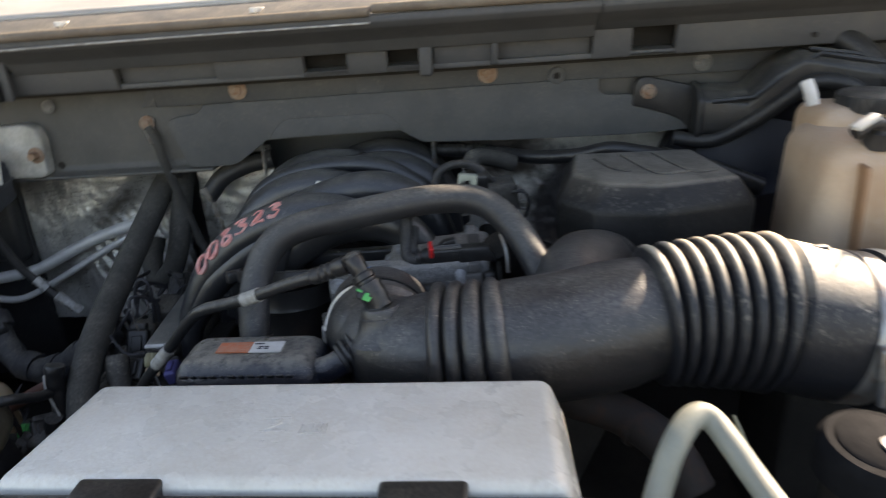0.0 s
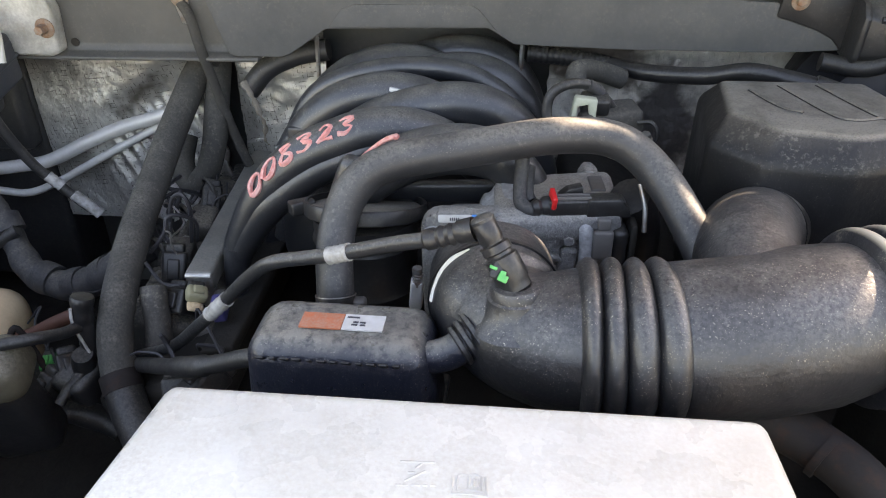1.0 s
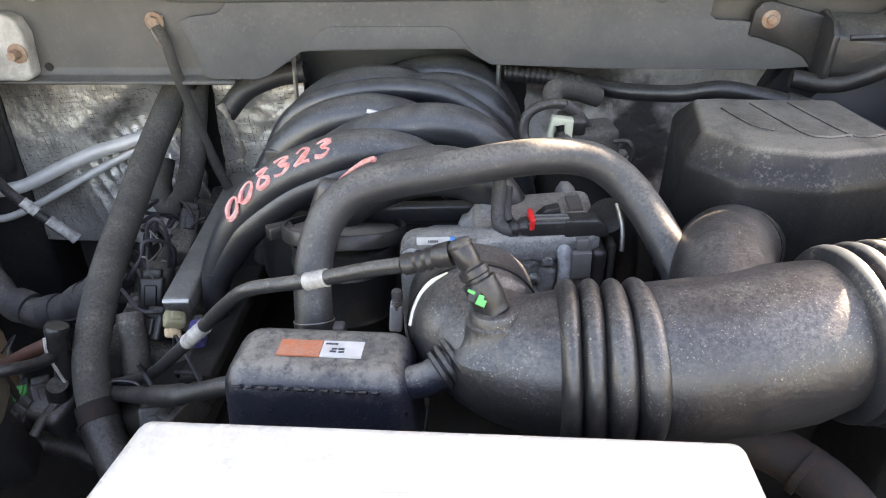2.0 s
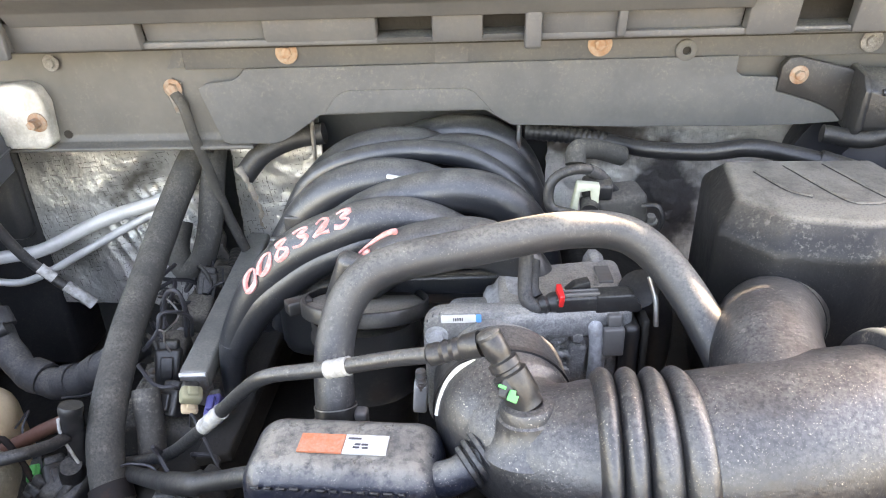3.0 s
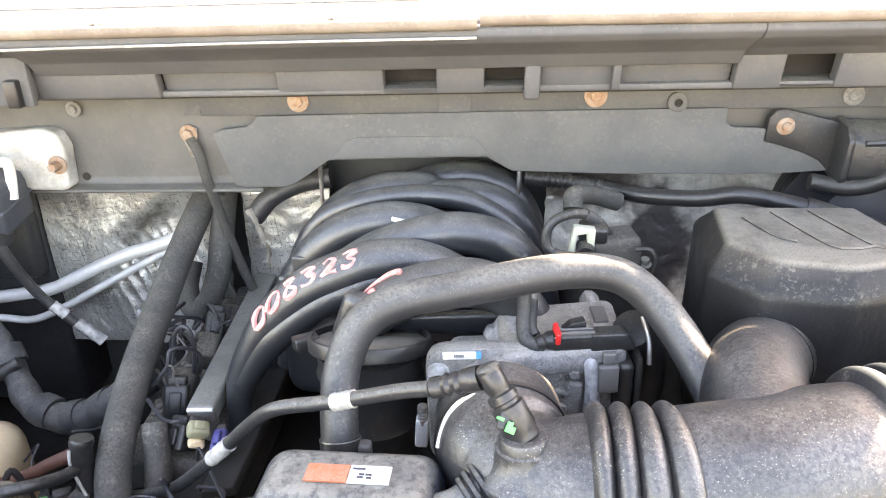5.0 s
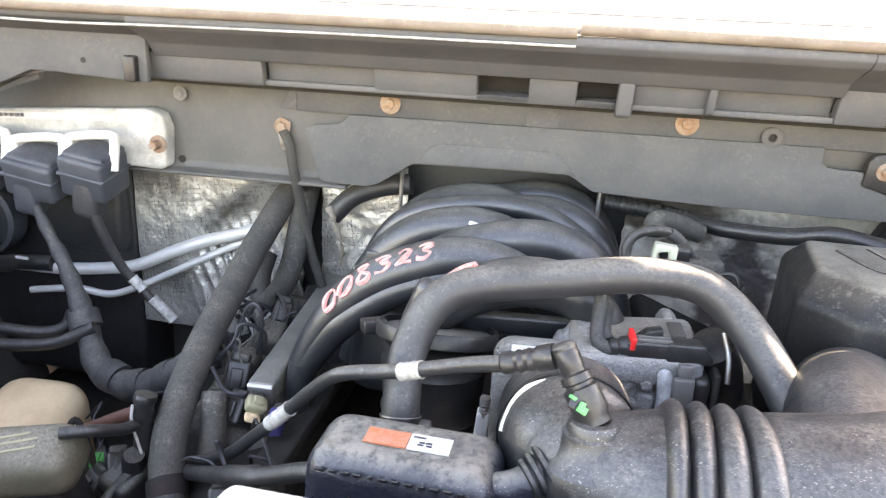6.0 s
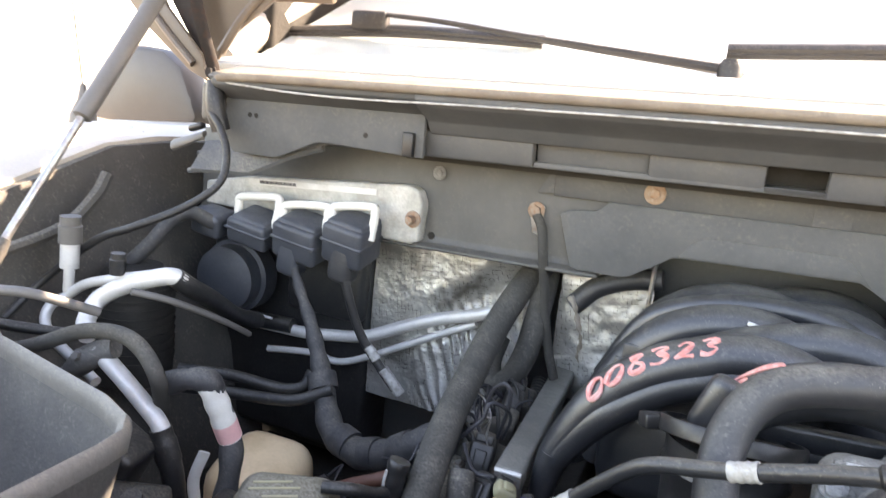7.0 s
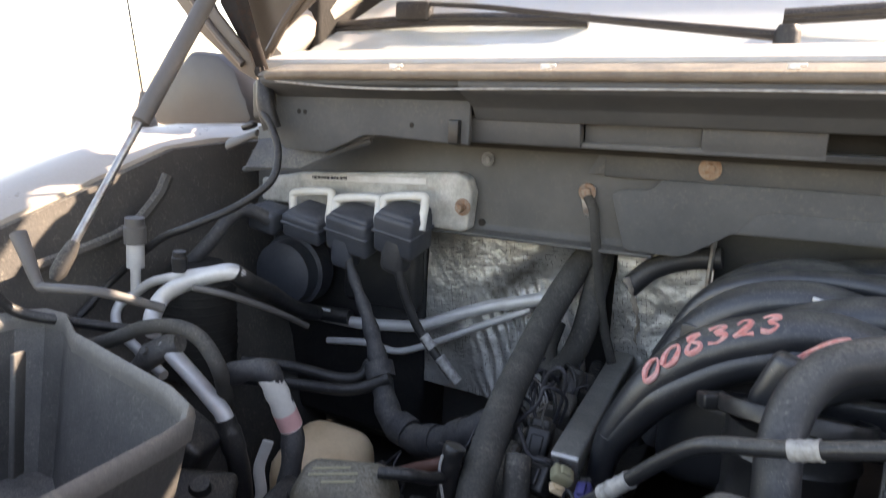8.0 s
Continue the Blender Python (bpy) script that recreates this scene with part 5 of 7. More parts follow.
part("release_clip", prism([(-0.0030, -0.0034), (0.0032, -0.0034), (0.0034, 0.0012), (0.0012, 0.0008), (0.0010, 0.0034), (-0.0026, 0.0028)], 0.0016, Matrix.Translation((0.2271, 0.5195, 1.2921)) @ pose(0, 0, 0, 48, 26, 0), bevel=0.0005), M_GREEN, line, "green plastic release clip")
part("release_clip", block((0.0048, 0.0016, 0.0020), Matrix.Translation((0.2214, 0.5215, 1.2968)) @ pose(0, 0, 0, -40, 26, 0), 0.0005), M_GREEN, line, "green plastic release clip")
part("latch_window", block((0.0085, 0.0030, 0.0110), Matrix.Translation((0.2241, 0.5225, 1.294)) @ pose(0, 0, 0, -40, 26, 0), 0.0012), M_CONNECTOR, line)

# ---- fuse box ----
fuse = thing("fuse_box", (0.205, 0.385, 1.15), "pale grey plastic fuse box lid with embossed symbols, scuffed and dusty", "fuse box")
bm = bmesh.new()
lo_o = [(0.030, 0.334), (0.372, 0.330), (0.370, 0.446), (0.042, 0.446)]
hi_o = [(0.043, 0.341), (0.3575, 0.334), (0.3575, 0.4365), (0.056, 0.4365)]
a = [bm.verts.new((x, y, 1.236)) for x, y in lo_o]
b = [bm.verts.new((x, y, 1.2715)) for x, y in hi_o]
for i in range(4):
    bm.faces.new((a[i], a[(i + 1) % 4], b[(i + 1) % 4], b[i]))
bm.faces.new(b)
bm.faces.new(a[::-1])
bmesh.ops.recalc_face_normals(bm, faces=bm.faces)
bmesh.ops.bevel(bm, geom=list(bm.edges), offset=0.0065, segments=4, profile=0.5, affect="EDGES")
lid = part("lid", bm, M_FUSE, fuse)
part("base", block((0.325, 0.120, 0.11), pose(0.204, 0.385, 1.182), 0.008), M_BLACK, fuse, "black plastic fuse box base")
for x in (0.1155, 0.2825):
    part("latch", block((0.048, 0.020, 0.028), pose(x, 0.333 if x < 0.2 else 0.330, 1.2575), 0.003), M_CONNECTOR, fuse, "dark latch tab")
# Dark strip added where the lid's front side lies in shade.
part("lid_front_shade", prism([(0.026, 0.336), (0.026, 0.322), (0.374, 0.316), (0.374, 0.331)], 0.021, Matrix.Translation((0, 0, 1.2465)), bevel=0.003), M_CONNECTOR, fuse, "dark strip for the shaded front side of the lid")


# raised marks on the lid: a fuse sign and an open book; darker colour stands in for their shading
LID_MARKS = (
    ((0.1807, 0.3949), (0.1968, 0.3955)),
    ((0.191, 0.3944), (0.1881, 0.3915)),
    ((0.1852, 0.3889), (0.1884, 0.3891)),
    ((0.1929, 0.3903), (0.184, 0.3842)),
    ((0.1801, 0.3817), (0.1829, 0.3819)),
    ((0.1836, 0.3819), (0.1856, 0.3821)),
    ((0.1871, 0.3822), (0.1912, 0.3824)),
    ((0.1923, 0.3825), (0.1943, 0.3825)),
    ((0.1958, 0.3826), (0.1982, 0.3826)),
    ((0.1828, 0.3725), (0.1866, 0.3725)),
    ((0.1911, 0.3727), (0.1951, 0.3728)),
    ((0.2055, 0.3887), (0.2052, 0.3791), (0.2124, 0.3796), (0.2208, 0.3788), (0.22, 0.3892)),
    ((0.2077, 0.3889), (0.2078, 0.3811), (0.2126, 0.3818), (0.2124, 0.3896), (0.2098, 0.39), (0.2077, 0.3889)),
    ((0.2124, 0.3896), (0.2153, 0.3904), (0.2181, 0.3891), (0.2185, 0.381), (0.2126, 0.3818)),
    ((0.2146, 0.3875), (0.2166, 0.3874), (0.2169, 0.3833), (0.2149, 0.3833), (0.2146, 0.3875)),
)
for mark in LID_MARKS:
    part("embossed_line", sweep([(x, y, 1.2714) for x, y in mark], 0.00062, 2, 6, smooth_line=False), M_MARK_SHADE, lid)

# ---- passenger side: control module and plugs ----
pcm = thing("control_module", (-0.45, 0.945, 1.28), "weathered aluminium engine control module with three black plugs", "control module")
part("housing", prism([(-0.635, 1.285), (-0.292, 1.2815), (-0.282, 1.287), (-0.279, 1.335), (-0.286, 1.352), (-0.300, 1.358), (-0.56, 1.334), (-0.635, 1.318)], 0.022, facing(0, 0.962, 0), bevel=0.004, segments=3), M_BRACKET, pcm)
part("label_strip", prism([(-0.556, 1.3235), (-0.3465, 1.3380), (-0.3465, 1.3460), (-0.556, 1.3315)], 0.001, facing(0, 0.9400, 0)), M_LABEL, pcm, "white printed label strip")
for k in range(24):
    x = -0.535 + 0.0026 * k
    part("label_bar", block((0.0009 + 0.0006 * (k * 7 % 3), 0.0006, 0.0045), pose(x, 0.9387, 1.3293 + 0.0692 * (x + 0.535), 0, -4, 0), 0), M_PRINT, pcm)
part("mount_stud", hex_bolt((-0.290, 0.939, 1.315), (0, -1, 0), 0.006, 0.014, 0.011), M_RUSTY, pcm, "rusty mounting stud")


def module_plug(x, z, wide, tilt, tall):
    m = Matrix.Translation((x, 0.912, z)) @ pose(0, 0, 0, 14, tilt, 0)
    body = part("plug", block((wide, 0.055, tall), m, 0.006), M_NAVY, pcm, "black wiring plug")
    part("plug_cover", block((wide * 0.92, 0.050, tall * 0.45), m @ pose(0, 0.004, tall * 0.36), 0.006), M_NAVY, body)
    part("grip_rib", block((wide * 1.03, 0.058, 0.005), m @ pose(0, 0, 0.004), 0.002), M_NAVY, body)
    w = wide * 0.52
    part("lever", sweep([(x - w, 0.912, z + 0.010), (x - w, 0.912, z + 0.030), (x - w * 0.82, 0.912, z + 0.041), (x + w * 0.8, 0.912, z + 0.048), (x + w, 0.912, z + 0.040), (x + w, 0.905, z + 0.006)], 0.0058, 5, 10), M_WHITE, pcm, "white plastic plug lever")
    return m


module_plug(-0.514, 1.268, 0.066, 8, 0.036)
module_plug(-0.436, 1.268, 0.068, 8, 0.050)
module_plug(-0.362, 1.278, 0.060, 8, 0.054)
part("plug_boot", block((0.050, 0.045, 0.034), pose(-0.585, 0.905, 1.268, 10, 8, 0), 0.007), M_NAVY, pcm)
part("plug_boot", block((0.034, 0.032, 0.050), pose(-0.448, 0.905, 1.242, 8, 8, 0), 0.008), M_NAVY, pcm)
part("plug_boot", block((0.036, 0.032, 0.056), pose(-0.366, 0.905, 1.250, 8, 10, 0), 0.010), M_TAPE, pcm)


def hose_thing(name, points, radius, mat, label, category, part_name="hose", steps=7, sides=18, corrugated=0):
    ob = thing(name, points[-1], label, category)
    r = radius if not corrugated else (lambda s: radius * (1 + 0.05 * math.sin(2 * math.pi * corrugated * s)))
    part(part_name, sweep(points, r, steps if not corrugated else max(steps, int(5 * corrugated / max(1, len(points) - 1))), sides), mat, ob)
    return ob


HARN = [(-0.445, 0.9, 1.244), (-0.428, 0.895, 1.208), (-0.393, 0.88, 1.163), (-0.362, 0.86, 1.121), (-0.338, 0.84, 1.087), (-0.307, 0.815, 1.064), (-0.261, 0.8, 1.058), (-0.219, 0.79, 1.074), (-0.174, 0.78, 1.107), (-0.151, 0.8, 1.118)]
harness = hose_thing("wiring_harness", [(-0.445, 0.9, 1.244), (-0.428, 0.895, 1.208), (-0.393, 0.88, 1.163), (-0.362, 0.86, 1.121), (-0.338, 0.84, 1.087), (-0.307, 0.815, 1.064), (-0.261, 0.8, 1.058), (-0.219, 0.79, 1.074), (-0.174, 0.78, 1.107), (-0.151, 0.8, 1.118)], lambda s: 0.0070 + 0.0105 * min(1, max(0, s - 0.12) * 2.0) + 0.0010 * math.sin(75 * s), M_TAPE, "black cloth-taped engine wiring harness hanging in a loop", "wiring harness", "loom", 8)
for k in (3, 5, 6, 7):
    p, q = Vector(HARN[k]), Vector(HARN[k + 1])
    part("tape_wrap", sweep([p.lerp(q, 0.25), p.lerp(q, 0.5), p.lerp(q, 0.7)], lambda s: 0.0192 - 0.0006 * abs(s - 0.5), 3, 18), M_TAPE, harness)
pig = hose_thing("wiring_pigtail", [(-0.365, 0.9, 1.263), (-0.357, 0.9, 1.219), (-0.341, 0.91, 1.165), (-0.322, 0.918, 1.131), (-0.285, 0.925, 1.087)], 0.0062, M_CONDUIT, "black wire pigtail with white tape marks", "wiring harness", "loom")
tape_band((-0.326, 0.9155, 1.140), (-0.313, 0.918, 1.1245), 0.0067, pig, M_OLDTAPE)
tape_band((-0.303, 0.920, 1.113), (-0.277, 0.925, 1.083), 0.0071, pig, M_OLDTAPE)
hose_thing("plug_cable", [(-0.57, 0.89, 1.268), (-0.593, 0.87, 1.282), (-0.606, 0.85, 1.273), (-0.618, 0.82, 1.239), (-0.641, 0.8, 1.207), (-0.701, 0.79, 1.158)], 0.010, M_TAPE, "black taped cable from the module plug", "wiring harness", "loom")
hose_thing("fender_cable", [(-0.541, 0.85, 1.456), (-0.54, 0.84, 1.427), (-0.513, 0.83, 1.404), (-0.493, 0.82, 1.374), (-0.486, 0.8, 1.34), (-0.513, 0.77, 1.309), (-0.548, 0.73, 1.285), (-0.596, 0.72, 1.262), (-0.659, 0.7, 1.205), (-0.672, 0.66, 1.164)], 0.0048, M_CONDUIT, "thin black cable looping along the fender", "cable", "cable")
hose_thing("wire_conduit", [(-0.538, 0.8, 1.091), (-0.467, 0.82, 1.093), (-0.407, 0.84, 1.085), (-0.379, 0.85, 1.092), (-0.373, 0.86, 1.11)], 0.0075, M_CONDUIT, "black smooth wire conduit", "conduit", "conduit")
hose_thing("wire_conduit", [(-0.529, 0.78, 1.076), (-0.449, 0.8, 1.081), (-0.374, 0.82, 1.085), (-0.329, 0.84, 1.105), (-0.266, 0.87, 1.125)][:4], 0.0075, M_CONDUIT, "black smooth wire conduit", "conduit", "conduit")
hose_thing("wire_conduit", [(-0.572, 0.6, 1.165), (-0.537, 0.61, 1.179), (-0.494, 0.62, 1.199), (-0.443, 0.62, 1.209), (-0.411, 0.62, 1.201), (-0.388, 0.62, 1.174), (-0.422, 0.66, 1.112)], 0.0080, M_FOAM, "dark grey sleeved hose loop", "conduit", "conduit")
lead = hose_thing("battery_lead", [(-0.401, 0.64, 1.16), (-0.37, 0.64, 1.174), (-0.348, 0.645, 1.175), (-0.346, 0.655, 1.15), (-0.339, 0.668, 1.11), (-0.33, 0.66, 1.087), (-0.327, 0.65, 1.054), (-0.326, 0.64, 1.034)], lambda s: 0.0115 + 0.001 * math.sin(30 * s), M_TAPE, "thick taped lead with a white label wrap", "cable", "lead")
tape_band((-0.348, 0.645, 1.175), (-0.339, 0.668, 1.11), 0.0122, lead, M_WHITE, "label_wrap", "white and pink paper label wrap")
part("label_stripe", sweep([Vector((-0.339, 0.668, 1.11)).lerp(Vector((-0.348, 0.645, 1.175)), 0.30), (-0.339, 0.668, 1.11)], 0.0127, 3, 14), material("pink_label", (0.75, 0.42, 0.40), 0.6, bump=0.05), lead, "pink label stripe")

# ---- heater box, air-conditioning pipes ----
hvac = thing("heater_box", (-0.50, 1.0, 0.95), "black plastic heater box with a round blower motor", "heater box")
part("case", block((0.30, 0.09, 0.36), pose(-0.527, 1.050, 1.10), 0.012), M_CONDUIT, hvac)
part("case_step", block((0.13, 0.03, 0.10), pose(-0.445, 0.995, 1.19), 0.010), M_CONDUIT, hvac)
part("blower_motor", lathe((-0.590, 0.985, 1.178), (-0.585, 0.925, 1.178), [(0, 0.056), (0.5, 0.056), (0.55, 0.050), (0.92, 0.048), (1, 0.040)], 36), M_NAVY, hvac, "round dusty blower motor")

ac = thing("ac_pipes", (-0.45, 0.9, 1.08), "bare aluminium air-conditioning pipes with a service port", "pipe")
part("pipe", sweep([(-0.597, 0.97, 1.109), (-0.515, 0.98, 1.107), (-0.475, 0.985, 1.107), (-0.417, 0.99, 1.114), (-0.369, 0.99, 1.125), (-0.308, 0.995, 1.154), (-0.259, 1.0, 1.174), (-0.202, 1.0, 1.193), (-0.16, 1.01, 1.214)], 0.0088, 7, 18), M_ALU, ac)
part("pipe", sweep([(-0.532, 0.975, 1.07), (-0.461, 0.98, 1.08), (-0.412, 0.985, 1.076), (-0.367, 0.99, 1.093), (-0.324, 0.995, 1.116), (-0.274, 1.0, 1.143), (-0.211, 1.005, 1.176)], 0.0052, 7, 14), M_ALU, ac)
part("sleeve", sweep([(-0.603, 0.97, 1.11), (-0.493, 0.98, 1.114)], 0.0118, 4, 18), M_CONDUIT, ac, "black rubber sleeve")
part("label_bar", sweep([(-0.534, 0.9575, 1.1265), (-0.516, 0.9590, 1.1255)], 0.0022, 2, 6), M_LABEL, ac)
part("pipe", sweep([(-0.51, 0.64, 1.186), (-0.536, 0.66, 1.192), (-0.541, 0.68, 1.21), (-0.514, 0.69, 1.229), (-0.479, 0.7, 1.243), (-0.461, 0.71, 1.246), (-0.457, 0.73, 1.231), (-0.469, 0.78, 1.203), (-0.493, 0.85, 1.162), (-0.511, 0.92, 1.133)], 0.0098, 7, 18), M_ALU, ac)
part("sleeve", sweep([(-0.51, 0.64, 1.186), (-0.536, 0.66, 1.192), (-0.541, 0.68, 1.21), (-0.514, 0.69, 1.229), (-0.479, 0.7, 1.243), (-0.461, 0.71, 1.246), (-0.457, 0.73, 1.231), (-0.469, 0.78, 1.203), (-0.493, 0.85, 1.162), (-0.511, 0.92, 1.133)][5:], 0.0112, 7, 16), M_CONDUIT, ac, "black rubber sleeve")
part("pipe", sweep([(-0.482, 0.63, 1.179), (-0.448, 0.63, 1.159), (-0.416, 0.63, 1.138), (-0.395, 0.63, 1.122), (-0.389, 0.63, 1.102)], 0.0090, 7, 18), M_ALU, ac)
part("sleeve", sweep([(-0.394, 0.63, 1.119), (-0.388, 0.632, 1.098), (-0.382, 0.635, 1.073), (-0.382, 0.64, 1.041), (-0.379, 0.64, 0.995)], lambda s: 0.0112 + 0.0014 * (0.1 < s < 0.3), 6, 18), M_CONDUIT, ac, "black rubber sleeve")
part("pipe", sweep([(-0.617, 0.7, 1.194), (-0.631, 0.69, 1.183), (-0.63, 0.68, 1.168), (-0.607, 0.67, 1.154), (-0.564, 0.66, 1.145), (-0.509, 0.65, 1.13)], 0.0060, 7, 14), M_ALU, ac)
part("pipe", sweep([(-0.619, 0.7, 1.194), (-0.585, 0.7, 1.215), (-0.528, 0.69, 1.234), (-0.479, 0.7, 1.247)], 0.0058, 7, 14), M_ALU, ac)
part("service_port", lathe((-0.6165, 0.70, 1.20), (-0.6125, 0.70, 1.262), [(0, 0.006), (0.45, 0.006), (0.47, 0.0105), (1, 0.0105)], 20), M_ALU, ac, "white metal service port")
part("port_cap", lathe((-0.6128, 0.70, 1.259), (-0.612, 0.70, 1.291), [(0, 0.013), (0.65, 0.013), (0.68, 0.0115), (1, 0.0115)], 24), M_DARKPLASTIC, ac, "grey port cap")
part("port_cap", lathe((-0.520, 0.686, 1.242), (-0.519, 0.686, 1.266), [(0, 0.008), (0.7, 0.009), (0.75, 0.0075), (1, 0.0075)], 20), M_CONDUIT, ac, "black port cap")
CLAMP_A, CLAMP_B = (-0.525, 0.628, 1.142), (-0.463, 0.636, 1.185)
block_joint = part("pipe_clamp", sweep([CLAMP_A, Vector(CLAMP_A).lerp(Vector(CLAMP_B), 0.5) + Vector((0, -0.004, 0.004)), CLAMP_B], lambda s: 0.012 + 0.004 * math.sin(math.pi * s), 6, 14, squash=0.75), M_TRAY, ac, "grey rubber pipe clamp")
part("block_bolt", hex_bolt((-0.496, 0.620, 1.172), (0.2, -1, 0.4), 0.005, 0.008, 0.008), M_DARKPLASTIC, block_joint)
part("pipe", sweep([(-0.475, 0.665, 1.236), (-0.452, 0.70, 1.222), (-0.44, 0.76, 1.19), (-0.445, 0.82, 1.155)], 0.0038, 5, 12), M_DARKPLASTIC, ac)

# ---- heater hoses and strap ----
HEATER = [(-0.136, 1.010, 1.268), (-0.146, 0.985, 1.248), (-0.154, 0.945, 1.219), (-0.154, 0.890, 1.194), (-0.149, 0.835, 1.176), (-0.142, 0.775, 1.160), (-0.133, 0.723, 1.146), (-0.126, 0.685, 1.131), (-0.123, 0.660, 1.108), (-0.114, 0.637, 1.081), (-0.099, 0.615, 1.060), (-0.083, 0.597, 1.044), (-0.070, 0.582, 1.030)]
heater = hose_thing("heater_hose", HEATER, lambda s: 0.0170 - 0.0014 * s, M_FOAM, "thick dark grey sleeved heater hose running forward from the firewall", "hose", "hose", 8, 24)
part("cuff", sweep(HEATER[9:], 0.0170, 4, 24), M_CONDUIT, heater, "black rubber cuff")
part("hose_clip", sweep([Vector(HEATER[9]).lerp(Vector(HEATER[10]), u) for u in (0.0, 0.25, 0.5)], 0.0182, 2, 24), M_BROWN, heater, "rusty hose clip")
part("hose_end", sweep([(-0.1325, 1.003, 1.270), (-0.1345, 0.993, 1.262)], 0.0180, 3, 24), M_HOSE, heater)
hose_thing("heater_hose", [(-0.13, 1.04, 1.266), (-0.121, 1.0, 1.25), (-0.12, 0.97, 1.21), (-0.122, 0.95, 1.173), (-0.135, 0.94, 1.138), (-0.155, 0.94, 1.126), (-0.167, 0.95, 1.148), (-0.165, 0.97, 1.178)], 0.0150, M_FOAM, "dark grey sleeved heater hose bent in a U", "hose", "hose", 8, 20)
strap = thing("ground_strap", (-0.13, 0.95, 1.18), "dark braided ground strap bolted to the cowl with a rusty bolt", "ground strap")
part("cable", sweep([(-0.132, 0.952, 1.345), (-0.122, 0.947, 1.329), (-0.116, 0.945, 1.298), (-0.112, 0.955, 1.26), (-0.107, 0.965, 1.216), (-0.1, 0.97, 1.179), (-0.087, 0.97, 1.14)], 0.0062, 7, 12, squash=0.7), M_FOAM, strap)
part("lug", prism([(-0.008, -0.004), (-0.002, -0.028), (0.006, -0.030), (0.009, -0.004), (0.010, 0.006), (0.0, 0.011), (-0.009, 0.006)], 0.002, facing(-0.134, 0.957, 1.350), bevel=0.0005), M_STEEL, strap, "tinned cable lug")
part("bolt", hex_bolt((-0.134, 0.955, 1.350), (0, -1, 0), 0.0065, 0.006, 0.0105), M_RUSTY, strap, "rusty hex bolt head")
hose_thing("sensor_wire", [(0.048, 0.575, 1.167), (0.054, 0.585, 1.185), (0.06, 0.59, 1.194), (0.067, 0.595, 1.198)], 0.0022, M_WIRE, "thin brown-black sensor wire", "wire", "wire", 6, 8)
hose_thing("vacuum_hose", [(0.02, 1.0, 1.285), (-0.02, 1.0, 1.277), (-0.055, 0.99, 1.262), (-0.08, 0.985, 1.235)], 0.013, M_HOSE, "short black hose behind the manifold", "hose")
TORN = [(-0.082, 0.974, 1.250), (-0.074, 0.970, 1.238), (-0.070, 0.973, 1.224), (-0.064, 0.969, 1.210), (-0.061, 0.972, 1.194), (-0.063, 0.971, 1.178), (-0.060, 0.974, 1.168)]
torn = thing("torn_insulation", (-0.07, 0.975, 1.175), "torn pale insulation strip", "insulation")
part("strip", sweep(TORN, lambda s: 0.0040 + 0.0018 * math.sin(31 * s) * math.sin(13 * s + 1) - 0.002 * s, 10, 10, squash=0.2), M_TORN, torn)

# ---- coil rail, injector wiring ----
rail = thing("fuel_rail_cover", (-0.075, 0.90, 1.12), "long flat dusty grey rail cover beside the manifold", "rail")
RL = Matrix.Translation((-0.0765, 0.905, 1.128)) @ pose(0, 0, 0, 0, 0, 4.3)
part("bar", block((0.028, 0.362, 0.022), RL, 0.004), M_RAIL, rail)
part("end_face", block((0.026, 0.004, 0.019), RL @ pose(0, -0.1805, -0.001), 0.0018), M_STEEL, rail, "bare metal end face")
part("end_edge", sweep([RL @ Vector((-0.0125, -0.1815, 0.0080)), RL @ Vector((0.0125, -0.1815, 0.0080))], 0.0022, 2, 8), M_ALU, rail, "bare shiny metal edge")
part("end_stub", lathe(RL @ Vector((0.004, -0.172, -0.010)), RL @ Vector((0.004, -0.172, -0.030)), [(0, 0.009), (1, 0.009)], 14), M_STEEL, rail)


def connector(at, turn, mat, label, size=(0.022, 0.030, 0.020), wires=(-1, 1)):
    c_thing = thing("wiring_connector", at, label, "connector", "engine wiring connectors")
    m = Matrix.Translation(at) @ pose(0, 0, 0, *turn)
    part("shell", block(size, m, 0.003), mat, c_thing)
    part("latch", block((size[0] * 0.5, size[1] * 0.6, 0.005), m @ pose(0, 0, size[2] * 0.55), 0.0015), mat, c_thing)
    part("seal", block((size[0] * 0.8, 0.010, size[2] * 0.8), m @ pose(0, size[1] * 0.6, 0), 0.003), M_CONDUIT, c_thing)
    a = m @ Vector((0, size[1] * 0.6, 0))
    wild = random.Random(round(1000 * (at[0] + 3 * at[1] + 7 * at[2])))
    for k in wires:
        b = a + Vector((wild.uniform(-0.022, 0.004), wild.uniform(0.008, 0.024), wild.uniform(0.004, 0.020)))
        c = b + Vector((wild.uniform(-0.030, 0.004), wild.uniform(0.0, 0.028), wild.uniform(-0.014, 0.012)))
        d = c + Vector((wild.uniform(-0.025, 0.005), wild.uniform(-0.004, 0.022), wild.uniform(-0.034, -0.012)))
        part("wire", sweep([a + Vector((0.004 * k, 0, 0)), b, c, d], wild.choice((0.0011, 0.0014, 0.0019)), 5, 6), M_WIRE, c_thing)


connector((-0.0580, 0.704, 1.1285), (20, 25, 30), M_YELLOW, "yellowed plastic wiring connector", (0.020, 0.015, 0.012), ())
connector((-0.0595, 0.6985, 1.1170), (20, 25, 30), M_TAN, "tan wiring connector under the rail end", (0.016, 0.011, 0.006), ())
connector((-0.036, 0.700, 1.116), (15, -10, 5), M_PURPLE, "purple plastic wiring connector", (0.014, 0.024, 0.018), ())
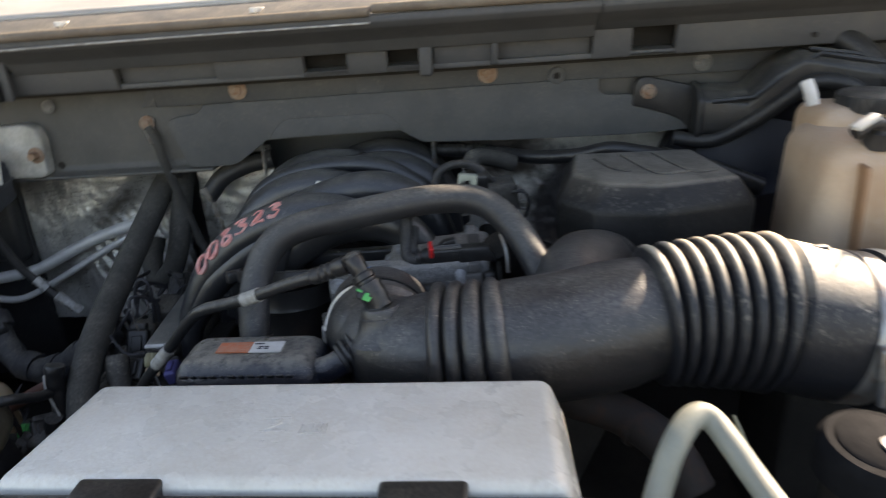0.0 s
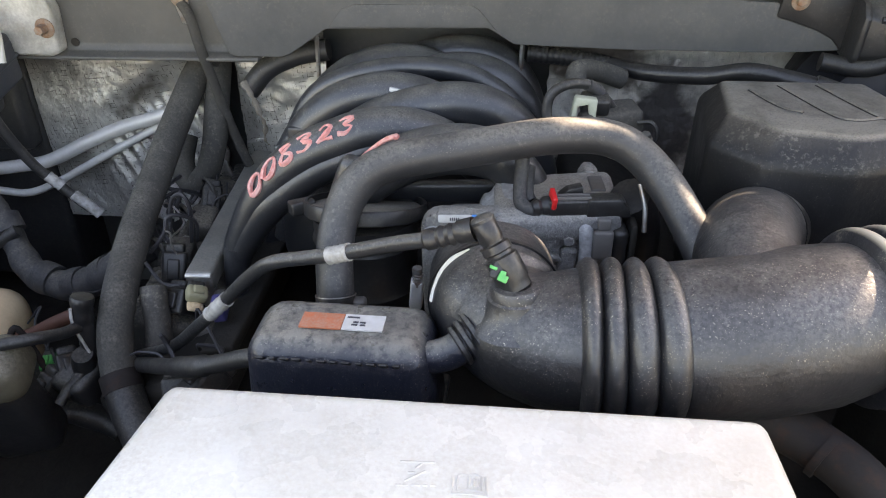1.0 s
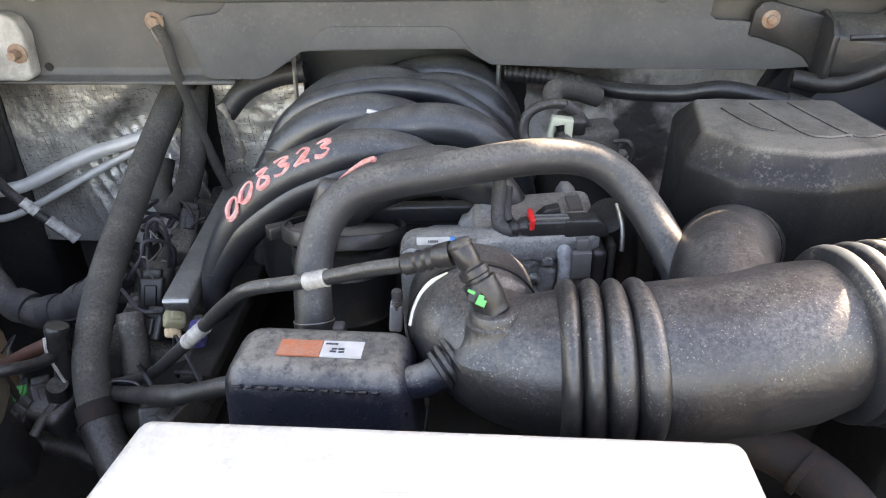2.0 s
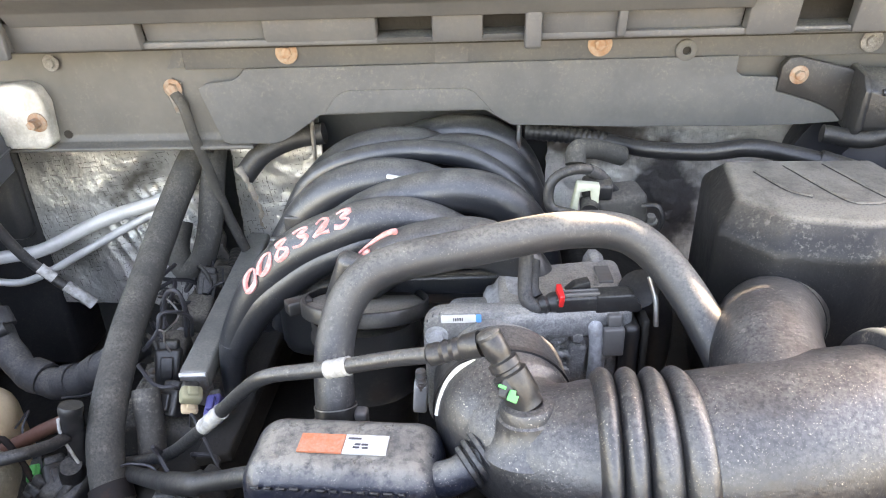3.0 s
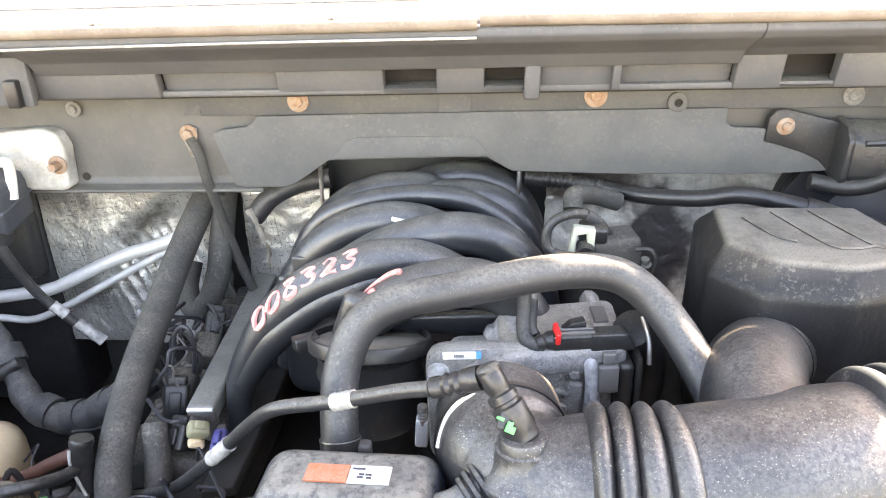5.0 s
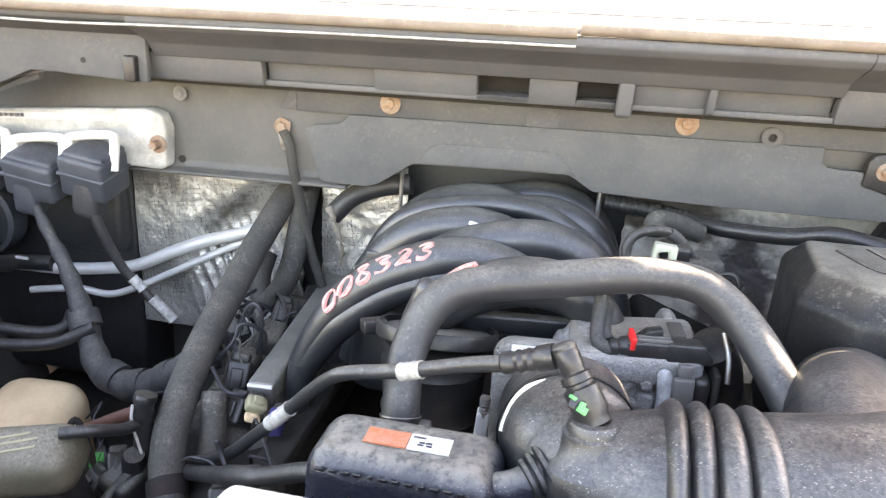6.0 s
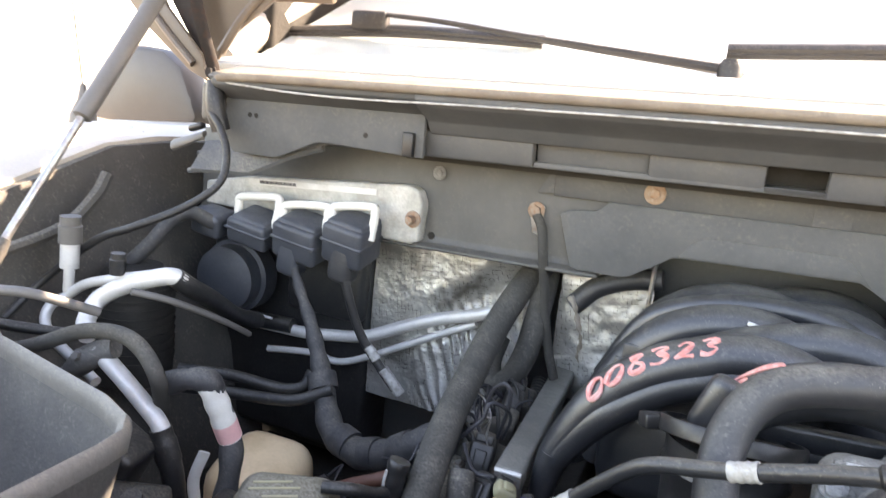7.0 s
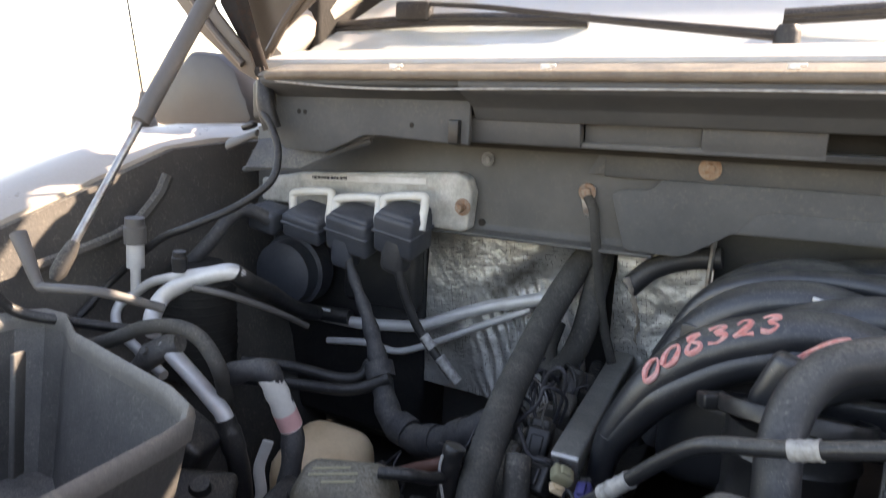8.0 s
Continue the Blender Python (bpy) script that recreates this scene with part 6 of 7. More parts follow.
connector((-0.103, 0.757, 1.120), (64, 8, 14), M_CONNECTOR, "black ribbed injector connector", (0.024, 0.036, 0.020), (-1,))
connector((-0.080, 0.712, 1.112), (50, -10, -18), M_CONNECTOR, "black injector connector in a rubber boot", (0.024, 0.026, 0.024), ())
connector((-0.128, 0.800, 1.104), (58, -14, -25), M_CONDUIT, "black injector wiring connector", (0.022, 0.034, 0.020), (-1, 1))
connector((-0.118, 0.905, 1.122), (48, 18, 20), M_CONDUIT, "black injector wiring connector", (0.022, 0.034, 0.020), (1,))

valve_cover = thing("valve_cover", (-0.12, 0.86, 0.97), "dull grey dusty valve cover beside the rail", "valve cover")
part("cover", block((0.092, 0.330, 0.110), pose(-0.112, 0.862, 1.040, 0, 14, 4), 0.014, 4), M_LINER, valve_cover)
part("cover_rib", block((0.010, 0.318, 0.012), pose(-0.140, 0.862, 1.096, 0, 14, 4), 0.004), M_LINER, valve_cover)
for y in (0.795, 0.868, 0.938):
    coil = thing("ignition_coil", (-0.108, y, 1.09), "grey-black ignition coil bolted to the valve cover", "ignition coil", "ignition coils")
    part("body", block((0.034, 0.046, 0.034), pose(-0.116, y, 1.108, 14, 10, 8), 0.006, taper=(0.86, 0.88)), M_LINER, coil)
    part("tab", block((0.020, 0.022, 0.005), pose(-0.126, y - 0.028, 1.102, 14, 10, 8), 0.002), M_LINER, coil)
    part("bolt", hex_bolt((-0.126, y - 0.030, 1.104), (0, -0.3, 1), 0.0042, 0.005, 0.006), M_STEEL, coil)
    part("pigtail", sweep([(-0.122, y - 0.010, 1.120), (-0.130, y - 0.016, 1.138), (-0.124, y - 0.026, 1.148), (-0.113, y - 0.034, 1.140), (-0.108, y - 0.040, 1.118)], 0.0024, 6, 8), M_CONDUIT, coil)

rng = random.Random(4)
loose = thing("injector_wiring", (-0.10, 0.85, 1.07), "tangle of thin dark wires beside the rail cover", "wiring")
# The few steel wires stand in for bright glints in the tangle.
for mat_of, r, pts in ((M_WIRE, 0.0022, ((-0.114, 0.790, 1.158), (-0.106, 0.785, 1.184), (-0.094, 0.780, 1.196), (-0.087, 0.780, 1.190), (-0.088, 0.785, 1.168), (-0.098, 0.795, 1.130))),
                       (M_WIRE, 0.0020, ((-0.122, 0.752, 1.142), (-0.103, 0.752, 1.166), (-0.099, 0.756, 1.182), (-0.090, 0.768, 1.178), (-0.084, 0.785, 1.160), (-0.094, 0.800, 1.128))),
                       (M_STEEL, 0.0010, ((-0.0945, 0.740, 1.176), (-0.0915, 0.742, 1.172), (-0.0950, 0.746, 1.156), (-0.0940, 0.750, 1.143))),
                       (M_WIRE, 0.0018, ((-0.1028, 0.706, 1.161), (-0.0932, 0.706, 1.140), (-0.0846, 0.706, 1.1355), (-0.0740, 0.708, 1.134), (-0.070, 0.724, 1.110)))):
    part("wire", sweep(pts, r, 6, 8), mat_of, loose)
for k in range(9):
    p = [Vector((rng.uniform(-0.150, -0.105), rng.uniform(0.74, 0.98), 1.112 + rng.uniform(0, 0.02)))]
    for j in range(4):
        p.append(p[-1] + Vector((rng.uniform(-0.020, 0.016), rng.uniform(-0.032, 0.036), rng.uniform(-0.018, 0.022))))
    part("wire", sweep(p, rng.choice((0.0012, 0.0018, 0.0026)), 5, 6), M_WIRE if k % 5 else M_STEEL, loose)
hose_thing("breather_duct", [(-0.1000, 0.704, 1.134), (-0.0975, 0.696, 1.124), (-0.0950, 0.690, 1.108), (-0.0940, 0.682, 1.088), (-0.0960, 0.672, 1.060)], 0.0125, M_LINER, "dull grey flattened rubber duct", "duct", "duct")
hose_thing("wire_conduit", [(-0.11, 1.0, 1.12), (-0.105, 0.92, 1.085), (-0.115, 0.84, 1.075), (-0.110, 0.76, 1.07), (-0.09, 0.70, 1.075)], 0.010, M_CONDUIT, "black corrugated injector conduit", "conduit", "conduit", corrugated=60)

# ---- lower passenger side ----
tray = thing("battery_tray", (-0.46, 0.45, 1.05), "empty open black plastic battery tray with a thick rim", "battery tray")
RIM = [(-0.293, 0.482), (-0.298, 0.507), (-0.315, 0.525), (-0.357, 0.541), (-0.439, 0.556), (-0.520, 0.571), (-0.545, 0.575), (-0.606, 0.606), (-0.640, 0.604), (-0.66, 0.58), (-0.66, 0.24), (-0.62, 0.215), (-0.32, 0.225), (-0.286, 0.26), (-0.287, 0.388)]
bm = bmesh.new()
cx, cy = -0.47, 0.40
loops = []
for z, k in ((1.02, 0.80), (1.186, 0.985), (1.186, 0.955), (1.03, 0.74)):
    loops.append([bm.verts.new((cx + (x - cx) * k, cy + (y - cy) * k, z)) for x, y in RIM])
for a, b in zip(loops, loops[1:]):
    for i in range(len(RIM)):
        bm.faces.new((a[i], a[(i + 1) % len(RIM)], b[(i + 1) % len(RIM)], b[i]))
bm.faces.new(loops[0])
bm.faces.new(loops[-1])
part("tub", bm, M_TRAY, tray, smooth=30)
rim = bmesh.new()
bands = [[rim.verts.new((cx + (x - cx) * k, cy + (y - cy) * k, z)) for x, y in RIM] for k, z in ((0.992, 1.178), (1.000, 1.186), (0.994, 1.194), (0.975, 1.1975), (0.950, 1.194), (0.940, 1.187), (0.944, 1.178))]
for a, b in zip(bands, bands[1:] + bands[:1]):
    for i in range(len(RIM)):
        rim.faces.new((a[i], a[(i + 1) % len(RIM)], b[(i + 1) % len(RIM)], b[i]))
part("rim", rim, M_RIM, tray)
part("inner_rib", block((0.006, 0.02, 0.13), pose(-0.585, 0.53, 1.11, -10, 0, 30), 0.002), M_TRAY, tray)

shroud = thing("fan_shroud", (-0.1, 0.25, 1.1), "dark grey rounded plastic radiator shroud", "shroud")
part("cover", block((0.16, 0.20, 0.20), pose(-0.085, 0.262, 1.172, 0, 0, 6), 0.045, 6), M_BOX, shroud)

capt = thing("reservoir_cap", (-0.195, 0.575, 1.10), "dirty grey reservoir cap with worn yellow print", "cap")
CP = Matrix.Translation((-0.216, 0.596, 1.112)) @ pose(0, 0, 0, 14, -6, 14)
part("cap", block((0.094, 0.060, 0.046), CP, 0.018, 5, taper=(0.92, 0.9)), material("grimy_olive_plastic", (0.085, 0.075, 0.052), 0.55, second=(0.15, 0.132, 0.085), scale=45, dust=0.4, bump=0.4), capt)
for dx, dy, w in ((-0.010, 0.006, 0.034), (-0.006, -0.001, 0.044), (0.002, -0.009, 0.030)):
    part("print_bar", block((w, 0.0022, 0.0008), CP @ pose(dx, dy, 0.0232, 0, 0, 8), 0), M_YELLOW, capt, "worn yellow print bar")
part("neck", block((0.062, 0.042, 0.10), CP @ pose(0, 0, -0.068), 0.012), M_CONDUIT, capt)

tan = thing("plastic_reservoir", (-0.345, 0.76, 0.92), "tan plastic reservoir low beside the engine", "reservoir")
part("tank", block((0.110, 0.12, 0.15), pose(-0.388, 0.785, 0.958, 8, 4, 10), 0.035, 5), M_TAN, tan)
# Bright daylight at this edge is put into a white colour.
part("bracket", sweep([(-0.40, 0.70, 1.06), (-0.405, 0.69, 1.03), (-0.398, 0.685, 1.0), (-0.41, 0.68, 0.97)], 0.0065, 6, 10, squash=0.5), M_WHITE, tan, "bracket edge, white to stand in for the daylight there")
part("filler", lathe((-0.30, 0.72, 1.0), (-0.295, 0.71, 1.03), [(0, 0.02), (1, 0.018)], 18), M_TAN, tan)

hose_thing("drain_hose", [(-0.160, 0.69, 1.118), (-0.1727, 0.68, 1.1133), (-0.1959, 0.68, 1.1009), (-0.2176, 0.68, 1.0883), (-0.2433, 0.68, 1.0764), (-0.285, 0.685, 1.060)], 0.0066, material("red_brown_rubber", (0.11, 0.042, 0.026), 0.6, second=(0.07, 0.03, 0.022), scale=40), "red-brown rubber drain hose", "hose")
stub_loom = hose_thing("taped_loom", [(-0.1440, 0.662, 1.150), (-0.1455, 0.660, 1.142), (-0.1482, 0.660, 1.124), (-0.1480, 0.660, 1.090)], lambda s: 0.0098 + 0.0006 * math.sin(24 * s), M_CONNECTOR, "short taped loom end with a pale split edge", "wiring harness", "loom")
part("split_edge", sweep([(-0.1510, 0.6505, 1.144), (-0.1530, 0.6500, 1.128), (-0.1495, 0.6492, 1.112), (-0.1450, 0.6495, 1.092)], 0.0014, 6, 8), M_OLDTAPE, stub_loom, "pale split edge")
hose_thing("edge_bracket", [(-0.235, 0.64, 1.04), (-0.228, 0.645, 1.075), (-0.220, 0.66, 1.11), (-0.207, 0.66, 1.075), (-0.20, 0.655, 1.045)], 0.003, M_BROWN, "thin rusty steel bracket", "bracket", "wire_edge")
connector((-0.205, 0.665, 1.062), (10, 0, 20), M_GREEN, "green tipped wiring connector", (0.012, 0.018, 0.010))
for at, turn, size in (((-0.245, 0.665, 1.035), (0, 20, 30), (0.05, 0.04, 0.03)), ((-0.160, 0.655, 1.060), (20, 0, -20), (0.04, 0.05, 0.035)), ((-0.29, 0.62, 1.05), (0, 10, 10), (0.06, 0.05, 0.05)),
                       ((-0.42, 0.60, 1.09), (0, 30, 10), (0.05, 0.05, 0.06)), ((-0.375, 0.58, 1.05), (20, 10, 40), (0.06, 0.05, 0.06))):
    sw = thing("sensor_housing", at, "dirty black sensor housing", "sensor", "sensor housings")
    part("shell", block(size, Matrix.Translation(at) @ pose(0, 0, 0, *turn), 0.008), M_CONDUIT, sw)
    part("stub", lathe(at, Vector(at) + Vector((0.01, -0.01, 0.035)), [(0, 0.011), (0.8, 0.011), (1, 0.009)], 14), M_CONDUIT, sw)
CLUT = [(-0.175, 0.655, 1.065), (-0.115, 0.61, 1.12), (-0.197, 0.645, 1.047), (-0.098, 0.58, 1.117)]
for k, (at, turn) in enumerate(zip(CLUT[::2], ((30, 10, 40), (50, 0, -30)))):
    connector(at, turn, M_CONNECTOR, "black wiring connector below the heater hose", (0.022, 0.032, 0.018), (1,) if k == 1 else ())
hose_thing("taped_loom", [(-0.253, 0.64, 0.981), (-0.221, 0.64, 1.008), (-0.196, 0.65, 1.012), (-0.175, 0.66, 0.999), (-0.147, 0.66, 0.982)], lambda s: 0.0125 + 0.001 * math.sin(19 * s), M_CONDUIT, "black tape-wrapped loom beside the battery tray", "wiring harness", "loom")
for at, turn in zip([(-0.014, 0.6, 1.112), (-0.038, 0.6, 1.098)], ((20, -15, -40), (60, 0, 20))):
    connector(at, turn, M_CONDUIT, "black wiring connector low beside the heater hose", (0.026, 0.034, 0.024))
hose_thing("engine_wire", [(-0.148, 0.66, 1.082), (-0.153, 0.645, 1.076), (-0.164, 0.63, 1.064), (-0.169, 0.62, 1.055)], 0.0050, M_CONDUIT, "black wire crossing below the heater hose", "wire", "wire")
hose_thing("engine_wire", [(-0.184, 0.6, 1.142), (-0.161, 0.61, 1.142), (-0.154, 0.635, 1.128), (-0.15, 0.66, 1.117), (-0.148, 0.71, 1.079)], 0.0055, M_CONDUIT, "thin black wire over the tan reservoir", "wire", "wire")
hose_thing("fender_wire", [(-0.665, 0.50, 1.25), (-0.655, 0.54, 1.24), (-0.645, 0.57, 1.20), (-0.60, 0.61, 1.185), (-0.56, 0.66, 1.17)], 0.006, M_CONDUIT, "black wire along the fender liner", "cable", "cable")
acc = thing("accumulator", (-0.66, 0.80, 1.05), "dark finned accumulator behind the pipes", "accumulator")
part("body", lathe((-0.62, 0.80, 1.06), (-0.62, 0.80, 1.215), [(0, 0.05), (0.85, 0.05), (1, 0.035)] , 28), M_GRIME_SHADE, acc)
for k in range(9):
    part("fin", lathe((-0.62, 0.80, 1.09 + 0.012 * k), (-0.62, 0.80, 1.094 + 0.012 * k), [(0, 0.0515), (1, 0.0515)], 24), M_GRIME_SHADE, acc)

hose_thing("cable_bracket", [(-0.612, 0.562, 1.292), (-0.5946, 0.56, 1.269), (-0.580, 0.56, 1.2435), (-0.565, 0.56, 1.243), (-0.531, 0.565, 1.246), (-0.505, 0.58, 1.244), (-0.48, 0.63, 1.22)], lambda s: 0.0085 - 0.0035 * min(1, 3 * s), M_DARKPLASTIC, "grey cable bracket beside the battery tray", "bracket", "strip")

# ---- driver's side ----
CONDUIT = [(0.26, 0.99, 1.292), (0.308, 0.98, 1.291), (0.35, 0.96, 1.29), (0.388, 0.93, 1.292), (0.438, 0.9, 1.3), (0.475, 0.88, 1.312), (0.51, 0.87, 1.309), (0.533, 0.86, 1.306), (0.562, 0.850, 1.299), (0.60, 0.842, 1.288), (0.645, 0.84, 1.270)]
long_conduit = hose_thing("wire_conduit", CONDUIT, 0.0092, M_CONNECTOR, "thick black conduit along the firewall", "conduit", "conduit", 10)
part("corrugated_end", sweep(CONDUIT[:3], lambda s: 0.0098 + 0.0007 * math.sin(90 * s), 36, 18), M_CONDUIT, long_conduit, "corrugated end of the conduit")
part("end_sleeve", sweep(CONDUIT[7:], 0.0116, 6, 18), M_CONNECTOR, long_conduit, "black end sleeve")
hose_thing("vacuum_hose", [(0.361, 0.93, 1.284), (0.332, 0.92, 1.295), (0.308, 0.9, 1.301), (0.306, 0.89, 1.289)], 0.0108, M_FOAM, "grey-black vacuum hose elbow", "hose")
cps = thing("solenoid_valve", (0.318, 0.80, 1.25), "black solenoid valve with a pale clip on the manifold", "solenoid")
part("body", block((0.050, 0.040, 0.036), pose(0.333, 0.805, 1.280, 0, -6, 6), 0.006), M_FOAM, cps)
part("pale_clip", prism([(-0.010, -0.014), (-0.004, -0.014), (-0.003, 0.004), (0.006, 0.006), (0.008, -0.010), (0.014, -0.010), (0.014, 0.011), (-0.006, 0.013)], 0.010, facing(0.2985, 0.788, 1.3010), bevel=0.0015), M_CREAM, cps, "pale cream retaining clip")
part("plug", block((0.026, 0.020, 0.016), pose(0.3120, 0.792, 1.3040, 10, 0, 0), 0.003), M_CONDUIT, cps)
part("nozzle", lathe((0.306, 0.788, 1.292), (0.304, 0.772, 1.289), [(0, 0.009), (1, 0.008)], 16), M_CONDUIT, cps)
part("wire", sweep([(0.334, 0.806, 1.292), (0.321, 0.8, 1.307), (0.303, 0.79, 1.322), (0.284, 0.782, 1.324), (0.2705, 0.778, 1.316), (0.2675, 0.775, 1.302), (0.2720, 0.772, 1.292), (0.290, 0.770, 1.288)], 0.0047, 6, 12), M_CONDUIT, cps)
part("tape_wrap", sweep([(0.3205, 0.8, 1.3075), (0.312, 0.795, 1.3165), (0.303, 0.79, 1.3222)], lambda s: 0.0054 + 0.0003 * math.sin(40 * s), 6, 12), M_TAPE, cps)
part("stud", hex_bolt((0.365, 0.80, 1.268), (0, -0.3, 1), 0.005, 0.007, 0.007), M_RAIL, cps)
part("wire", sweep([(0.352, 0.785, 1.290), (0.364, 0.780, 1.292), (0.370, 0.778, 1.280), (0.366, 0.780, 1.262)], 0.0022, 6, 8), M_CONDUIT, cps)
hose_thing("coolant_hose", [(0.330, 0.675, 1.27), (0.348, 0.695, 1.235), (0.352, 0.70, 1.19), (0.345, 0.70, 1.14)], 0.0165, M_CONNECTOR, "black hose behind the throttle body", "hose")
hose_thing("steel_pipe", [(0.335, 0.668, 1.285), (0.340, 0.660, 1.268), (0.341, 0.654, 1.250)], 0.0020, M_STEEL, "thin bare steel pipe", "pipe", "pipe")

bracket = thing("cowl_bracket", (0.55, 0.95, 1.34), "black steel bracket bolted to the cowl", "bracket")
part("plate", prism([(0.514, 1.352), (0.515, 1.378), (0.521, 1.386), (0.530, 1.388), (0.583, 1.376), (0.604, 1.368), (0.604, 1.316), (0.590, 1.318), (0.577, 1.331), (0.560, 1.339), (0.527, 1.349)], 0.010, facing(0, 0.952, 0), bevel=0.002), M_CONDUIT, bracket)
part("bolt", hex_bolt((0.533, 0.942, 1.3695), (0, -1, 0), 0.0055, 0.006, 0.0095), M_RUSTY, bracket, "rusty hex bolt head")


def channel(rows, bm=None):
    """A moulded duct: each row is its centre, its depth and its height; the section is a chamfered rectangle that stays upright."""
    bm = bm or bmesh.new()
    rings = []
    for c, d, h in rows:
        cut = 0.22 * min(d, h)
        sec = [(-d / 2, -h / 2 + cut), (-d / 2, h / 2 - cut), (-d / 2 + cut, h / 2), (d / 2 - cut, h / 2), (d / 2, h / 2 - cut), (d / 2, -h / 2 + cut), (d / 2 - cut, -h / 2), (-d / 2 + cut, -h / 2)]
        lean = 0.0 if c[0] < 0.66 else -0.25
        rings.append([bm.verts.new((c[0] + lean * b, c[1] + a, c[2] + b + (0.22 * a if c[0] < 0.66 else 0.0))) for a, b in sec])
    for a, b in zip(rings, rings[1:]):
        for k in range(8):
            bm.faces.new((a[k], a[(k + 1) % 8], b[(k + 1) % 8], b[k]))
    bm.faces.new(rings[0])
    bm.faces.new(rings[-1])
    bmesh.ops.recalc_face_normals(bm, faces=bm.faces)
    bmesh.ops.bevel(bm, geom=list(bm.edges), offset=0.003, segments=2, profile=0.5, affect="EDGES")
    return bm


duct = thing("plastic_duct", (0.66, 0.91, 1.33), "black ribbed plastic duct running to the driver's side fender", "duct")
part("shell", channel([((0.592, 0.938, 1.345), 0.044, 0.058), ((0.646, 0.932, 1.346), 0.056, 0.054), ((0.676, 0.922, 1.374), 0.062, 0.056), ((0.700, 0.912, 1.392), 0.066, 0.056), ((0.780, 0.880, 1.378), 0.075, 0.060), ((0.90, 0.84, 1.350), 0.08, 0.06)]), M_BLACK, duct)
part("end_flange", channel([((0.588, 0.937, 1.345), 0.050, 0.064), ((0.596, 0.937, 1.345), 0.050, 0.064)]), M_BLACK, duct)
part("bead", sweep([(0.605, 0.912, 1.359), (0.650, 0.900, 1.365), (0.684, 0.890, 1.396), (0.712, 0.879, 1.416), (0.79, 0.845, 1.403), (0.90, 0.80, 1.375)], 0.0035, 5, 8, smooth_line=False), M_BLACK, duct)
part("rib", sweep([(0.700, 0.885, 1.421), (0.79, 0.862, 1.409), (0.90, 0.82, 1.382)], 0.003, 5, 8, smooth_line=False), M_BLACK, duct)
hose_thing("brake_hose", [(0.565, 0.93, 1.311), (0.611, 0.92, 1.309), (0.65, 0.9, 1.335), (0.684, 0.88, 1.368), (0.703, 0.87, 1.385), (0.737, 0.86, 1.382), (0.784, 0.86, 1.355)], 0.0095, M_CONDUIT, "black hose running below the plastic duct", "hose")
hose_thing("overflow_pipe", [(0.741, 0.9, 1.431), (0.76, 0.88, 1.414), (0.788, 0.84, 1.377)], 0.014, M_CONDUIT, "black pipe end beside the cowl", "hose")
boost = thing("brake_booster", (0.68, 0.98, 1.2), "large dark blue-black brake booster drum", "brake booster")
part("rim", lathe((0.6905, 1.005, 1.2335), (0.689, 0.985, 1.2330), [(0, 0.128), (0.3, 0.130), (0.7, 0.130), (1, 0.126)], 44), M_BOOSTER, boost)
part("hub", lathe((0.677, 0.91, 1.2285), (0.672, 0.86, 1.2265), [(0, 0.045), (0.6, 0.043), (1, 0.03)], 28), M_BOOSTER, boost)
part("drum", lathe((0.69, 1.06, 1.235), (0.675, 0.90, 1.228), [(0, 0.12), (0.5, 0.125), (0.55, 0.118), (0.85, 0.105), (1, 0.05)], 44), M_BOOSTER, boost)

bottle = thing("coolant_reservoir", (0.71, 0.69, 1.12), "yellowed translucent coolant reservoir with a black ridged cap", "reservoir")
part("tank", block((0.205, 0.130, 0.150), pose(0.725, 0.705, 1.291, 0, 0, -3), 0.024, 5, taper=(0.95, 0.95)), M_BEIGE, bottle)
part("shoulder", block((0.150, 0.075, 0.05), pose(0.722, 0.757, 1.358), 0.018, 5), M_BEIGE, bottle)
part("cap", lathe((0.704, 0.745, 1.376), (0.704, 0.745, 1.395), [(0, 0.028), (0.1, 0.0325), (0.85, 0.0325), (1, 0.029)], 40), M_BLACK, bottle, "black ridged screw cap")
for k in range(24):
    a = 2 * math.pi * k / 24
    part("cap_rib", block((0.0022, 0.003, 0.013), pose(0.704 + 0.0325 * math.cos(a), 0.745 + 0.0325 * math.sin(a), 1.385, 0, 0, math.degrees(a)), 0.001), M_BLACK, bottle)
part("valve", lathe((0.668, 0.662, 1.360), (0.668, 0.660, 1.384), [(0, 0.013), (0.6, 0.013), (0.7, 0.009), (1, 0.009)], 16), M_CONDUIT, bottle, "black outlet valve")
part("valve_arm", sweep([(0.672, 0.660, 1.380), (0.655, 0.652, 1.384), (0.640, 0.648, 1.376)], 0.006, 5, 10), M_CONDUIT, bottle)
part("valve_clip", block((0.024, 0.010, 0.005), pose(0.648, 0.649, 1.386, 0, -24, 20), 0.0015), M_WHITE, bottle, "white plastic valve clip")
part("valve_hose", sweep([(0.672, 0.660, 1.380), (0.695, 0.655, 1.386), (0.73, 0.65, 1.380), (0.80, 0.645, 1.36)], 0.0065, 5, 10), M_CONDUIT, bottle)
part("tray", block((0.20, 0.12, 0.32), pose(0.725, 0.715, 1.060), 0.01), M_GRIME_SHADE, bottle, "dark tray under the reservoir")
part("seam", block((0.004, 0.136, 0.12), pose(0.655, 0.700, 1.290, 0, -2, -3), 0.0015), M_SEAM, bottle)
hose_thing("white_strap", [(0.634, 0.738, 1.408), (0.637, 0.733, 1.398), (0.640, 0.730, 1.386)], 0.0060, M_LABEL, "white tape band on a hose", "tape", "band", 5, 12)

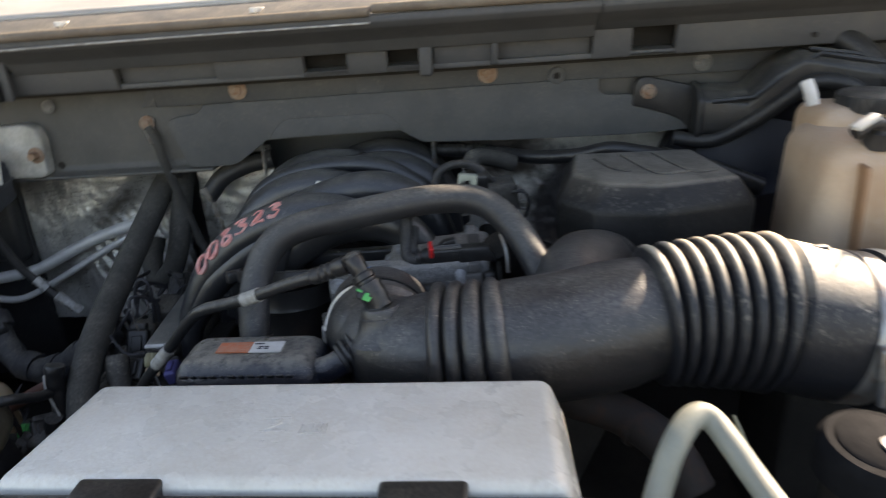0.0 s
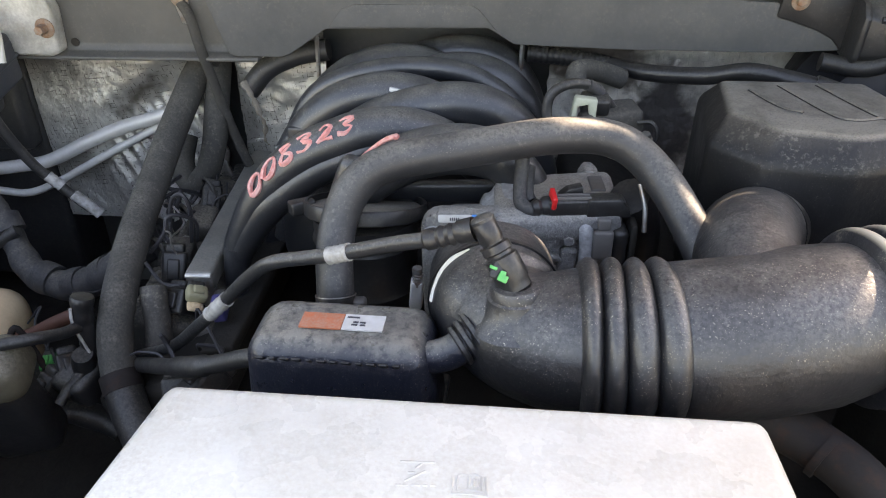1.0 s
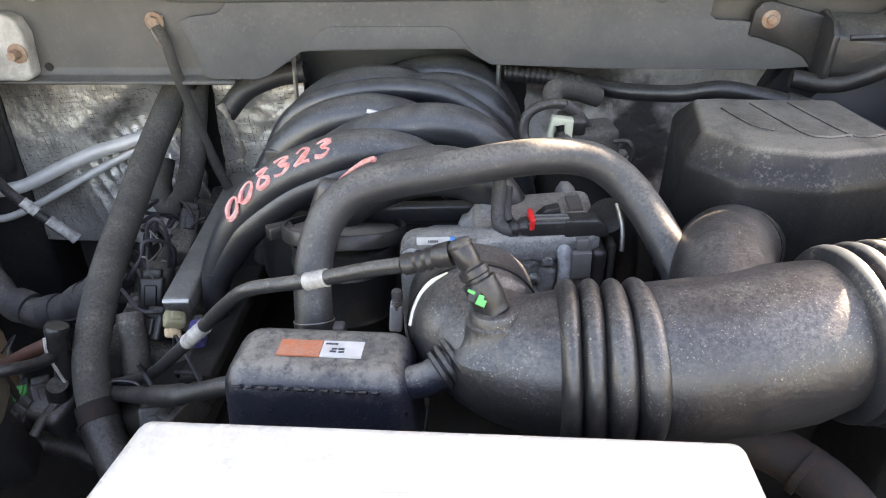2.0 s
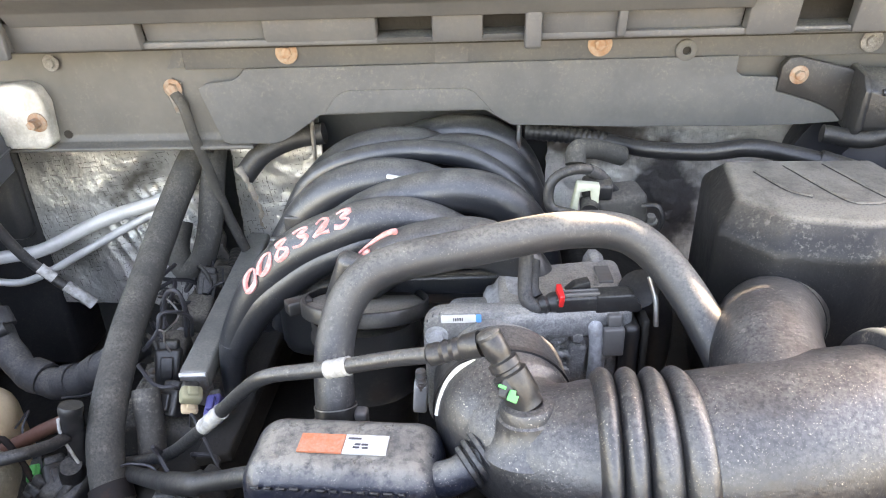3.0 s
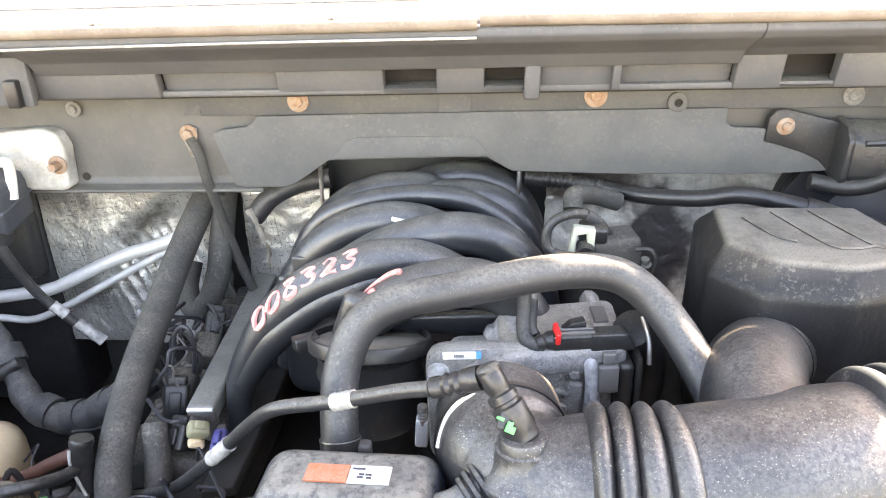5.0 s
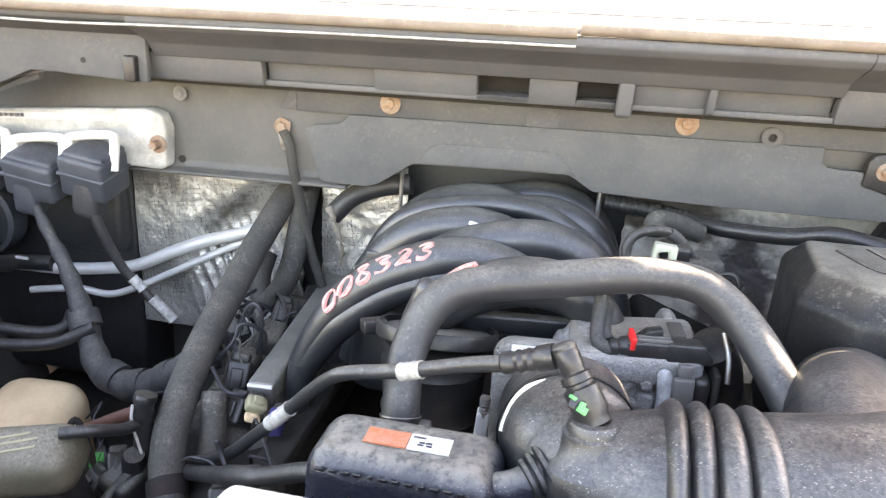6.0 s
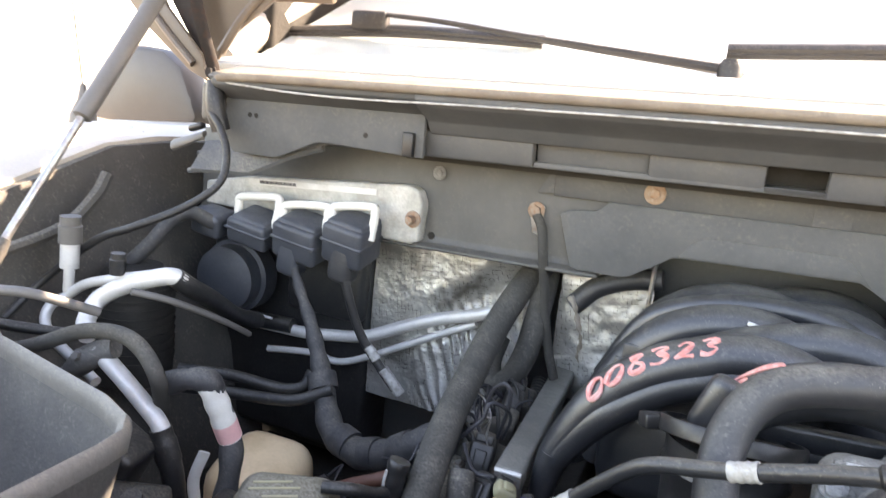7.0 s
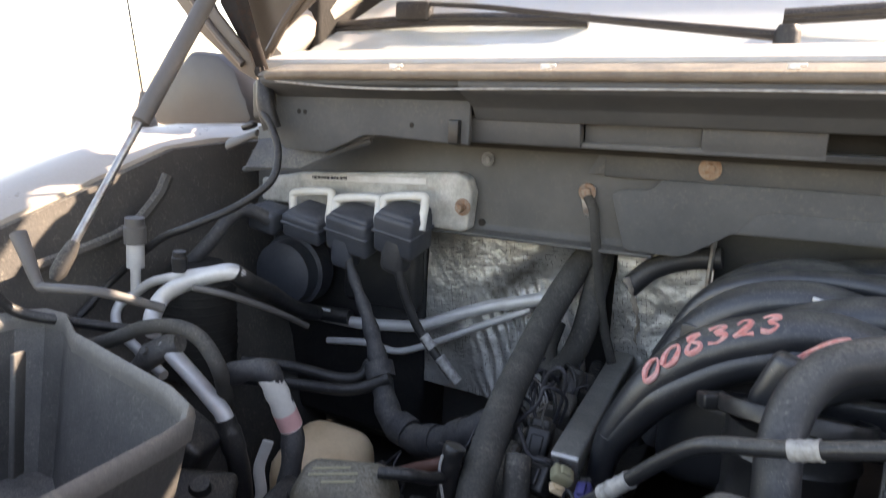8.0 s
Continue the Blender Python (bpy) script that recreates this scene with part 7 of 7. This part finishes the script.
pale = hose_thing("pale_tube_loop", [(0.406, 0.345, 1.244), (0.411, 0.352, 1.257), (0.418, 0.36, 1.273), (0.428, 0.37, 1.283), (0.437, 0.375, 1.285), (0.444, 0.372, 1.281), (0.450, 0.36, 1.275), (0.457, 0.345, 1.267), (0.464, 0.325, 1.261)], 0.0072, M_PALE, "bent pale nylon tube rising in a loop", "tube", "tube", 8, 18)
part("collar", sweep([(0.404, 0.340, 1.236), (0.406, 0.345, 1.244)], 0.0086, 3, 18), M_CONNECTOR, pale, "black collar at the foot of the tube")
low_hose = hose_thing("lower_hose", [(0.38, 0.52, 1.2), (0.422, 0.5, 1.195), (0.449, 0.47, 1.189), (0.466, 0.45, 1.164)], 0.016, M_BROWN, "brown-black lower radiator hose", "hose", "hose")
LH = [(0.38, 0.52, 1.2), (0.422, 0.5, 1.195), (0.449, 0.47, 1.189), (0.466, 0.45, 1.164)]
for k in (1, 2):
    p, q = Vector(LH[k]), Vector(LH[k + 1])
    part("hose_clamp", sweep([p.lerp(q, 0.30), p.lerp(q, 0.36), p.lerp(q, 0.42)], 0.0172, 2, 22), M_BROWN, low_hose, "rusty spring clamp")
cap2 = thing("filler_cap", (0.566, 0.418, 1.21), "black round filler cap with a worn top", "cap")
part("cap", lathe((0.566, 0.418, 1.205), (0.567, 0.416, 1.232), [(0, 0.036), (0.70, 0.037), (0.86, 0.0355), (1, 0.033)], 36), M_CAP, cap2)
part("cap_disc", lathe((0.5668, 0.4165, 1.2300), (0.5670, 0.4160, 1.2345), [(0, 0.027), (0.6, 0.027), (1, 0.0245)], 32), M_CAP, cap2)
part("worn_patch", lathe((0.5705, 0.4100, 1.2340), (0.5706, 0.4099, 1.2349), [(0, 0.0085), (1, 0.0078)], 20), M_DARKPLASTIC, cap2, "worn pale patch on the cap")
part("neck", lathe((0.566, 0.418, 1.10), (0.566, 0.418, 1.206), [(0, 0.028), (1, 0.028)], 24), M_GRIME_SHADE, cap2)
for k, p in enumerate(([(0.495, 0.47, 1.215), (0.500, 0.45, 1.20), (0.508, 0.44, 1.17)], [(0.44, 0.335, 1.245), (0.448, 0.333, 1.22), (0.45, 0.33, 1.19)])):
    hose_thing("loose_wire", p, 0.0014, M_YELLOW if k != 1 else M_PALE, "thin yellowed wire end", "wire", "wire", 6, 8)
